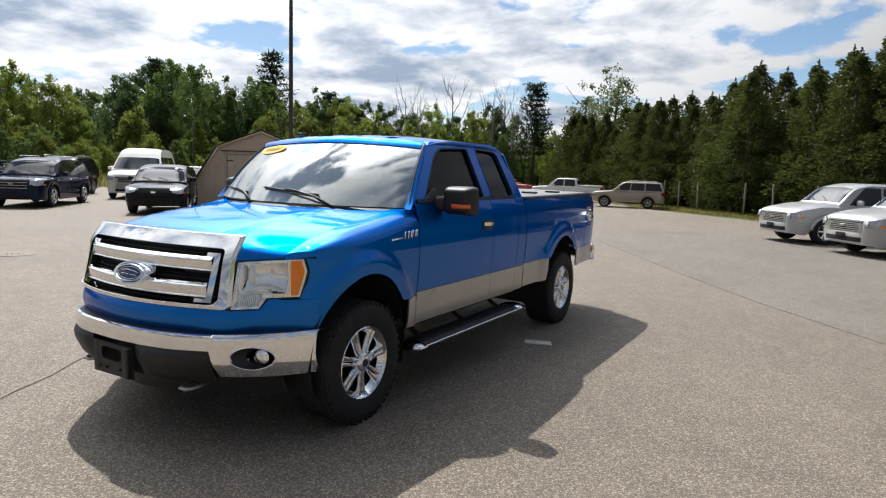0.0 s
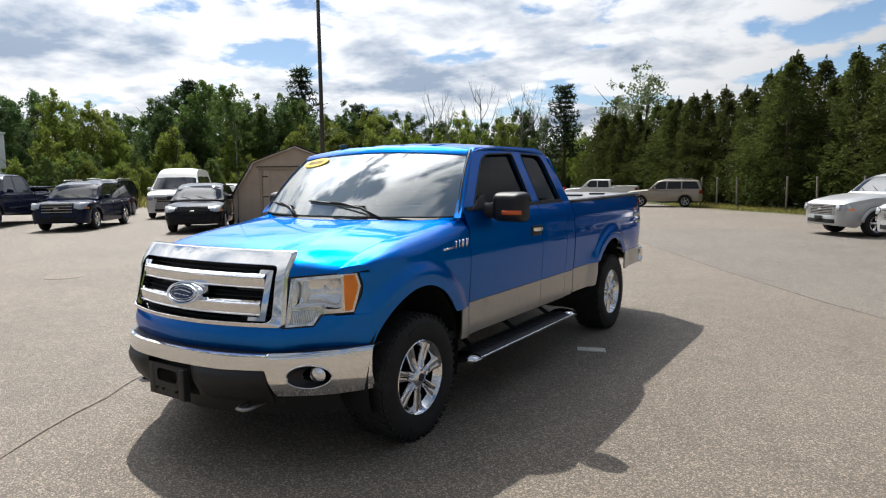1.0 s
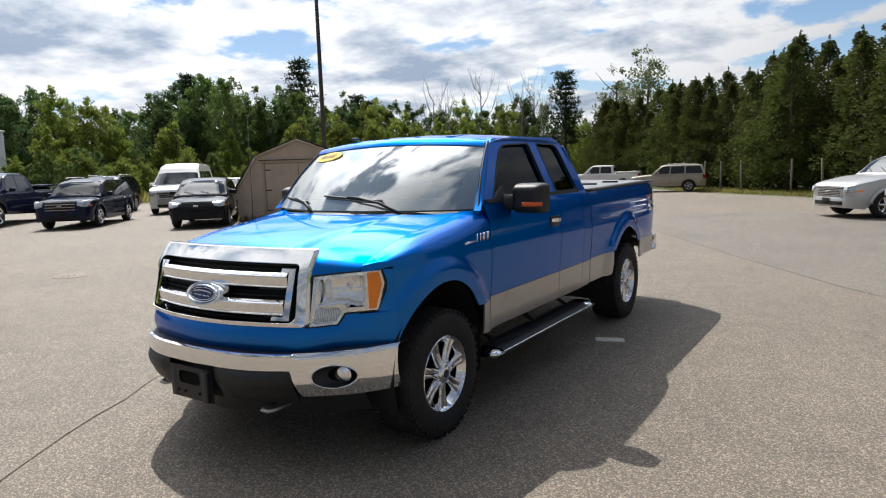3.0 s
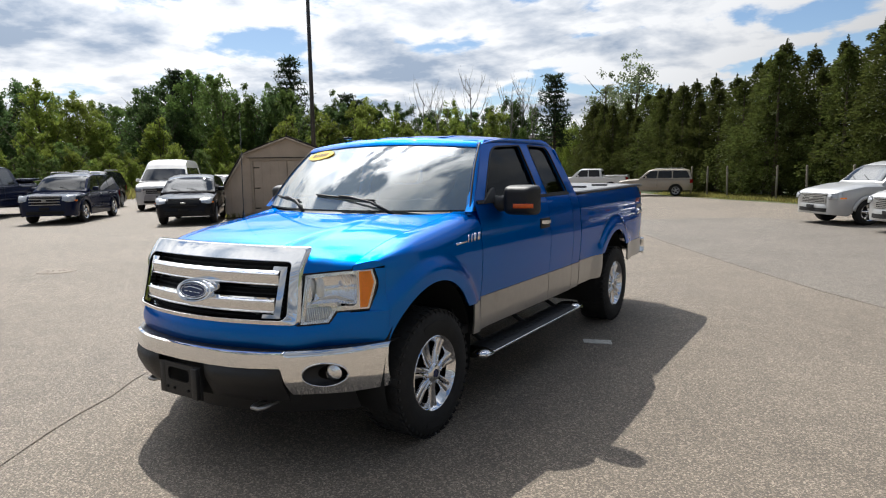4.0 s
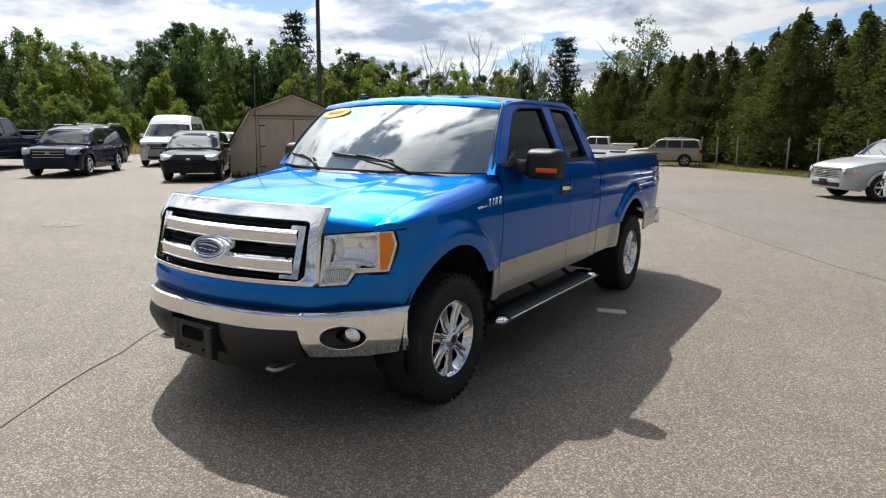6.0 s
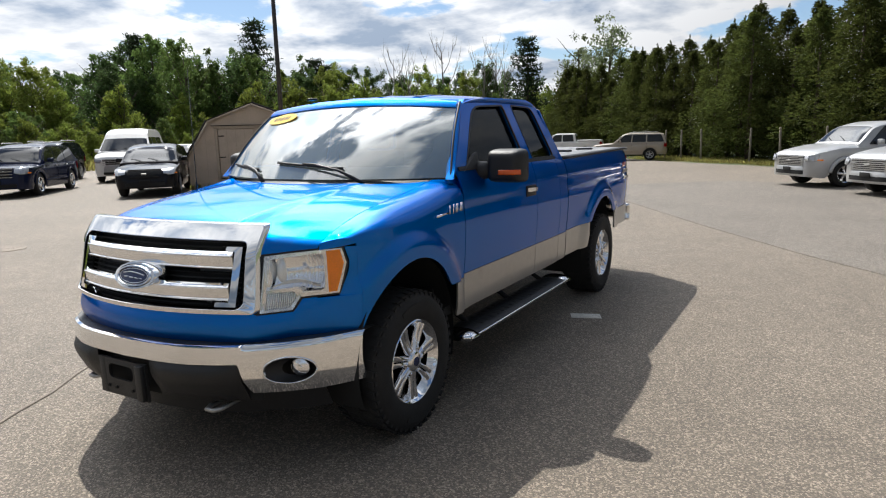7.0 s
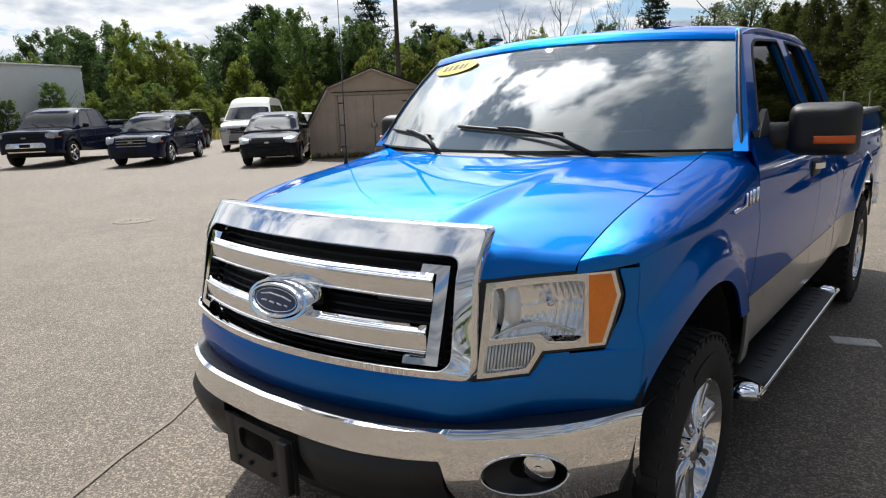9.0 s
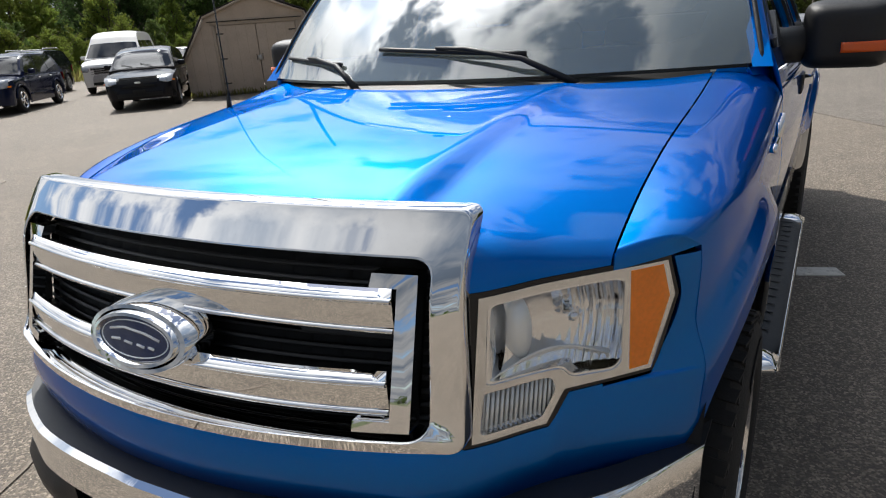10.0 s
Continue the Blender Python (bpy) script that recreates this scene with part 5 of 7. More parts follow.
# ---- running boards, underbody
for s in (1, -1):
    def board(u, v):
        y = lerp(0.60, 2.50, u)
        end = min(1.0, 7 * min(u, 1 - u) + 0.25) ** 0.5
        a = math.pi * (1 - v)
        return (s * (0.912 + 0.116 * end * math.cos(a)), y, 0.372 + 0.040 * math.sin(a) * end)
    b = part("running_board", sheet(board, steps(0, 1, 40), steps(0, 1, 14), 0.02), BLACK_PLASTIC, truck, "black running board with a chrome edge")
    part("chrome_edge", sheet(lambda u, v: (s * (1.018 + 0.007 * math.cos(v * math.pi - math.pi / 2) * min(1, 9 * min(u, 1 - u) + 0.3)), lerp(0.595, 2.505, u), 0.380 + 0.008 * math.sin(v * math.pi - math.pi / 2)), steps(0, 1, 30), steps(0, 1, 8), 0.01), CHROME, b)
    for y, q in ((0.64, 0), (2.46, 1)):
        bm = lathe([(-0.07, 0.03), (-0.04, 0.056), (0.05, 0.058), (0.07, 0.045)], 18, "y")
        bmesh.ops.scale(bm, vec=(1.95, 1, 0.66), verts=bm.verts)
        part("chrome_end_cap", bm, CHROME, b).location = (s * 0.915, y, 0.374)
    for k in range(18):
        y = lerp(0.85, 2.3, k / 17)
        part("tread_rib", block(s * 0.915, y, 0.4105, 0.13, 0.010, 0.003, 0.001), BLACK_PLASTIC, b)
    for y in (0.85, 1.55, 2.25):
        part("board_bracket", tube([(s * 0.93, y, 0.36), (s * 0.72, y, 0.50)], 0.018, 6), DARK, b)
    part("rocker", block(s * 0.86, 1.55, 0.55, 0.08, 2.05, 0.08, 0.02), DARK, truck)
    part("chassis_rail", block(s * 0.42, 2.0, 0.56, 0.08, 5.2, 0.14, 0.01), DARK, truck)
for y in (0.0, 3.67):
    part("axle", tube([(-0.72, y, 0.40), (0.72, y, 0.40)], 0.05, 10), DARK, truck)
part("engine_block", block(0, -0.05, 0.78, 1.10, 1.30, 0.55, 0.05), DARK, truck)
part("skid_plate", block(0, -0.45, 0.44, 0.85, 0.75, 0.03, 0.01), DARK, truck)

# ---- bed: walls, tonneau cover, tailgate, lamps, rear bumper
part("bed_floor", block(0, 3.78, 0.86, 1.60, 2.3, 0.05), DARK, truck)
part("bed_front_wall", block(0, 2.635, 1.12, 1.80, 0.04, 0.60, 0.008), BLUE, truck)
ton = part("tonneau_cover", sheet(lambda u, v: (lerp(-0.895, 0.895, u), lerp(2.60, 4.98, v), 1.452 + 0.02 * v + 0.018 * math.sin(math.pi * u) + 0.004 * math.sin(v * 44)), steps(0, 1, 16), steps(0, 1, 60), 0.03), TONNEAU, truck, "grey folding cover over the truck bed")
both("bed_rail", lambda: sheet(lambda u, v: (lerp(0.895, skin(lerp(2.612, 4.96, u), 1.44) + 0.002, v), lerp(2.612, 4.96, u), 1.437 + 0.02 * (lerp(2.612, 4.96, u) - 2.6) / 2 + 0.012 * math.sin(math.pi * v)), steps(0, 1, 16), steps(0, 1, 5), 0.02), BLACK_PLASTIC, "black bed rail cap")
for y, sx in ((2.80, 0.60), (3.45, 0.66), (4.15, 0.66)):
    part("cover_clamp", block(sx, y, 1.487, 0.16, 0.05, 0.022, 0.008), BLACK_PLASTIC, ton)
part("tailgate", block(0, 4.975, 1.12, 1.62, 0.07, 0.66, 0.02), BLUE, truck)
for s in (1, -1):
    lampb = part("taillight", sheet(lambda u, v: (s * (0.80 + 0.10 * math.cos(u * 1.5)), lerp(4.92, 5.02, math.sin(u * 1.5)), lerp(0.93, 1.38, v)), steps(0, 1, 8), steps(0, 1, 8), 0.03), RED_LENS, truck, "red taillight with a clear centre")
    part("reverse_lens", sheet(lambda u, v: (s * (0.80 + 0.104 * math.cos(u * 1.5)), lerp(4.92, 5.024, math.sin(u * 1.5)), lerp(1.07, 1.17, v)), steps(0, 1, 8), steps(0, 1, 3), 0.01), LAMP_WHITE, lampb)
part("rear_bumper", sheet(lambda x, v: (x, 5.12 - 0.22 * (x / 0.95) ** 4 + 0.02 * math.sin(3 * v), lerp(0.60, 0.80, v)), steps(-0.95, 0.95, 30), steps(0, 1, 8), 0.06, inward=(0, 2, 0.7)), CHROME, truck, "chrome rear bumper")
part("bumper_step", block(0, 5.04, 0.80, 1.6, 0.16, 0.03, 0.008), BLACK_PLASTIC, truck)
# red-and-grey bed decal as plain bars
for s in (1, -1):
    for y0, y1, z0, z1, mat in ((4.44, 4.60, 1.27, 1.32, P_RED), (4.46, 4.74, 1.20, 1.245, SILVER), (4.48, 4.72, 1.13, 1.165, SILVER)):
        part("bed_decal", sheet(lambda u, v: (s * (skin(lerp(y0, y1, u), lerp(z0, z1, v)) + 0.002), lerp(y0, y1, u) + 0.05 * v, lerp(z0, z1, v)), steps(0, 1, 6), steps(0, 1, 2), 0.001), mat, truck)
part("roof_marker", block(-0.40, 1.03, 1.985, 0.05, 0.07, 0.018, 0.007), BLACK_PLASTIC, roof)
part("antenna", tube([(-0.80, 0.20, 1.30), (-0.80, 0.21, 1.36), (-0.80, 0.215, 1.40), (-0.80, 0.23, 2.2)], [0.012, 0.009, 0.0032, 0.0018], 6), GLOSS_BLACK, truck)
# a loose sheet of paper lying on the dashboard
paper = thing("paper_sheet", "white printed paper sheet lying on the truck's dashboard", "paper", pose(-0.50, 0.60, 1.318, 6, 0, 8))
part("sheet", sheet(lambda u, v: (lerp(-0.14, 0.14, u), lerp(-0.10, 0.10, v), 0.012 * math.sin(3 * u) * v), steps(0, 1, 6), steps(0, 1, 4), 0.001), WHITE_METAL, paper)


# ---------------------------------------------------------------- other vehicles
CAR_GLASS = material("car_window_glass", (0.012, 0.014, 0.015), 0.03, 0.0, 0.0, IOR=1.6)
LAMP_CLEAR = material("car_headlight", (0.50, 0.51, 0.52), 0.2, 0.5, 0.5, vary=0.3, scale=16)
shared = {}


def wheel_of(parent, x, y, r, s, rim_mat, key):
    """A road wheel; alike wheels share their meshes."""
    hub = new("wheel", None)
    w = 0.21
    if key not in shared:
        k = r / 0.33
        tyre = lathe([(-w / 2, r * 0.64), (-w / 2 - 0.01, r * 0.8), (-w / 2 + 0.02, r * 0.97), (-0.05, r), (0.05, r), (w / 2 - 0.02, r * 0.97), (w / 2 + 0.01, r * 0.8), (w / 2, r * 0.64)], 36, closed=True)
        rim = lathe([(0.03, r * 0.55), (0.10, r * 0.58), (0.113, r * 0.645), (0.10, r * 0.67), (0.03, r * 0.67)], 36, closed=True)
        spoke = sheet(lambda u, v: (0.095 - 0.012 * math.sin(math.pi * u) - 0.01 * (2 * v - 1) ** 2, (v - 0.5) * lerp(0.055, 0.07, u) * k, lerp(0.03, r * 0.60, u)), steps(0, 1, 5), steps(0, 1, 4), 0.025)
        cap = lathe([(0.03, 0.05 * k), (0.10, 0.048 * k), (0.108, 0.035 * k), (0.11, 0.0001)], 18)
        back = lathe([(-0.08, r * 0.62), (0.02, r * 0.62), (0.021, 0.0001)], 24)
        obs = []
        for name, bm, mat in (("tyre", tyre, RUBBER), ("rim", rim, rim_mat), ("spoke", spoke, rim_mat), ("hub_cap", cap, rim_mat), ("brake_drum", back, DARK)):
            ob = to_object(name, bm, mat)
            obs.append((name, ob.data))
            bpy.data.objects.remove(ob)
        shared[key] = dict(obs)
    d = shared[key]
    bpy.data.objects.remove(hub)
    hub = new("wheel", d["brake_drum"])
    hub.parent = parent
    hub.matrix_basis = pose(x, y, r, 0, 0, 0 if s > 0 else 180)
    for name in ("tyre", "rim", "hub_cap"):
        new(name, d[name]).parent = hub
    for k in range(5):
        o = new("spoke", d["spoke"])
        o.parent = hub
        o.matrix_basis = pose(0, 0, 0, 72 * k + 12)


def vehicle(name, label, category, place, heading, paint, L, W, H, wb, fo, r, belt, hood, glass, pillars, low=0.24,
            bed=None, rails=False, bars=3, bar_mat=None, lamp=(0.62, 0.84), lamp_w=0.34, lower_mat=None, rim=None, group="", rear_lamp=None, bumper_mat=None, win_top=None, size=1.0, flare=0.02):
    """A parked vehicle that faces -y in its own space. hood: (place, height) pairs of the body's top line; glass: (y, z) of the roof line
    from the windscreen's foot to the back window's foot; pillars: (foot, head) pairs along the side."""
    t = thing(name, label, category, pose(place[0], place[1], 0.0, 0, 0, math.degrees(math.atan2(heading[0], -heading[1]))), group)
    half = W / 2
    top, roofline = table(hood), table(glass)
    wide = table([(0, half * 0.70), (0.04, half * 0.80), (0.13, half * 0.90), (0.36, half * 0.975), (0.8, half), (L - 0.7, half), (L - 0.2, half * 0.96), (L, half * 0.86)])
    axles = (fo, fo + wb)
    nose = [0.4 * i / 60 for i in range(61)]

    def nose_y(z):
        """How far back the nose's skin lies at a height."""
        return next((y for y in nose if top(y) >= z), 0.4)

    def floor_z(y):
        z = low + 0.10 * (1 - smooth01(0, 0.35, y)) * 0.4
        for a in axles:
            u = (y - a) / (r + 0.075)
            if abs(u) < 1:
                z = max(z, r + (r + 0.07) * math.sqrt(1 - u * u) - 0.02)
        return z
    ys = set(steps(0, L, 34)) | {0.03, 0.08, 0.16, L - 0.05, L - 0.12}
    for a in axles:
        ys |= {a + (r + 0.075) * math.cos(math.pi * i / 18) * 0.9995 for i in range(19)}
    ys = sorted(y for y in ys if 0 <= y <= L)

    def body(y, v):
        w, z0, z1 = wide(y), floor_z(y), top(y)
        s, q = (1, v) if v >= 0 else (-1, -v)
        # q: 1 at the sill, 0.35 at the shoulder, 0 on the middle line
        shoulder = min(z1 - 0.03, belt)
        if q > 0.4:
            k = (q - 0.4) / 0.6
            z = lerp(shoulder - 0.04, z0, k)
            x = w * (1 - 0.05 * k ** 3 - 0.035 * (1 - k) ** 3)
        else:
            k = q / 0.4
            x = w * 0.965 * k ** 0.85
            z = lerp(z1, shoulder - 0.04, k ** 4.5)
        return (s * x, y, z)
    vs = [-1, -0.92, -0.82, -0.7, -0.58, -0.47, -0.4, -0.37, -0.33, -0.27, -0.18, -0.08]
    vs = vs + [0.0] + [-v for v in reversed(vs)]
    bm = bmesh.new()
    g = [[bm.verts.new(body(y, v)) for v in vs] for y in ys]
    for i in range(len(ys) - 1):
        for j in range(len(vs) - 1):
            bm.faces.new((g[i][j], g[i + 1][j], g[i + 1][j + 1], g[i][j + 1]))
    bm.faces.new(g[0])
    bm.faces.new(list(reversed(g[-1])))
    bmesh.ops.recalc_face_normals(bm, faces=bm.faces)
    shell = part("body", bm, paint, t)
    # dark belly and arches
    part("underbody", block(0, L / 2, low + 0.16, W * 0.86, L * 0.9, 0.22, 0.03), DARK, t)
    for a in axles:
        part("arch_liner", block(0, a, r + 0.14, W * 0.88, 2 * r + 0.1, r * 1.2, 0.05), DARK, t)
    # cabin
    y0, y1 = glass[0][0], glass[-1][0]
    roof_z = max(z for _, z in glass)

    def side(z):
        k = (z - belt) / max(0.1, roof_z - belt)
        return half * 0.935 - 0.20 * k * half * 0.9 * (1.0 if H < 2.2 else 1.25)

    def cabin(y, v):
        z1 = max(roofline(y), belt - 0.02)
        s, q = (1, v) if v >= 0 else (-1, -v)
        if q > 0.5:
            k = (q - 0.5) / 0.5
            z = lerp(z1 - 0.05 * min(1, (z1 - belt) / 0.2), belt - 0.05, k)
            return (s * side(z), y, z)
        k = q / 0.5
        zs = z1 - 0.05 * min(1, (z1 - belt) / 0.2)
        return (s * side(zs) * min(1.0, k ** 0.9), y, lerp(z1 + 0.015, zs, k ** 5))
    cys = sorted(set(steps(y0, y1, 30)) | {y for y, _ in glass})
    cvs = [-1, -0.8, -0.6, -0.5, -0.47, -0.42, -0.3, -0.15]
    cvs = cvs + [0.0] + [-v for v in reversed(cvs)]
    bm = bmesh.new()
    g = [[bm.verts.new(cabin(y, v)) for v in cvs] for y in cys]
    for i in range(len(cys) - 1):
        for j in range(len(cvs) - 1):
            bm.faces.new((g[i][j], g[i + 1][j], g[i + 1][j + 1], g[i][j + 1]))
    bm.faces.new(g[0])
    bm.faces.new(list(reversed(g[-1])))
    bmesh.ops.recalc_face_normals(bm, faces=bm.faces)
    part("cabin", bm, paint, t)
    # glass: windscreen, side windows, back window
    (ya, za), (yb, zb) = glass[0], glass[1]

    def on_top(a, y, out):
        z = roofline(y)
        return Vector((a * (side(z) - 0.055), y, z + 0.02 - 0.035 * abs(a) ** 5)) + Vector((0, -0.5, 0.86)) * out
    part("windshield", sheet(lambda a, k: on_top(a, lerp(ya + 0.03, yb - 0.05, k), 0.004), steps(-1, 1, 14), steps(0, 1, 8), 0.006), CAR_GLASS, t)
    (yc, zc2), (yd, zd) = glass[-2], glass[-1]
    part("back_window", sheet(lambda a, k: Vector((a * (side(roofline(lerp(yc, yd, k))) - 0.09), lerp(yc + 0.04, yd - 0.02, k) + 0.016, roofline(lerp(yc + 0.04, yd - 0.02, k)) + 0.004)), steps(-1, 1, 8), steps(0.05, 0.8, 5), 0.006), CAR_GLASS, t)
    zt = win_top or roof_z - 0.105
    for s in (1, -1):
        for (f0, h0), (f1, h1) in zip(pillars, pillars[1:]):
            ring = rounded([(f0 + 0.035, belt + 0.035), (h0 + 0.04, zt), (h1 - 0.035, zt), (f1 - 0.035, belt + 0.035)], 0.045, 3)
            ring = [(a, b) for a, b in ring if b < roofline(a) - 0.02] or ring
            part("side_window", prism(ring, lambda a, b, d: (s * (side(b) + 0.006 - d), a, b), 0.012), CAR_GLASS, t)
        for (f0, h0) in pillars[1:-1]:
            part("door_seam", tube([(s * (half + 0.001), f0, belt - 0.05), (s * (half + 0.0), f0, low + 0.16)], 0.006, 4), DARK, t)
            part("door_handle", block(s * (half + 0.004), f0 - 0.12, belt - 0.10, 0.025, 0.15, 0.03, 0.008), bar_mat or paint, t)
        m = part("side_mirror", block(s * (half + 0.07), pillars[0][0] + 0.24, belt + 0.10, 0.20, 0.10, 0.14, 0.04), paint, t)
        part("mirror_stalk", tube([(s * half * 0.9, pillars[0][0] + 0.26, belt + 0.04), (s * (half + 0.05), pillars[0][0] + 0.24, belt + 0.07)], 0.02, 6), DARK, m)
        # lamps lie on the rounded front corners
        z0, z1 = lamp

        def lampf(u, v):
            k = lerp(-0.85, 0.7, u)
            x, y = (half * 0.80 + k * (lamp_w - 0.02) * 0.75, 0.012 * (1 + k) ** 2) if k <= 0 else (wide(0.34 * k ** 1.4), 0.012 + 0.34 * k ** 1.4)
            lo = lerp(z0 + 0.045, z0, min(1, u * 1.6)) + 0.05 * max(0, k) ** 2
            z = lerp(lo, z1 + 0.02 * u - 0.03 * (1 - u), v)
            return (s * (x + 0.012), y + nose_y(z) * (0.85 - 0.5 * max(0, k)) - 0.016, z)
        hl = part("headlight", sheet(lampf, steps(0, 1, 14), steps(0, 1, 5), 0.03), LAMP_CLEAR, t)
        part("turn_lens", sheet(lambda u, v: (s * (wide(0.30 * lerp(0.55, 1, u)) + 0.016), 0.012 + 0.30 * lerp(0.55, 1, u) - 0.012, lerp(z0 + 0.02, z0 + 0.06, v)), steps(0, 1, 4), [0, 1], 0.01), AMBER, hl)
        zr0, zr1 = rear_lamp or (belt - 0.28, belt - 0.02)
        part("taillight", sheet(lambda u, v: (s * (lerp(wide(L - 0.16), wide(L) - 0.10, u) + 0.012), lerp(L - 0.16, L + 0.012, min(1, u * 1.8)), lerp(zr0, zr1, v)), steps(0, 1, 8), steps(0, 1, 4), 0.02), RED_LENS, t)
        for a in axles:
            part("arch_lip", tube([(s * (wide(a + (r + 0.085) * math.cos(w)) * 0.992), a + (r + 0.085) * math.cos(w), r - 0.02 + (r + 0.085) * math.sin(w)) for w in steps(0.15, math.pi - 0.15, 18)], flare, 6), paint, t)
            wheel_of(t, s * (half - 0.125), a, r, s, rim or RIM_DULL, (name, round(r, 3)))
        if rails:
            rail = part("roof_rail", tube([(s * side(roof_z) * 0.93, pillars[0][1] + 0.25, roof_z), (s * side(roof_z) * 0.93, pillars[0][1] + 0.35, roof_z + 0.05), (s * side(roof_z) * 0.93, pillars[-1][1] - 0.25, roof_z + 0.05), (s * side(roof_z) * 0.93, pillars[-1][1] - 0.15, roof_z)], 0.018, 6), STEEL, t)
        part("side_moulding", block(s * (half + 0.004), L * 0.5, low + 0.24, 0.02, wb * 0.62, 0.05, 0.008), lower_mat or paint, t)
    # grille, bars, bumper, plate
    gz0, gz1 = z0 - 0.10, z1 - 0.01
    gr = part("grille", sheet(lambda a, v: (a * (half * 0.80 - lamp_w * 0.72), -0.014 + 0.02 * a * a + 0.8 * nose_y(lerp(gz0, gz1, v)), lerp(gz0, gz1, v)), steps(-1, 1, 10), steps(0, 1, 4), 0.03), DARK, t)
    for k in range(bars):
        z = lerp(gz0 + 0.02, gz1 - 0.02, k / max(1, bars - 1))
        part("grille_bar", sheet(lambda a, v: (a * (half * 0.80 - lamp_w * 0.75), -0.034 + 0.02 * a * a + 0.8 * nose_y(z), z + 0.022 * (v - 0.5)), steps(-1, 1, 8), [0, 0.5, 1], 0.02), bar_mat or STEEL, gr)
    part("grille_emblem", block(0, -0.05, (gz0 + gz1) / 2, 0.14, 0.02, 0.05, 0.01), STEEL, gr)
    bp = part("front_bumper", sheet(lambda a, v: (a * half * 0.93, -0.055 + 0.36 * abs(a) ** 4.5 + 0.02 * (2 * v - 1) ** 2, lerp(low + 0.06, gz0 - 0.02, v)), steps(-1, 1, 22), steps(0, 1, 6), 0.05), bumper_mat or paint, t)
    part("air_intake", sheet(lambda a, v: (a * half * 0.62, -0.063 + 0.36 * abs(a * 0.66) ** 4.5, lerp(low + 0.10, low + 0.20, v)), steps(-1, 1, 10), [0, 1], 0.02), DARK, bp)
    part("number_plate", block(0, -0.075, lerp(low, gz0, 0.72), 0.30, 0.012, 0.10, 0.004), DARK, bp)
    part("rear_bumper", sheet(lambda a, v: (a * half * 0.95, L + 0.05 - 0.3 * abs(a) ** 5, lerp(low + 0.10, low + 0.34, v)), steps(-1, 1, 18), steps(0, 1, 4), 0.05), bumper_mat or paint, t)
    if bed:
        b0, b1, bz = bed
        for s in (1, -1):
            part("bed_wall", block(s * (half - 0.05), (b0 + b1) / 2, bz - 0.02, 0.09, b1 - b0, 0.10, 0.03), paint, t)
        part("bed_liner", block(0, (b0 + b1) / 2, bz - 0.02, W - 0.25, b1 - b0 - 0.1, 0.06, 0.01), DARK, t)
        part("tailgate", block(0, b1 - 0.03, bz - 0.02, W - 0.2, 0.07, 0.11, 0.02), paint, t)
    t.scale = (size, size, size)
    for x in (0.30, -0.28):
        part("wiper", tube([on_top(x / half, ya + 0.05, 0.02), on_top((x - 0.35) / half, ya + 0.16, 0.02)], 0.008, 4), DARK, t)
    return t


vehicle("suv", "dark navy five-door sport utility vehicle with silver roof rails", "suv", (-19.0, 7.0), (0.68, -0.73), P_NAVY, 4.77, 1.84, 1.68, 2.86, 0.95, 0.36, 1.02,
        [(0, 0.80), (0.12, 0.93), (0.5, 1.00), (1.25, 1.05), (1.6, 1.06), (4.3, 1.06), (4.7, 0.98), (4.77, 0.90)],
        [(1.22, 1.06), (1.98, 1.58), (2.5, 1.66), (3.6, 1.64), (4.25, 1.58), (4.68, 1.04)], [(1.50, 2.02), (2.55, 2.62), (3.50, 3.50), (4.45, 4.15)], rails=True, bars=4, lamp=(0.73, 0.95), lamp_w=0.36, rim=RIM, bar_mat=STEEL)
vehicle("hatchback", "black compact hatchback with a split grille parked by the shed", "car", (-14.15, 8.75), (0.72, -0.69), P_BLACK, 4.37, 1.77, 1.56, 2.60, 0.90, 0.32, 0.98,
        [(0, 0.66), (0.12, 0.78), (0.5, 0.90), (1.15, 1.00), (1.5, 1.02), (3.9, 1.02), (4.3, 0.95), (4.37, 0.85)],
        [(1.05, 1.0), (1.88, 1.48), (2.4, 1.555), (3.3, 1.53), (3.85, 1.46), (4.28, 1.0)], [(1.42, 1.98), (2.40, 2.48), (3.20, 3.22), (4.02, 3.72)], bars=2, lamp=(0.66, 0.84), lamp_w=0.34, bar_mat=P_BLACK)
vehicle("parked_pickup", "navy black crew-cab pickup truck with chrome bumper and dark bed", "pickup truck", (-23.0, 5.25), (0.70, -0.71), P_NAVY, 5.85, 2.02, 1.88, 3.64, 0.98, 0.40, 1.16,
        [(0, 1.02), (0.1, 1.14), (0.5, 1.18), (1.35, 1.22), (1.7, 1.2), (3.9, 1.2), (4.1, 1.34), (5.75, 1.34), (5.85, 1.28)],
        [(1.32, 1.2), (1.98, 1.76), (2.4, 1.86), (3.3, 1.85), (3.62, 1.76), (3.92, 1.2)], [(1.62, 2.06), (2.60, 2.62), (3.62, 3.42)], low=0.42, bed=(3.98, 5.83, 1.36), bars=3, bar_mat=P_NAVY, lamp=(0.90, 1.08), lamp_w=0.28, rim=RIM, bumper_mat=CHROME, size=1.07)
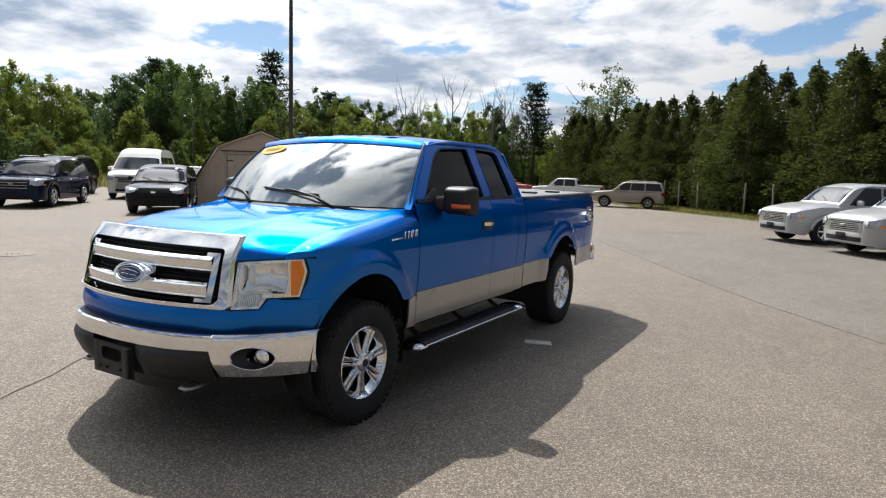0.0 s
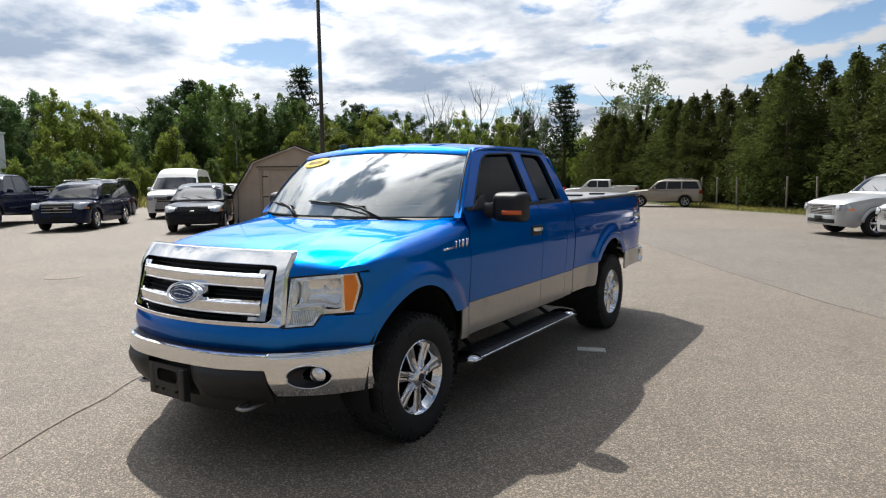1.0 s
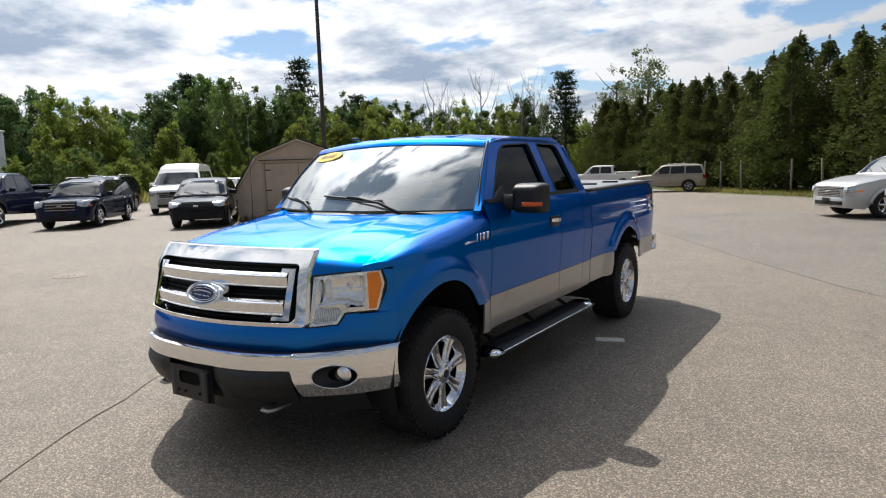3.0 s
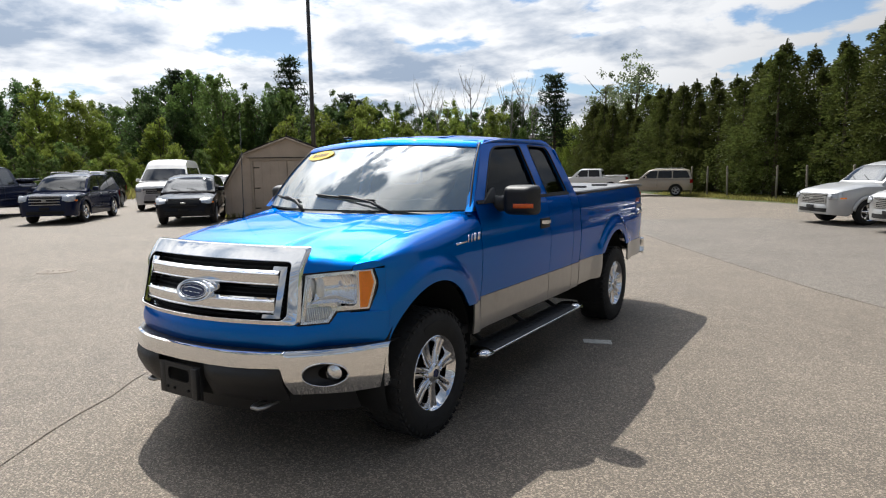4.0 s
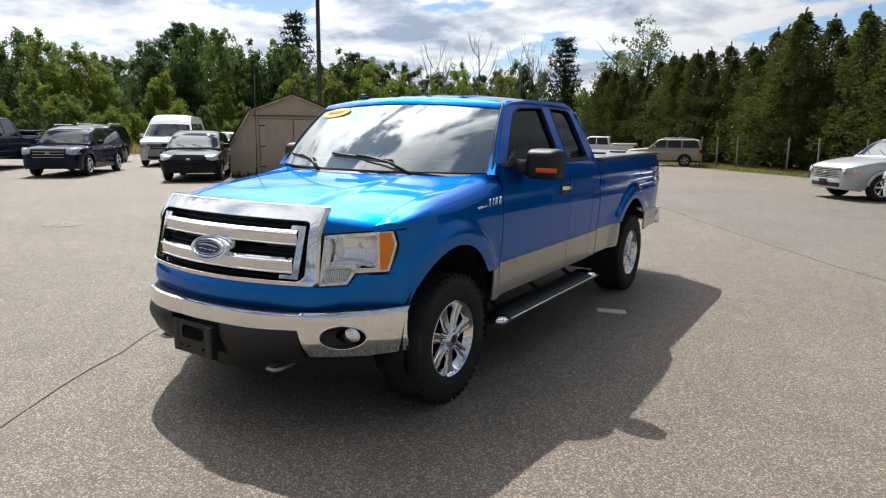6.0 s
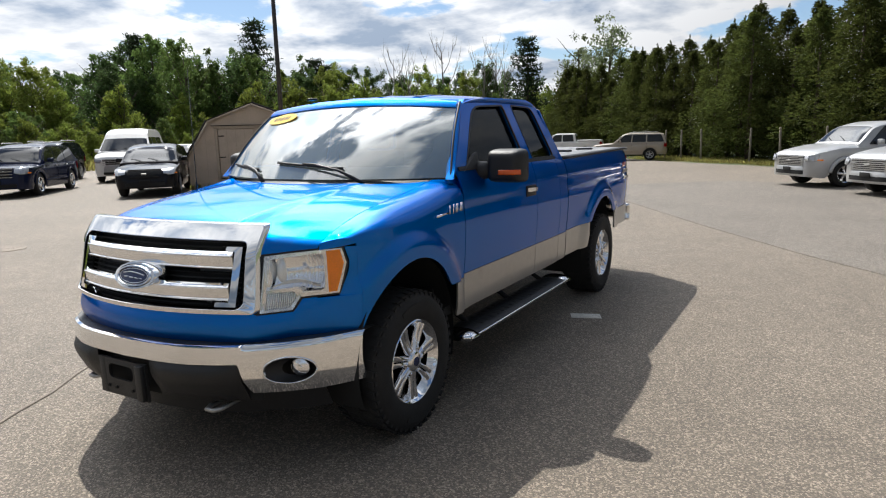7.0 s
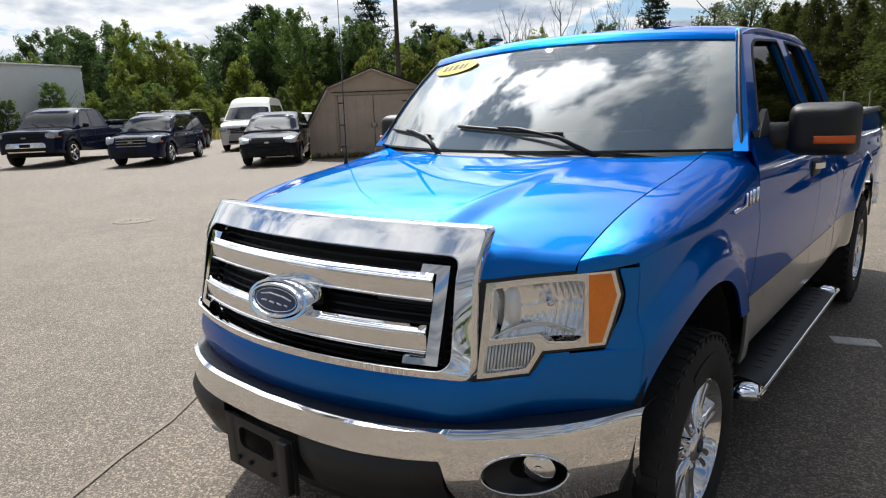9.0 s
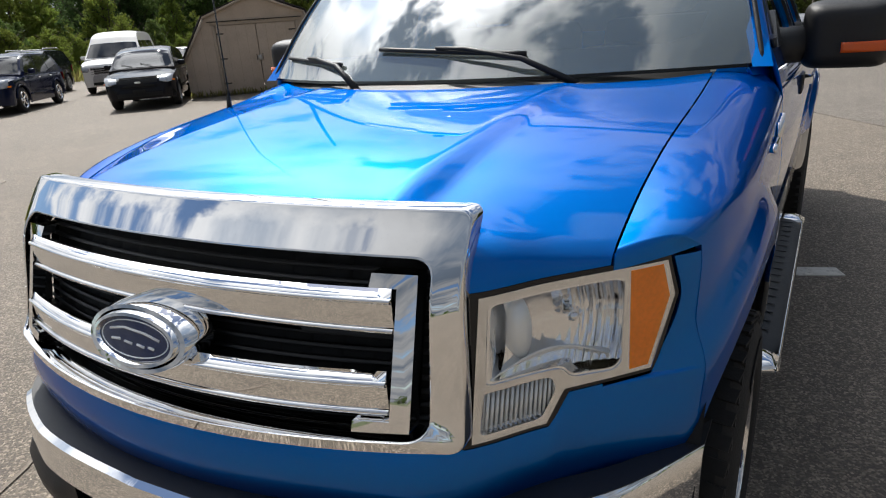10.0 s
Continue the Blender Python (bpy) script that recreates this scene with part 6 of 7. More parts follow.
vehicle("second_suv", "dark green-grey sport utility vehicle behind the row", "suv", (-25.2, 11.0), (0.70, -0.71), P_BLACK, 4.8, 1.88, 1.78, 2.8, 0.9, 0.37, 1.10,
        [(0, 0.88), (0.12, 1.0), (0.5, 1.08), (1.25, 1.12), (1.6, 1.12), (4.5, 1.12), (4.75, 1.05), (4.8, 0.95)],
        [(1.22, 1.1), (1.85, 1.66), (2.3, 1.76), (4.0, 1.74), (4.5, 1.68), (4.76, 1.12)], [(1.5, 1.95), (2.5, 2.58), (3.5, 3.5), (4.5, 4.35)], rails=True)
vehicle("conversion_van", "white high-roof conversion van with a dark grille", "van", (-22.1, 13.1), (0.72, -0.69), P_WHITE, 5.5, 2.2, 2.5, 3.25, 0.85, 0.36, 1.22,
        [(0, 0.92), (0.1, 1.08), (0.5, 1.18), (0.95, 1.26), (1.3, 1.28), (5.2, 1.28), (5.45, 1.22), (5.5, 1.1)],
        [(0.90, 1.26), (1.62, 1.84), (1.95, 2.10), (2.6, 2.24), (4.7, 2.24), (5.3, 2.14), (5.46, 1.26)], [(1.22, 1.68), (2.3, 2.34), (3.5, 3.5), (5.0, 4.9)], bars=4, lamp=(0.82, 0.98), lamp_w=0.26, bar_mat=STEEL, bumper_mat=STEEL, win_top=1.86)
HHR = dict(L=4.47, W=1.76, H=1.62, wb=2.63, fo=0.92, r=0.335, belt=1.02,
           hood=[(0, 0.74), (0.06, 0.88), (0.4, 0.98), (1.2, 1.09), (1.5, 1.08), (4.1, 1.06), (4.4, 0.98), (4.47, 0.88)],
           glass=[(1.26, 1.08), (1.78, 1.52), (2.3, 1.62), (3.6, 1.60), (4.25, 1.50), (4.44, 1.02)],
           pillars=[(1.5, 1.98), (2.48, 2.52), (3.35, 3.38), (4.2, 4.05)], bars=6, lamp=(0.66, 0.82), lamp_w=0.24, rim=RIM, bar_mat=STEEL, flare=0.05)
for x, y in ((2.2, 16.3), (3.8, 13.95)):
    vehicle("retro_wagon", "silver retro-styled compact wagon with a slatted grille", "car", (x, y), (-0.80, -0.60), P_SILVER, group="silver wagons in a row", **HHR)
vehicle("old_suv", "tan boxy sport utility vehicle parked by the grass", "suv", (-7.7, 31.1), (-0.97, -0.22), P_TAN, 4.5, 1.78, 1.72, 2.69, 0.82, 0.36, 1.10,
        [(0, 0.84), (0.1, 0.98), (0.5, 1.04), (1.35, 1.10), (1.6, 1.10), (4.3, 1.10), (4.48, 1.04), (4.5, 0.95)],
        [(1.30, 1.1), (1.88, 1.60), (2.2, 1.68), (4.0, 1.67), (4.3, 1.62), (4.46, 1.1)], [(1.48, 1.95), (2.4, 2.45), (3.3, 3.3), (4.38, 4.2)], low=0.36, lower_mat=P_TAN, rails=True, size=0.83)
vehicle("far_pickup", "white crew-cab pickup truck far across the lot", "pickup truck", (-13.2, 35.5), (-0.97, -0.2), P_WHITE, 5.6, 1.95, 1.82, 3.4, 0.95, 0.38, 1.16,
        [(0, 0.95), (0.1, 1.08), (0.5, 1.12), (1.35, 1.18), (1.7, 1.18), (3.6, 1.18), (3.75, 1.24), (5.5, 1.24), (5.6, 1.2)],
        [(1.32, 1.18), (1.90, 1.70), (2.2, 1.80), (3.4, 1.79), (3.56, 1.74), (3.68, 1.18)], [(1.62, 2.02), (2.62, 2.62), (3.54, 3.46)], low=0.40, bed=(3.75, 5.55, 1.26), size=0.81)
vehicle("red_car", "red low car mostly hidden at the far side of the lot", "car", (-19.0, 37.4), (-0.97, -0.2), P_RED, 4.5, 1.75, 1.4, 2.65, 0.9, 0.32, 0.92,
        [(0, 0.62), (0.1, 0.74), (0.5, 0.84), (1.2, 0.93), (3.6, 0.95), (4.3, 0.93), (4.5, 0.8)],
        [(1.15, 0.93), (1.9, 1.36), (2.4, 1.41), (3.0, 1.36), (3.7, 0.95)], [(1.4, 1.95), (2.3, 2.35), (3.3, 3.0)])
for x, y in ((-28.4, 20.6), (-25.6, 23.5)):
    vehicle("distant_car", "silver car in the row behind the shed", "car", (x, y), (0.7, -0.71), P_SILVER if x < -26 else P_BLACK, 4.5, 1.78, 1.45, 2.65, 0.9, 0.32, 0.96,
            [(0, 0.65), (0.1, 0.78), (0.5, 0.88), (1.2, 0.97), (3.6, 0.98), (4.3, 0.96), (4.5, 0.82)],
            [(1.15, 0.97), (1.9, 1.41), (2.4, 1.46), (3.0, 1.42), (3.75, 0.98)], [(1.4, 1.95), (2.3, 2.35), (3.35, 3.0)], group="cars behind the shed")


# ---------------------------------------------------------------- shed, pole, fence, buildings
def shed():
    t = thing("storage_shed", "tan wooden storage shed with gambrel roof and double doors", "shed", pose(-15.1, 11.05, 0.0, 0, 0, 44.5))
    # its own space: front along +x from 0 to 4.3, depth along +y
    Wd, Dp = 4.25, 3.6
    face = [(0, 0.06), (Wd, 0.06), (Wd, 1.12), (Wd - 0.70, 2.22), (Wd / 2, 2.76), (0.70, 2.22), (0, 1.12)]
    door_ring = [(0.98, 0.10), (3.27, 0.10), (3.27, 1.98), (0.98, 1.98)]
    part("front_wall", prism(face, lambda a, b, d: (a, d, b), 0.06, (door_ring,)), SHED_WALL, t)
    part("back_wall", prism(face, lambda a, b, d: (a, Dp - d, b), 0.06), SHED_WALL, t)
    part("skid", block(Wd / 2, 0.12, 0.04, Wd, 0.1, 0.08), POST_WOOD, t)
    for x in (0.03, Wd - 0.03):
        part("side_wall", block(x, Dp / 2, 0.60, 0.06, Dp - 0.12, 1.08), SHED_WALL, t)
    for k in range(11):
        x = 0.2 + k * 0.385
        if 0.95 < x < 3.3:
            continue
        top = 1.12 + x / 0.70 * 1.10 if x < 0.70 else (2.1 if x < Wd - 0.7 else 1.12 + (Wd - x) / 0.70 * 1.10)
        part("siding_groove", block(x, -0.002, (top + 0.06) / 2, 0.012, 0.008, top - 0.12), SHED_TRIM, t)
    for s, x0 in ((0, 0.99), (1, 2.13)):
        d = part("door_leaf", block(x0 + 0.565, 0.015, 1.04, 1.12, 0.045, 1.86, 0.004), SHED_WALL, t, "closed tan door leaf")
        for gx in (0.28, 0.565, 0.85):
            part("door_groove", block(x0 + gx, -0.009, 1.04, 0.010, 0.006, 1.80), SHED_TRIM, d)
        for hz in (0.35, 1.05, 1.75):
            part("hinge", block(x0 + (0.10 if not s else 1.03), -0.013, hz, 0.20, 0.012, 0.035, 0.003), DARK, d)
        part("handle", tube([(x0 + (1.05 if not s else 0.08), -0.01, 0.95), (x0 + (1.05 if not s else 0.08), -0.05, 0.98), (x0 + (1.05 if not s else 0.08), -0.05, 1.10), (x0 + (1.05 if not s else 0.08), -0.01, 1.13)], 0.008, 6), DARK, d)
    for cx, cz, sx, sz in ((0.93, 1.04, 0.09, 1.96), (3.32, 1.04, 0.09, 1.96), (2.125, 2.03, 2.55, 0.10)):
        part("door_trim", block(cx, -0.012, cz, sx, 0.03, sz, 0.004), SHED_TRIM, t)
    part("drip_cap", block(2.125, -0.03, 2.09, 2.7, 0.06, 0.02, 0.004), DARK, t)
    part("latch", block(2.12, -0.03, 1.02, 0.10, 0.03, 0.14, 0.006), STEEL, t)
    roofs = [((-0.06, 1.04), (0.68, 2.24)), ((0.66, 2.24), (Wd / 2, 2.80)), ((Wd / 2, 2.80), (Wd - 0.66, 2.24)), ((Wd - 0.68, 2.24), (Wd + 0.06, 1.04))]
    for (xa, za), (xb, zb) in roofs:
        d = Vector((xb - xa, 0, zb - za))
        n = Vector((-d.z, 0, d.x)).normalized()
        n = n if n.z > 0 else -n

        def slab(u, v, o=0.0):
            return Vector((xa, lerp(-0.05, Dp + 0.05, v), za)) + d * u + n * (0.03 + o)
        p = part("roof", sheet(slab, [0, 1], [0, 1], 0.035), SHINGLE, t)
        rows = max(3, int(d.length / 0.16))
        for k in range(rows):
            part("shingle_course", sheet(lambda u, v: slab((k + u * 1.08) / rows, v, 0.012 - 0.008 * u if d.z > 0 else 0.004 + 0.008 * u), [0, 1], steps(0, 1, 10), 0.006), SHINGLE, p)
        part("rake_trim", sheet(lambda u, v: slab(u, 0, -0.03) + Vector((0, -0.012, 0)) - n * 0.07 * v, [0, 1], [0, 1], 0.02), SHED_TRIM, t)
    return t


shed()


def light_pole(x, y, h):
    t = thing("light_pole", "tall slim dark steel parking-lot light pole", "light pole", pose(x, y, 0))
    part("pole", tube([(0, 0, 0.0), (0, 0, h * 0.5), (0, 0, h)], [0.105, 0.09, 0.075], 12), GALV, t)
    part("base", lathe([(0.0, 0.28), (0.6, 0.28), (0.63, 0.26), (0.63, 0.0001)], 24, "z"), STEEL, t)
    part("base_collar", lathe([(0.63, 0.17), (0.70, 0.16), (0.71, 0.11)], 20, "z"), GALV, t)


light_pole(-17.4, 17.75, 11.5)

FENCE = [(-5.6, 33.9), (-4.3, 32.7), (-3.25, 31.5), (-2.1, 30.3), (0.2, 28.4), (1.45, 27.3), (3.1, 25.9), (5.0, 24.2), (7.0, 22.5), (9.0, 20.8)]
for i, (x, y) in enumerate(FENCE):
    t = thing("fence_post", "weathered grey wooden fence post in the grass", "fence post", pose(x, y, -0.03, 1.5 * math.sin(i * 2.1), 2.2 * math.sin(i * 1.3), 20 * i), "fence posts along the trees")
    part("shaft", tube([(0, 0, -0.15), (0.004, 0, 0.8), (0, 0.005, 1.52), (0, 0.005, 1.55)], [0.047, 0.045, 0.043, 0.034], 10), POST_WOOD, t)

wall = thing("white_building", "plain white metal-clad building at the lot's edge", "building", pose(-45.5, 12.6, -0.03, 0, 0, 17), kind="")
part("wall", block(-8.0, -0.05, 2.55, 16.0, 8.0, 5.1, 0.02), WHITE_METAL, wall)
part("roof", block(-8.0, -0.05, 5.16, 16.15, 8.15, 0.12, 0.02), WHITE_METAL, wall)
for k in range(40):
    part("wall_rib", block(-0.2 - k * 0.4, -4.065, 2.55, 0.05, 0.03, 5.0, 0.008), WHITE_METAL, wall)

house = thing("distant_house", "small brown house among the far trees", "house", pose(-27.5, 58.0, -0.03, 0, 0, 10))
part("wall", block(0, 0, 1.6, 8.0, 6.0, 3.2), HOUSE_WALL, house)
part("roof", prism([(-3.4, 3.2), (3.4, 3.2), (0, 5.0)], lambda a, b, d: (d - 4.4, a, b), 8.8), SHINGLE, house, smooth=False)
part("window", block(-1.5, -3.02, 1.9, 1.1, 0.06, 1.0), CAR_GLASS, house)
part("window", block(1.7, -3.02, 1.9, 1.1, 0.06, 1.0), CAR_GLASS, house)


# ---------------------------------------------------------------- plants
def cards(name, centres, sizes, dirs, mat, rnd, width=0.6, droop=0.0):
    """Many small folded leaves or sprays in one mesh; each is an island of its own."""
    n = len(centres)
    c = np.asarray(centres, float)
    d = np.asarray(dirs, float)
    d /= np.linalg.norm(d, axis=1, keepdims=True) + 1e-9
    q = rnd.normal(size=(n, 3))
    side = np.cross(d, q)
    side /= np.linalg.norm(side, axis=1, keepdims=True) + 1e-9
    up = np.cross(side, d)
    s = np.asarray(sizes)[:, None]
    a = c - d * s * 0.5
    b = c + side * s * width * 0.5 + up * s * 0.08
    e = c + d * s * 0.5 + np.array([0, 0, -1.0]) * s * droop
    f = c - side * s * width * 0.5 + up * s * 0.08
    verts = np.stack([a, b, e, f], 1).reshape(-1, 3)
    faces = np.arange(4 * n).reshape(-1, 4)
    me = bpy.data.meshes.new(name)
    me.from_pydata(verts.tolist(), [], faces.tolist())
    me.materials.append(mat)
    return me


def trunk_mesh(h, r, rnd, limbs=7, spread=1.6, start=0.3, bare=False):
    bm = tube([(0, 0, -0.1), (rnd.normal() * 0.05, rnd.normal() * 0.05, h * 0.35), (rnd.normal() * 0.15, rnd.normal() * 0.15, h * 0.7), (rnd.normal() * 0.2, rnd.normal() * 0.2, h * 0.95)], [r, r * 0.8, r * 0.45, r * 0.12], 8)
    for k in range(limbs):
        z = h * lerp(start, 0.88, k / limbs) + rnd.normal() * 0.1
        a = k * 2.4 + rnd.normal() * 0.3
        l = spread * (1.1 - 0.6 * k / limbs) * rnd.uniform(0.7, 1.1)
        p = [(0, 0, z), (math.cos(a) * l * 0.5, math.sin(a) * l * 0.5, z + l * (0.45 if not bare else 0.8)), (math.cos(a) * l * 0.9, math.sin(a) * l * 0.9, z + l * (0.95 if not bare else 2.0))]
        tube(p, [r * 0.32, r * 0.2, r * 0.05], 5, bm)
        if bare:
            for j in range(5):
                b = a + rnd.normal() * 0.9
                q = Vector(p[1]).lerp(Vector(p[2]), rnd.uniform(-0.4, 1))
                tube([q, q + Vector((math.cos(b) * 0.3, math.sin(b) * 0.3, 0.55)), q + Vector((math.cos(b) * 0.45, math.sin(b) * 0.45, 1.15))], [r * 0.12, r * 0.07, r * 0.02], 4, bm)
    return bm


def store(bm, mat, name):
    ob = to_object(name, bm, mat)
    me = ob.data
    bpy.data.objects.remove(ob)
    return me


def leafy(seed, h, spread, mat, clumps=150, leaves=80, size=0.19, low=0.12, sparse=1.0):
    """Trunk and crown meshes of a broad-leaved tree of height h: several upright leaders, each hung with clumps."""
    rnd = np.random.RandomState(seed)
    trunk = store(trunk_mesh(h * 0.9, 0.05 + h * 0.012, rnd, 9, spread * 0.9), BARK, "trunk")
    cs, ss, ds = [], [], []
    leaders = [(rnd.uniform(0, 2 * math.pi), spread * rnd.uniform(0.0, 0.55), h * rnd.uniform(0.74, 1.0)) for _ in range(6)]
    leaders[0] = (0.0, 0.0, h)
    for k in range(clumps):
        la, lr, lh = leaders[k % 6]
        t = rnd.uniform(0, 1) ** 0.9
        z = lerp(h * low, lh, t)
        shape = (0.45 + 0.55 * min(1, 3.2 * t)) * max(0.0, 1 - t ** 2.6) ** 0.75
        a = rnd.uniform(0, 2 * math.pi)
        r = spread * 0.62 * shape * math.sqrt(rnd.uniform(0.05, 1.0))
        cr = rnd.uniform(0.45, 1.0) * spread * 0.19 * sparse * (1.1 - 0.45 * t)
        m = int(leaves * rnd.uniform(0.6, 1.3))
        v = rnd.normal(size=(m, 3))
        v /= np.linalg.norm(v, axis=1, keepdims=True)
        rad = cr * rnd.uniform(0.2, 1.3, size=(m, 1)) ** 0.7
        c = np.array([lr * math.cos(la) * (0.4 + 0.6 * t) + r * math.cos(a), lr * math.sin(la) * (0.4 + 0.6 * t) + r * math.sin(a), z])
        cs.append(c + v * rad * np.array([1.0, 1.0, 1.05]))
        ss.append(rnd.uniform(0.5, 1.3, m) * size)
        ds.append(v * 0.5 + rnd.normal(size=(m, 3)) * 0.6 + np.array([0, 0, -0.1]))
    return trunk, cards("crown", np.concatenate(cs), np.concatenate(ss), np.concatenate(ds), mat, rnd, 0.75)


def cedar(seed, h, spread, mat=None):
    """A dense pointed evergreen down to the ground: rising boughs with drooping sprays."""
    rnd = np.random.RandomState(seed)
    trunk = store(tube([(0, 0, -0.1), (0, 0, h * 0.5), (0, 0, h * 0.97)], [0.14, 0.08, 0.015], 7), BARK, "trunk")
    cs, ss, ds = [], [], []
    boughs = 104
    for k in range(boughs):
        t = (k + rnd.uniform(0, 1)) / boughs
        z = h * lerp(0.02, 0.975, t ** 0.92)
        env = spread * (1 - t) ** 0.72 * (0.62 + 0.38 * min(1, 6 * t)) + 0.05
        env *= rnd.uniform(0.50, 1.20)
        a = k * 2.399 + rnd.normal() * 0.25
        # tufts along the bough, the outer ones fullest
        for w, amount in ((0.36, 26), (0.64, 50), (0.92, 84)):
            m = int(amount * (0.4 + 0.8 * env / spread))
            v = rnd.normal(size=(m, 3))
            size = 0.10 + 0.22 * env / spread
            c = np.array([math.cos(a) * env * w, math.sin(a) * env * w, z + env * w * 0.30 - 0.28 * env * w ** 2])
            v *= np.minimum(1.0, 1.5 / np.linalg.norm(v, axis=1, keepdims=True))
            cs.append(c + v * np.array([size, size, size * 0.85]))
            ss.append(rnd.uniform(0.09, 0.20, m))
            ds.append(np.array([math.cos(a), math.sin(a), 0.25]) + v * 0.55)
    # a top leader
    m = 150
    w = rnd.uniform(0, 1, m) ** 1.4
    cs.append(np.stack([rnd.normal(size=m) * 0.24 * (1 - w), rnd.normal(size=m) * 0.24 * (1 - w), h * (0.86 + 0.165 * w)], 1))
    ss.append(rnd.uniform(0.09, 0.17, m))
    ds.append(np.stack([rnd.normal(size=m) * 0.5, rnd.normal(size=m) * 0.5, np.ones(m)], 1))
    return trunk, cards("crown", np.concatenate(cs), np.concatenate(ss), np.concatenate(ds), mat or CEDAR, rnd, 0.42, 0.2)


def pine(seed, h, spread):
    """A tall open pine: whorls of level boughs with needle tufts."""
    rnd = np.random.RandomState(seed)
    bm = tube([(0, 0, -0.1), (0.05, 0, h * 0.5), (0, 0.05, h)], [0.18, 0.11, 0.02], 8)
    cs, ss, ds = [], [], []
    for k in range(15):
        z = h * lerp(0.35, 0.97, k / 14)
        for j in range(4):
            a = k * 1.1 + j * 1.57 + rnd.normal() * 0.3
            l = spread * (1.05 - 0.72 * k / 14) * rnd.uniform(0.5, 1.1)
            p0, p1 = Vector((0, 0, z)), Vector((math.cos(a) * l, math.sin(a) * l, z + l * 0.18))
            tube([p0, p0.lerp(p1, 0.6), p1], [0.04, 0.025, 0.01], 4, bm)
            for q in range(4):
                c = p0.lerp(p1, lerp(0.45, 1.0, q / 3))
                m = 15
                v = rnd.normal(size=(m, 3))
                cs.append(np.array(c) + v * np.array([0.24, 0.24, 0.11]))
                ss.append(rnd.uniform(0.2, 0.4, m))
                ds.append(v + np.array([0, 0, 0.3]))
    return store(bm, BARK, "trunk"), cards("crown", np.concatenate(cs), np.concatenate(ss), np.concatenate(ds), PINE, rnd, 0.35)


def plant(name, label, category, meshes, x, y, turn, scale, group, zs=1.0):
    t = thing(name, label, category, pose(x, y, -0.04, 0, 0, turn), group)
    t.scale = (scale, scale, scale * zs)
    for n, me in zip(("trunk", "crown"), meshes):
        if me:
            new(n, me).parent = t
    return t


rr = random.Random(5)
# the evergreen row behind the fence
CEDARS = [cedar(s, 7.2, 2.5) for s in (11, 12, 13, 14)]
row = [Vector((-15.0, 46.3)).lerp(Vector((15.5, 16.6)), k / 26) for k in range(27)]
for k, p in enumerate(row):
    base = lerp(6.0, 7.1, smooth01(2, 18, k)) * rr.uniform(0.84, 1.10)
    q = p + Vector((rr.uniform(-0.4, 0.4), rr.uniform(-0.4, 0.4)))
    plant("evergreen_tree", "dense dark green cedar in a windbreak row", "tree", CEDARS[k % 4], q.x, q.y, rr.uniform(0, 360), base / 7.2 * 0.98, "evergreen row", rr.uniform(0.95, 1.05))
for k in range(24):
    p = Vector((-15.5, 48.6)).lerp(Vector((16.5, 18.9)), (k + 0.5) / 24)
    base = lerp(6.0, 7.2, smooth01(3, 16, k)) * rr.uniform(0.85, 1.14)
    plant("evergreen_tree", "dense dark green cedar in a windbreak row", "tree", CEDARS[(k + 1) % 4], p.x, p.y, rr.uniform(0, 360), base / 7.2 * 1.02, "evergreen row")

# the woods: rows along the far edge of the lot, seen over the cars
OAKS = [leafy(s, 10.0, 3.7, m) for s, m in ((21, LEAF_DARK), (22, LEAF_MID), (23, LEAF_MID), (24, LEAF_LIGHT), (25, LEAF_DARK))]
SMALL = [leafy(s, 5.0, 2.6, m, 80, 80, 0.15, 0.04) for s, m in ((31, LEAF_LIGHT), (32, LEAF_MID), (33, LEAF_LIGHT))]


def spot(bearing, dist):
    """A place by its bearing (degrees to the left of north) and distance from the lot's middle."""
    a = radians(bearing)
    return 3.0 - math.sin(a) * dist, -3.0 + math.cos(a) * dist


def crest(b):
    """Height of the woods along the bearing."""
    return table([(12, 5.0), (20, 5.6), (24, 6.4), (30, 7.2), (36, 7.6), (42, 7.9), (46, 8.2), (50, 9.3), (54, 10.6), (57, 9.4), (62, 8.4), (68, 8.4), (74, 8.0), (84, 7.2), (100, 7.2)])(b)


for k in range(72):
    b = lerp(13, 100, k / 71) + rr.uniform(-0.6, 0.6)
    d = rr.uniform(58, 66)
    x, y = spot(b, d)
    h = crest(b) * rr.uniform(0.74, 1.12)
    plant("woodland_tree", "leafy green broadleaf tree at the wood's edge", "tree", OAKS[rr.choice((0, 1, 2, 2, 3, 3, 3, 4))], x, y, rr.uniform(0, 360), h / 10 * (d / 62), "woodland edge", rr.uniform(0.92, 1.1))
for k in range(40):
    b = lerp(14, 102, k / 39) + rr.uniform(-0.8, 0.8)
    d = rr.uniform(68, 78)
    x, y = spot(b, d)
    plant("woodland_tree", "leafy green broadleaf tree deeper in the wood", "tree", OAKS[rr.choice((0, 0, 1, 4, 4, 2))], x, y, rr.uniform(0, 360), crest(b) / 10 * d / 62 * rr.uniform(0.85, 1.04), "woodland behind", rr.uniform(0.95, 1.12))
for k in range(96):
    b = lerp(26, 100, k / 95) + rr.uniform(-0.7, 0.7)
    d = rr.uniform(47, 54) if b > 44 else rr.uniform(52, 56)
    x, y = spot(b, d)
    plant("roadside_bush", "low yellow-green bush in rough growth", "bush", SMALL[rr.choice((0, 1, 2, 0))], x, y, rr.uniform(0, 360), rr.uniform(0.45, 0.85), "bushes before the wood", rr.uniform(0.8, 1.1))
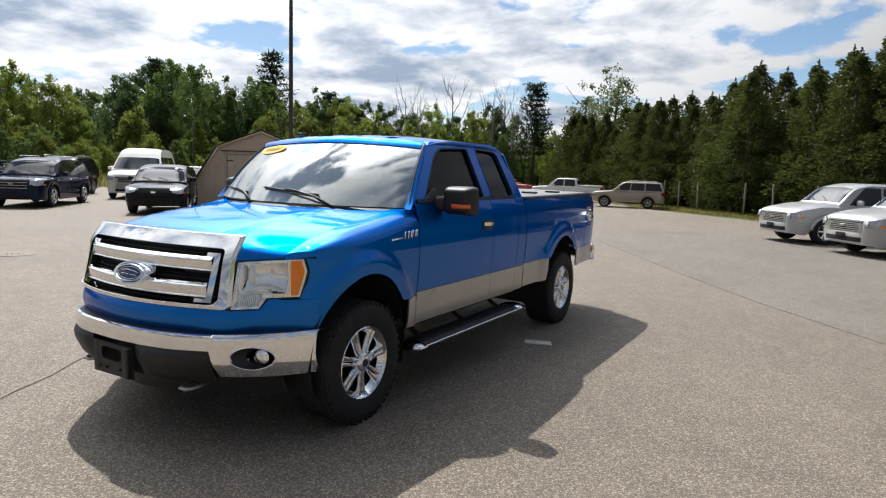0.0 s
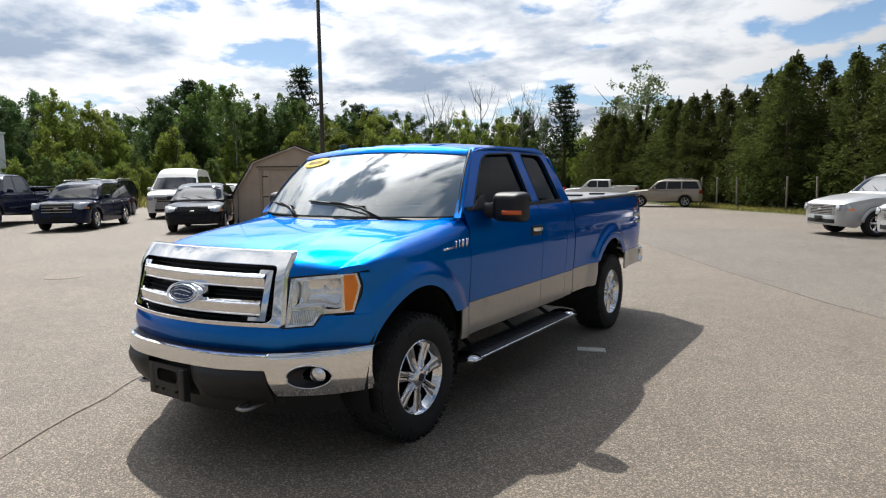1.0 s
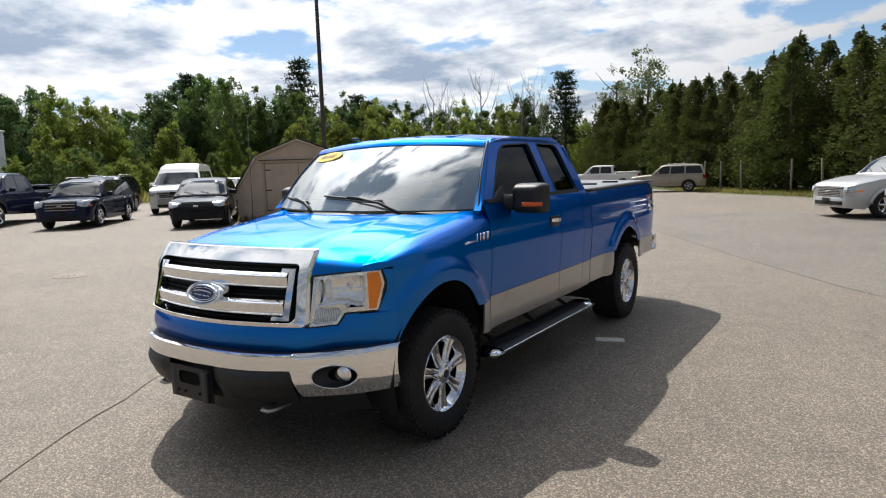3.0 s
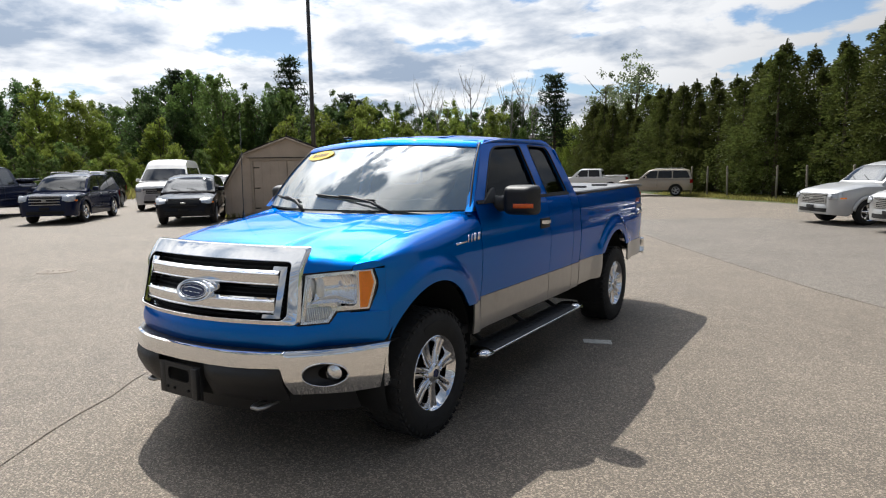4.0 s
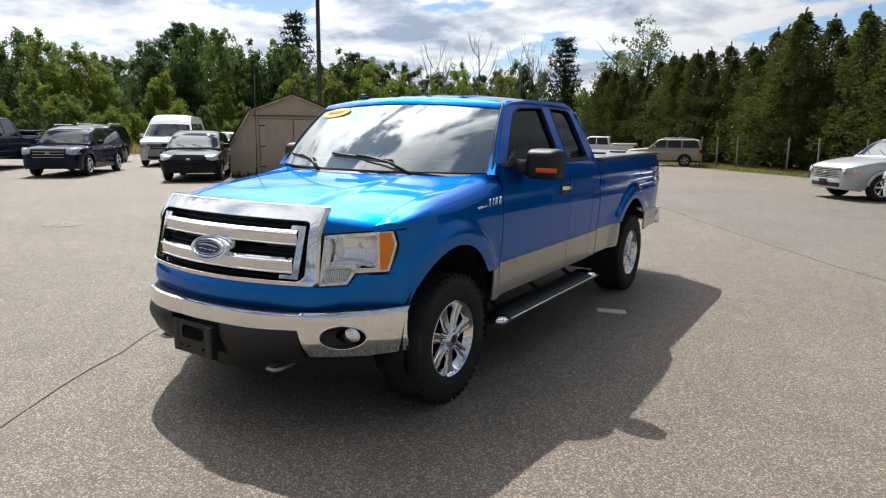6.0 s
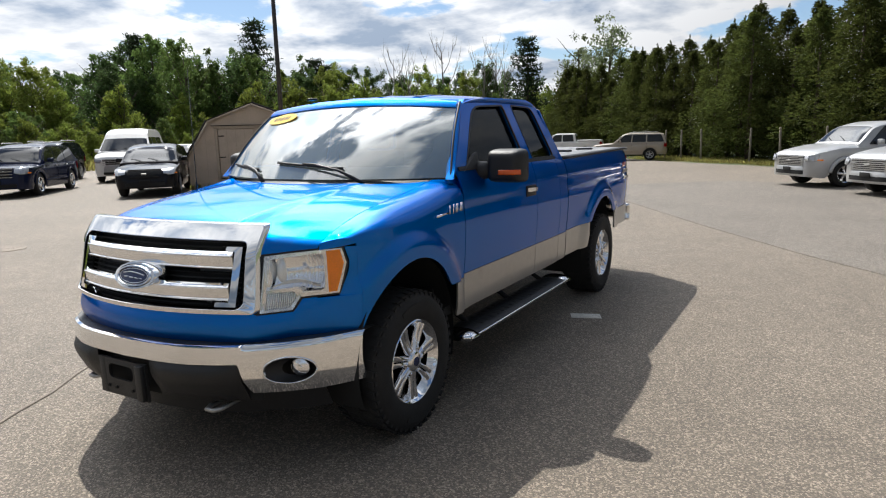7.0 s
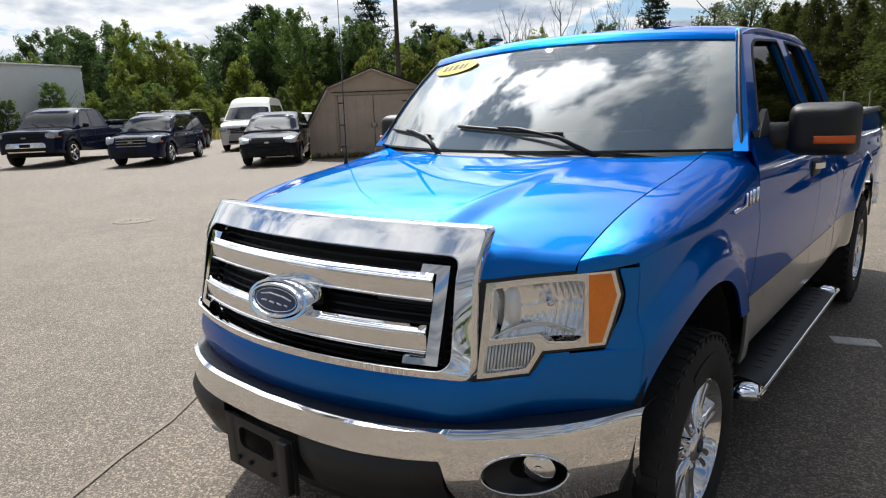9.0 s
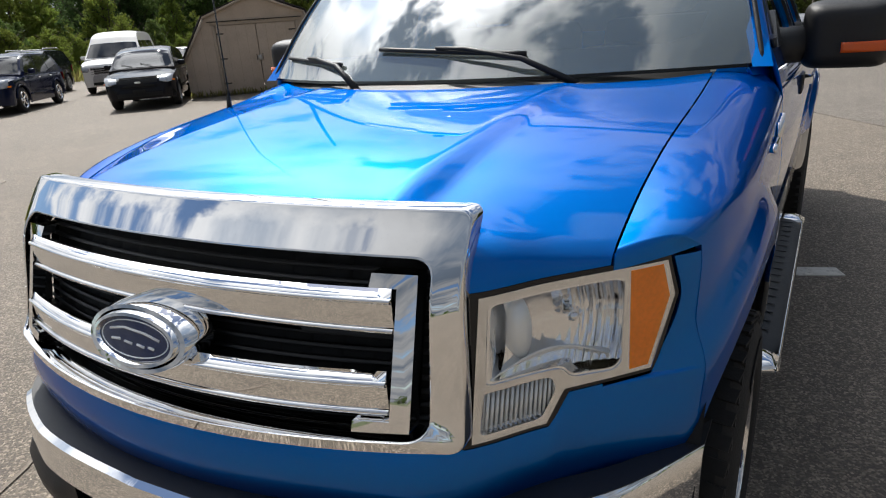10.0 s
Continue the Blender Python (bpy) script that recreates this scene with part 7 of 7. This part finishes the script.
for k in range(44):
    b = lerp(14, 100, k / 43) + rr.uniform(-0.7, 0.7)
    x, y = spot(b, rr.uniform(62, 72))
    plant("undergrowth_bush", "dark green undergrowth between the wood's trunks", "bush", SMALL[1], x, y, rr.uniform(0, 360), rr.uniform(0.8, 1.1), "undergrowth", rr.uniform(0.8, 1.1))
# brighter small trees before the wood, a pale tall tree, pines and bare trees
for b, d, s in ((46.5, 54, 1.22), (40.5, 55, 1.2), (37.5, 56, 1.3), (34.5, 55, 1.1), (43.5, 56, 1.25), (32.0, 57, 1.2), (30.0, 57, 1.1), (57, 56, 1.2), (52.5, 55, 1.0), (66, 56, 1.1)):
    x, y = spot(b, d)
    plant("young_tree", "bright yellow-green young tree at the wood's edge", "tree", SMALL[0 if s > 1.15 else 2], x, y, b * 37, s, "young trees", 1.05)
PALE = leafy(41, 10.0, 3.9, LEAF_PALE, 80, 44, 0.20, 0.3, 1.05)
for b, d, s in ((16.3, 54, 1.10), (18.6, 56, 0.98)):
    x, y = spot(b, d)
    plant("pale_tree", "tall pale green tree with an open crown", "tree", PALE, x, y, b * 50, s, "pale trees")
PINES = [pine(51, 12.0, 2.4), pine(52, 10.0, 2.0)]
for b, d, s, k in ((46.4, 66, 1.08, 0), (41.6, 70, 0.98, 1), (40.6, 70, 0.92, 1), (23.1, 58, 0.98, 1), (55.5, 66, 0.95, 0)):
    x, y = spot(b, d)
    plant("pine_tree", "tall dark open pine above the wood", "tree", PINES[k], x, y, b * 31, s, "pines")
BARE = [(store(trunk_mesh(8.0, 0.11, np.random.RandomState(s), 9, 1.9, 0.3, True), DEAD_WOOD, "trunk"), None) for s in (61, 62)]
for k, (b, d, s) in enumerate(((34.6, 60, 1.12), (33.4, 60, 1.05), (30.4, 60, 1.2), (27.0, 60, 1.12), (25.8, 61, 1.15), (24.9, 61, 1.05))):
    x, y = spot(b, d)
    plant("bare_tree", "leafless grey tree standing among green ones", "tree", BARE[k % 2], x, y, b * 77, s, "bare trees")
FAR = leafy(71, 10.0, 4.6, LEAF_MID, 50, 40, 0.6)
# woods all round the far side of the lot, behind the camera too
for k in range(96):
    b = lerp(106, 350, k / 95) + rr.uniform(-1, 1)
    x, y = spot(b, rr.uniform(125, 150))
    plant("far_tree", "broadleaf tree far beyond the lot", "tree", FAR, x, y, rr.uniform(0, 360), rr.uniform(0.4, 0.7), "far trees")


# grass by the fence and round the shed
def grass(name, label, n, place, height, seed):
    rnd = np.random.RandomState(seed)
    c = np.array([place(rnd) for _ in range(n)])
    h = rnd.uniform(0.5, 1.2, n) * height
    me = cards(name, c + np.stack([np.zeros(n), np.zeros(n), h * 0.4], 1), h, np.stack([rnd.normal(size=n) * 0.35, rnd.normal(size=n) * 0.35, np.ones(n)], 1), GRASS, rnd, 0.16)
    return tagged(new(name, me), label, "grass", kind="stuff")


def by_fence(rnd):
    t, w = rnd.uniform(0, 1), rnd.uniform(0, 1) ** 1.5
    return (lerp(-6.5, 11.0, t) + w * 2.2, lerp(33.2, 17.5, t) + w * 2.2 + 0.25 * math.sin(t * 40), -0.04)


grass("grass_strip", "dry yellow-green grass strip along the fence", 9000, by_fence, 0.20, 3)


def by_shed(rnd):
    t = rnd.uniform(0, 1)
    a = radians(44.5)
    return (-15.1 + math.cos(a) * 4.3 * t + rnd.normal() * 0.05, 11.05 + math.sin(a) * 4.3 * t - 0.06 + rnd.normal() * 0.05, 0.0)


grass("weeds", "green weeds along the shed's foot", 260, by_shed, 0.24, 4)


def before_wood(rnd):
    x, y = spot(rnd.uniform(20, 100), rnd.uniform(44, 52))
    return (x, y, -0.05)


grass("tall_grass", "tall rough grass before the bushes", 9000, before_wood, 0.8, 6)
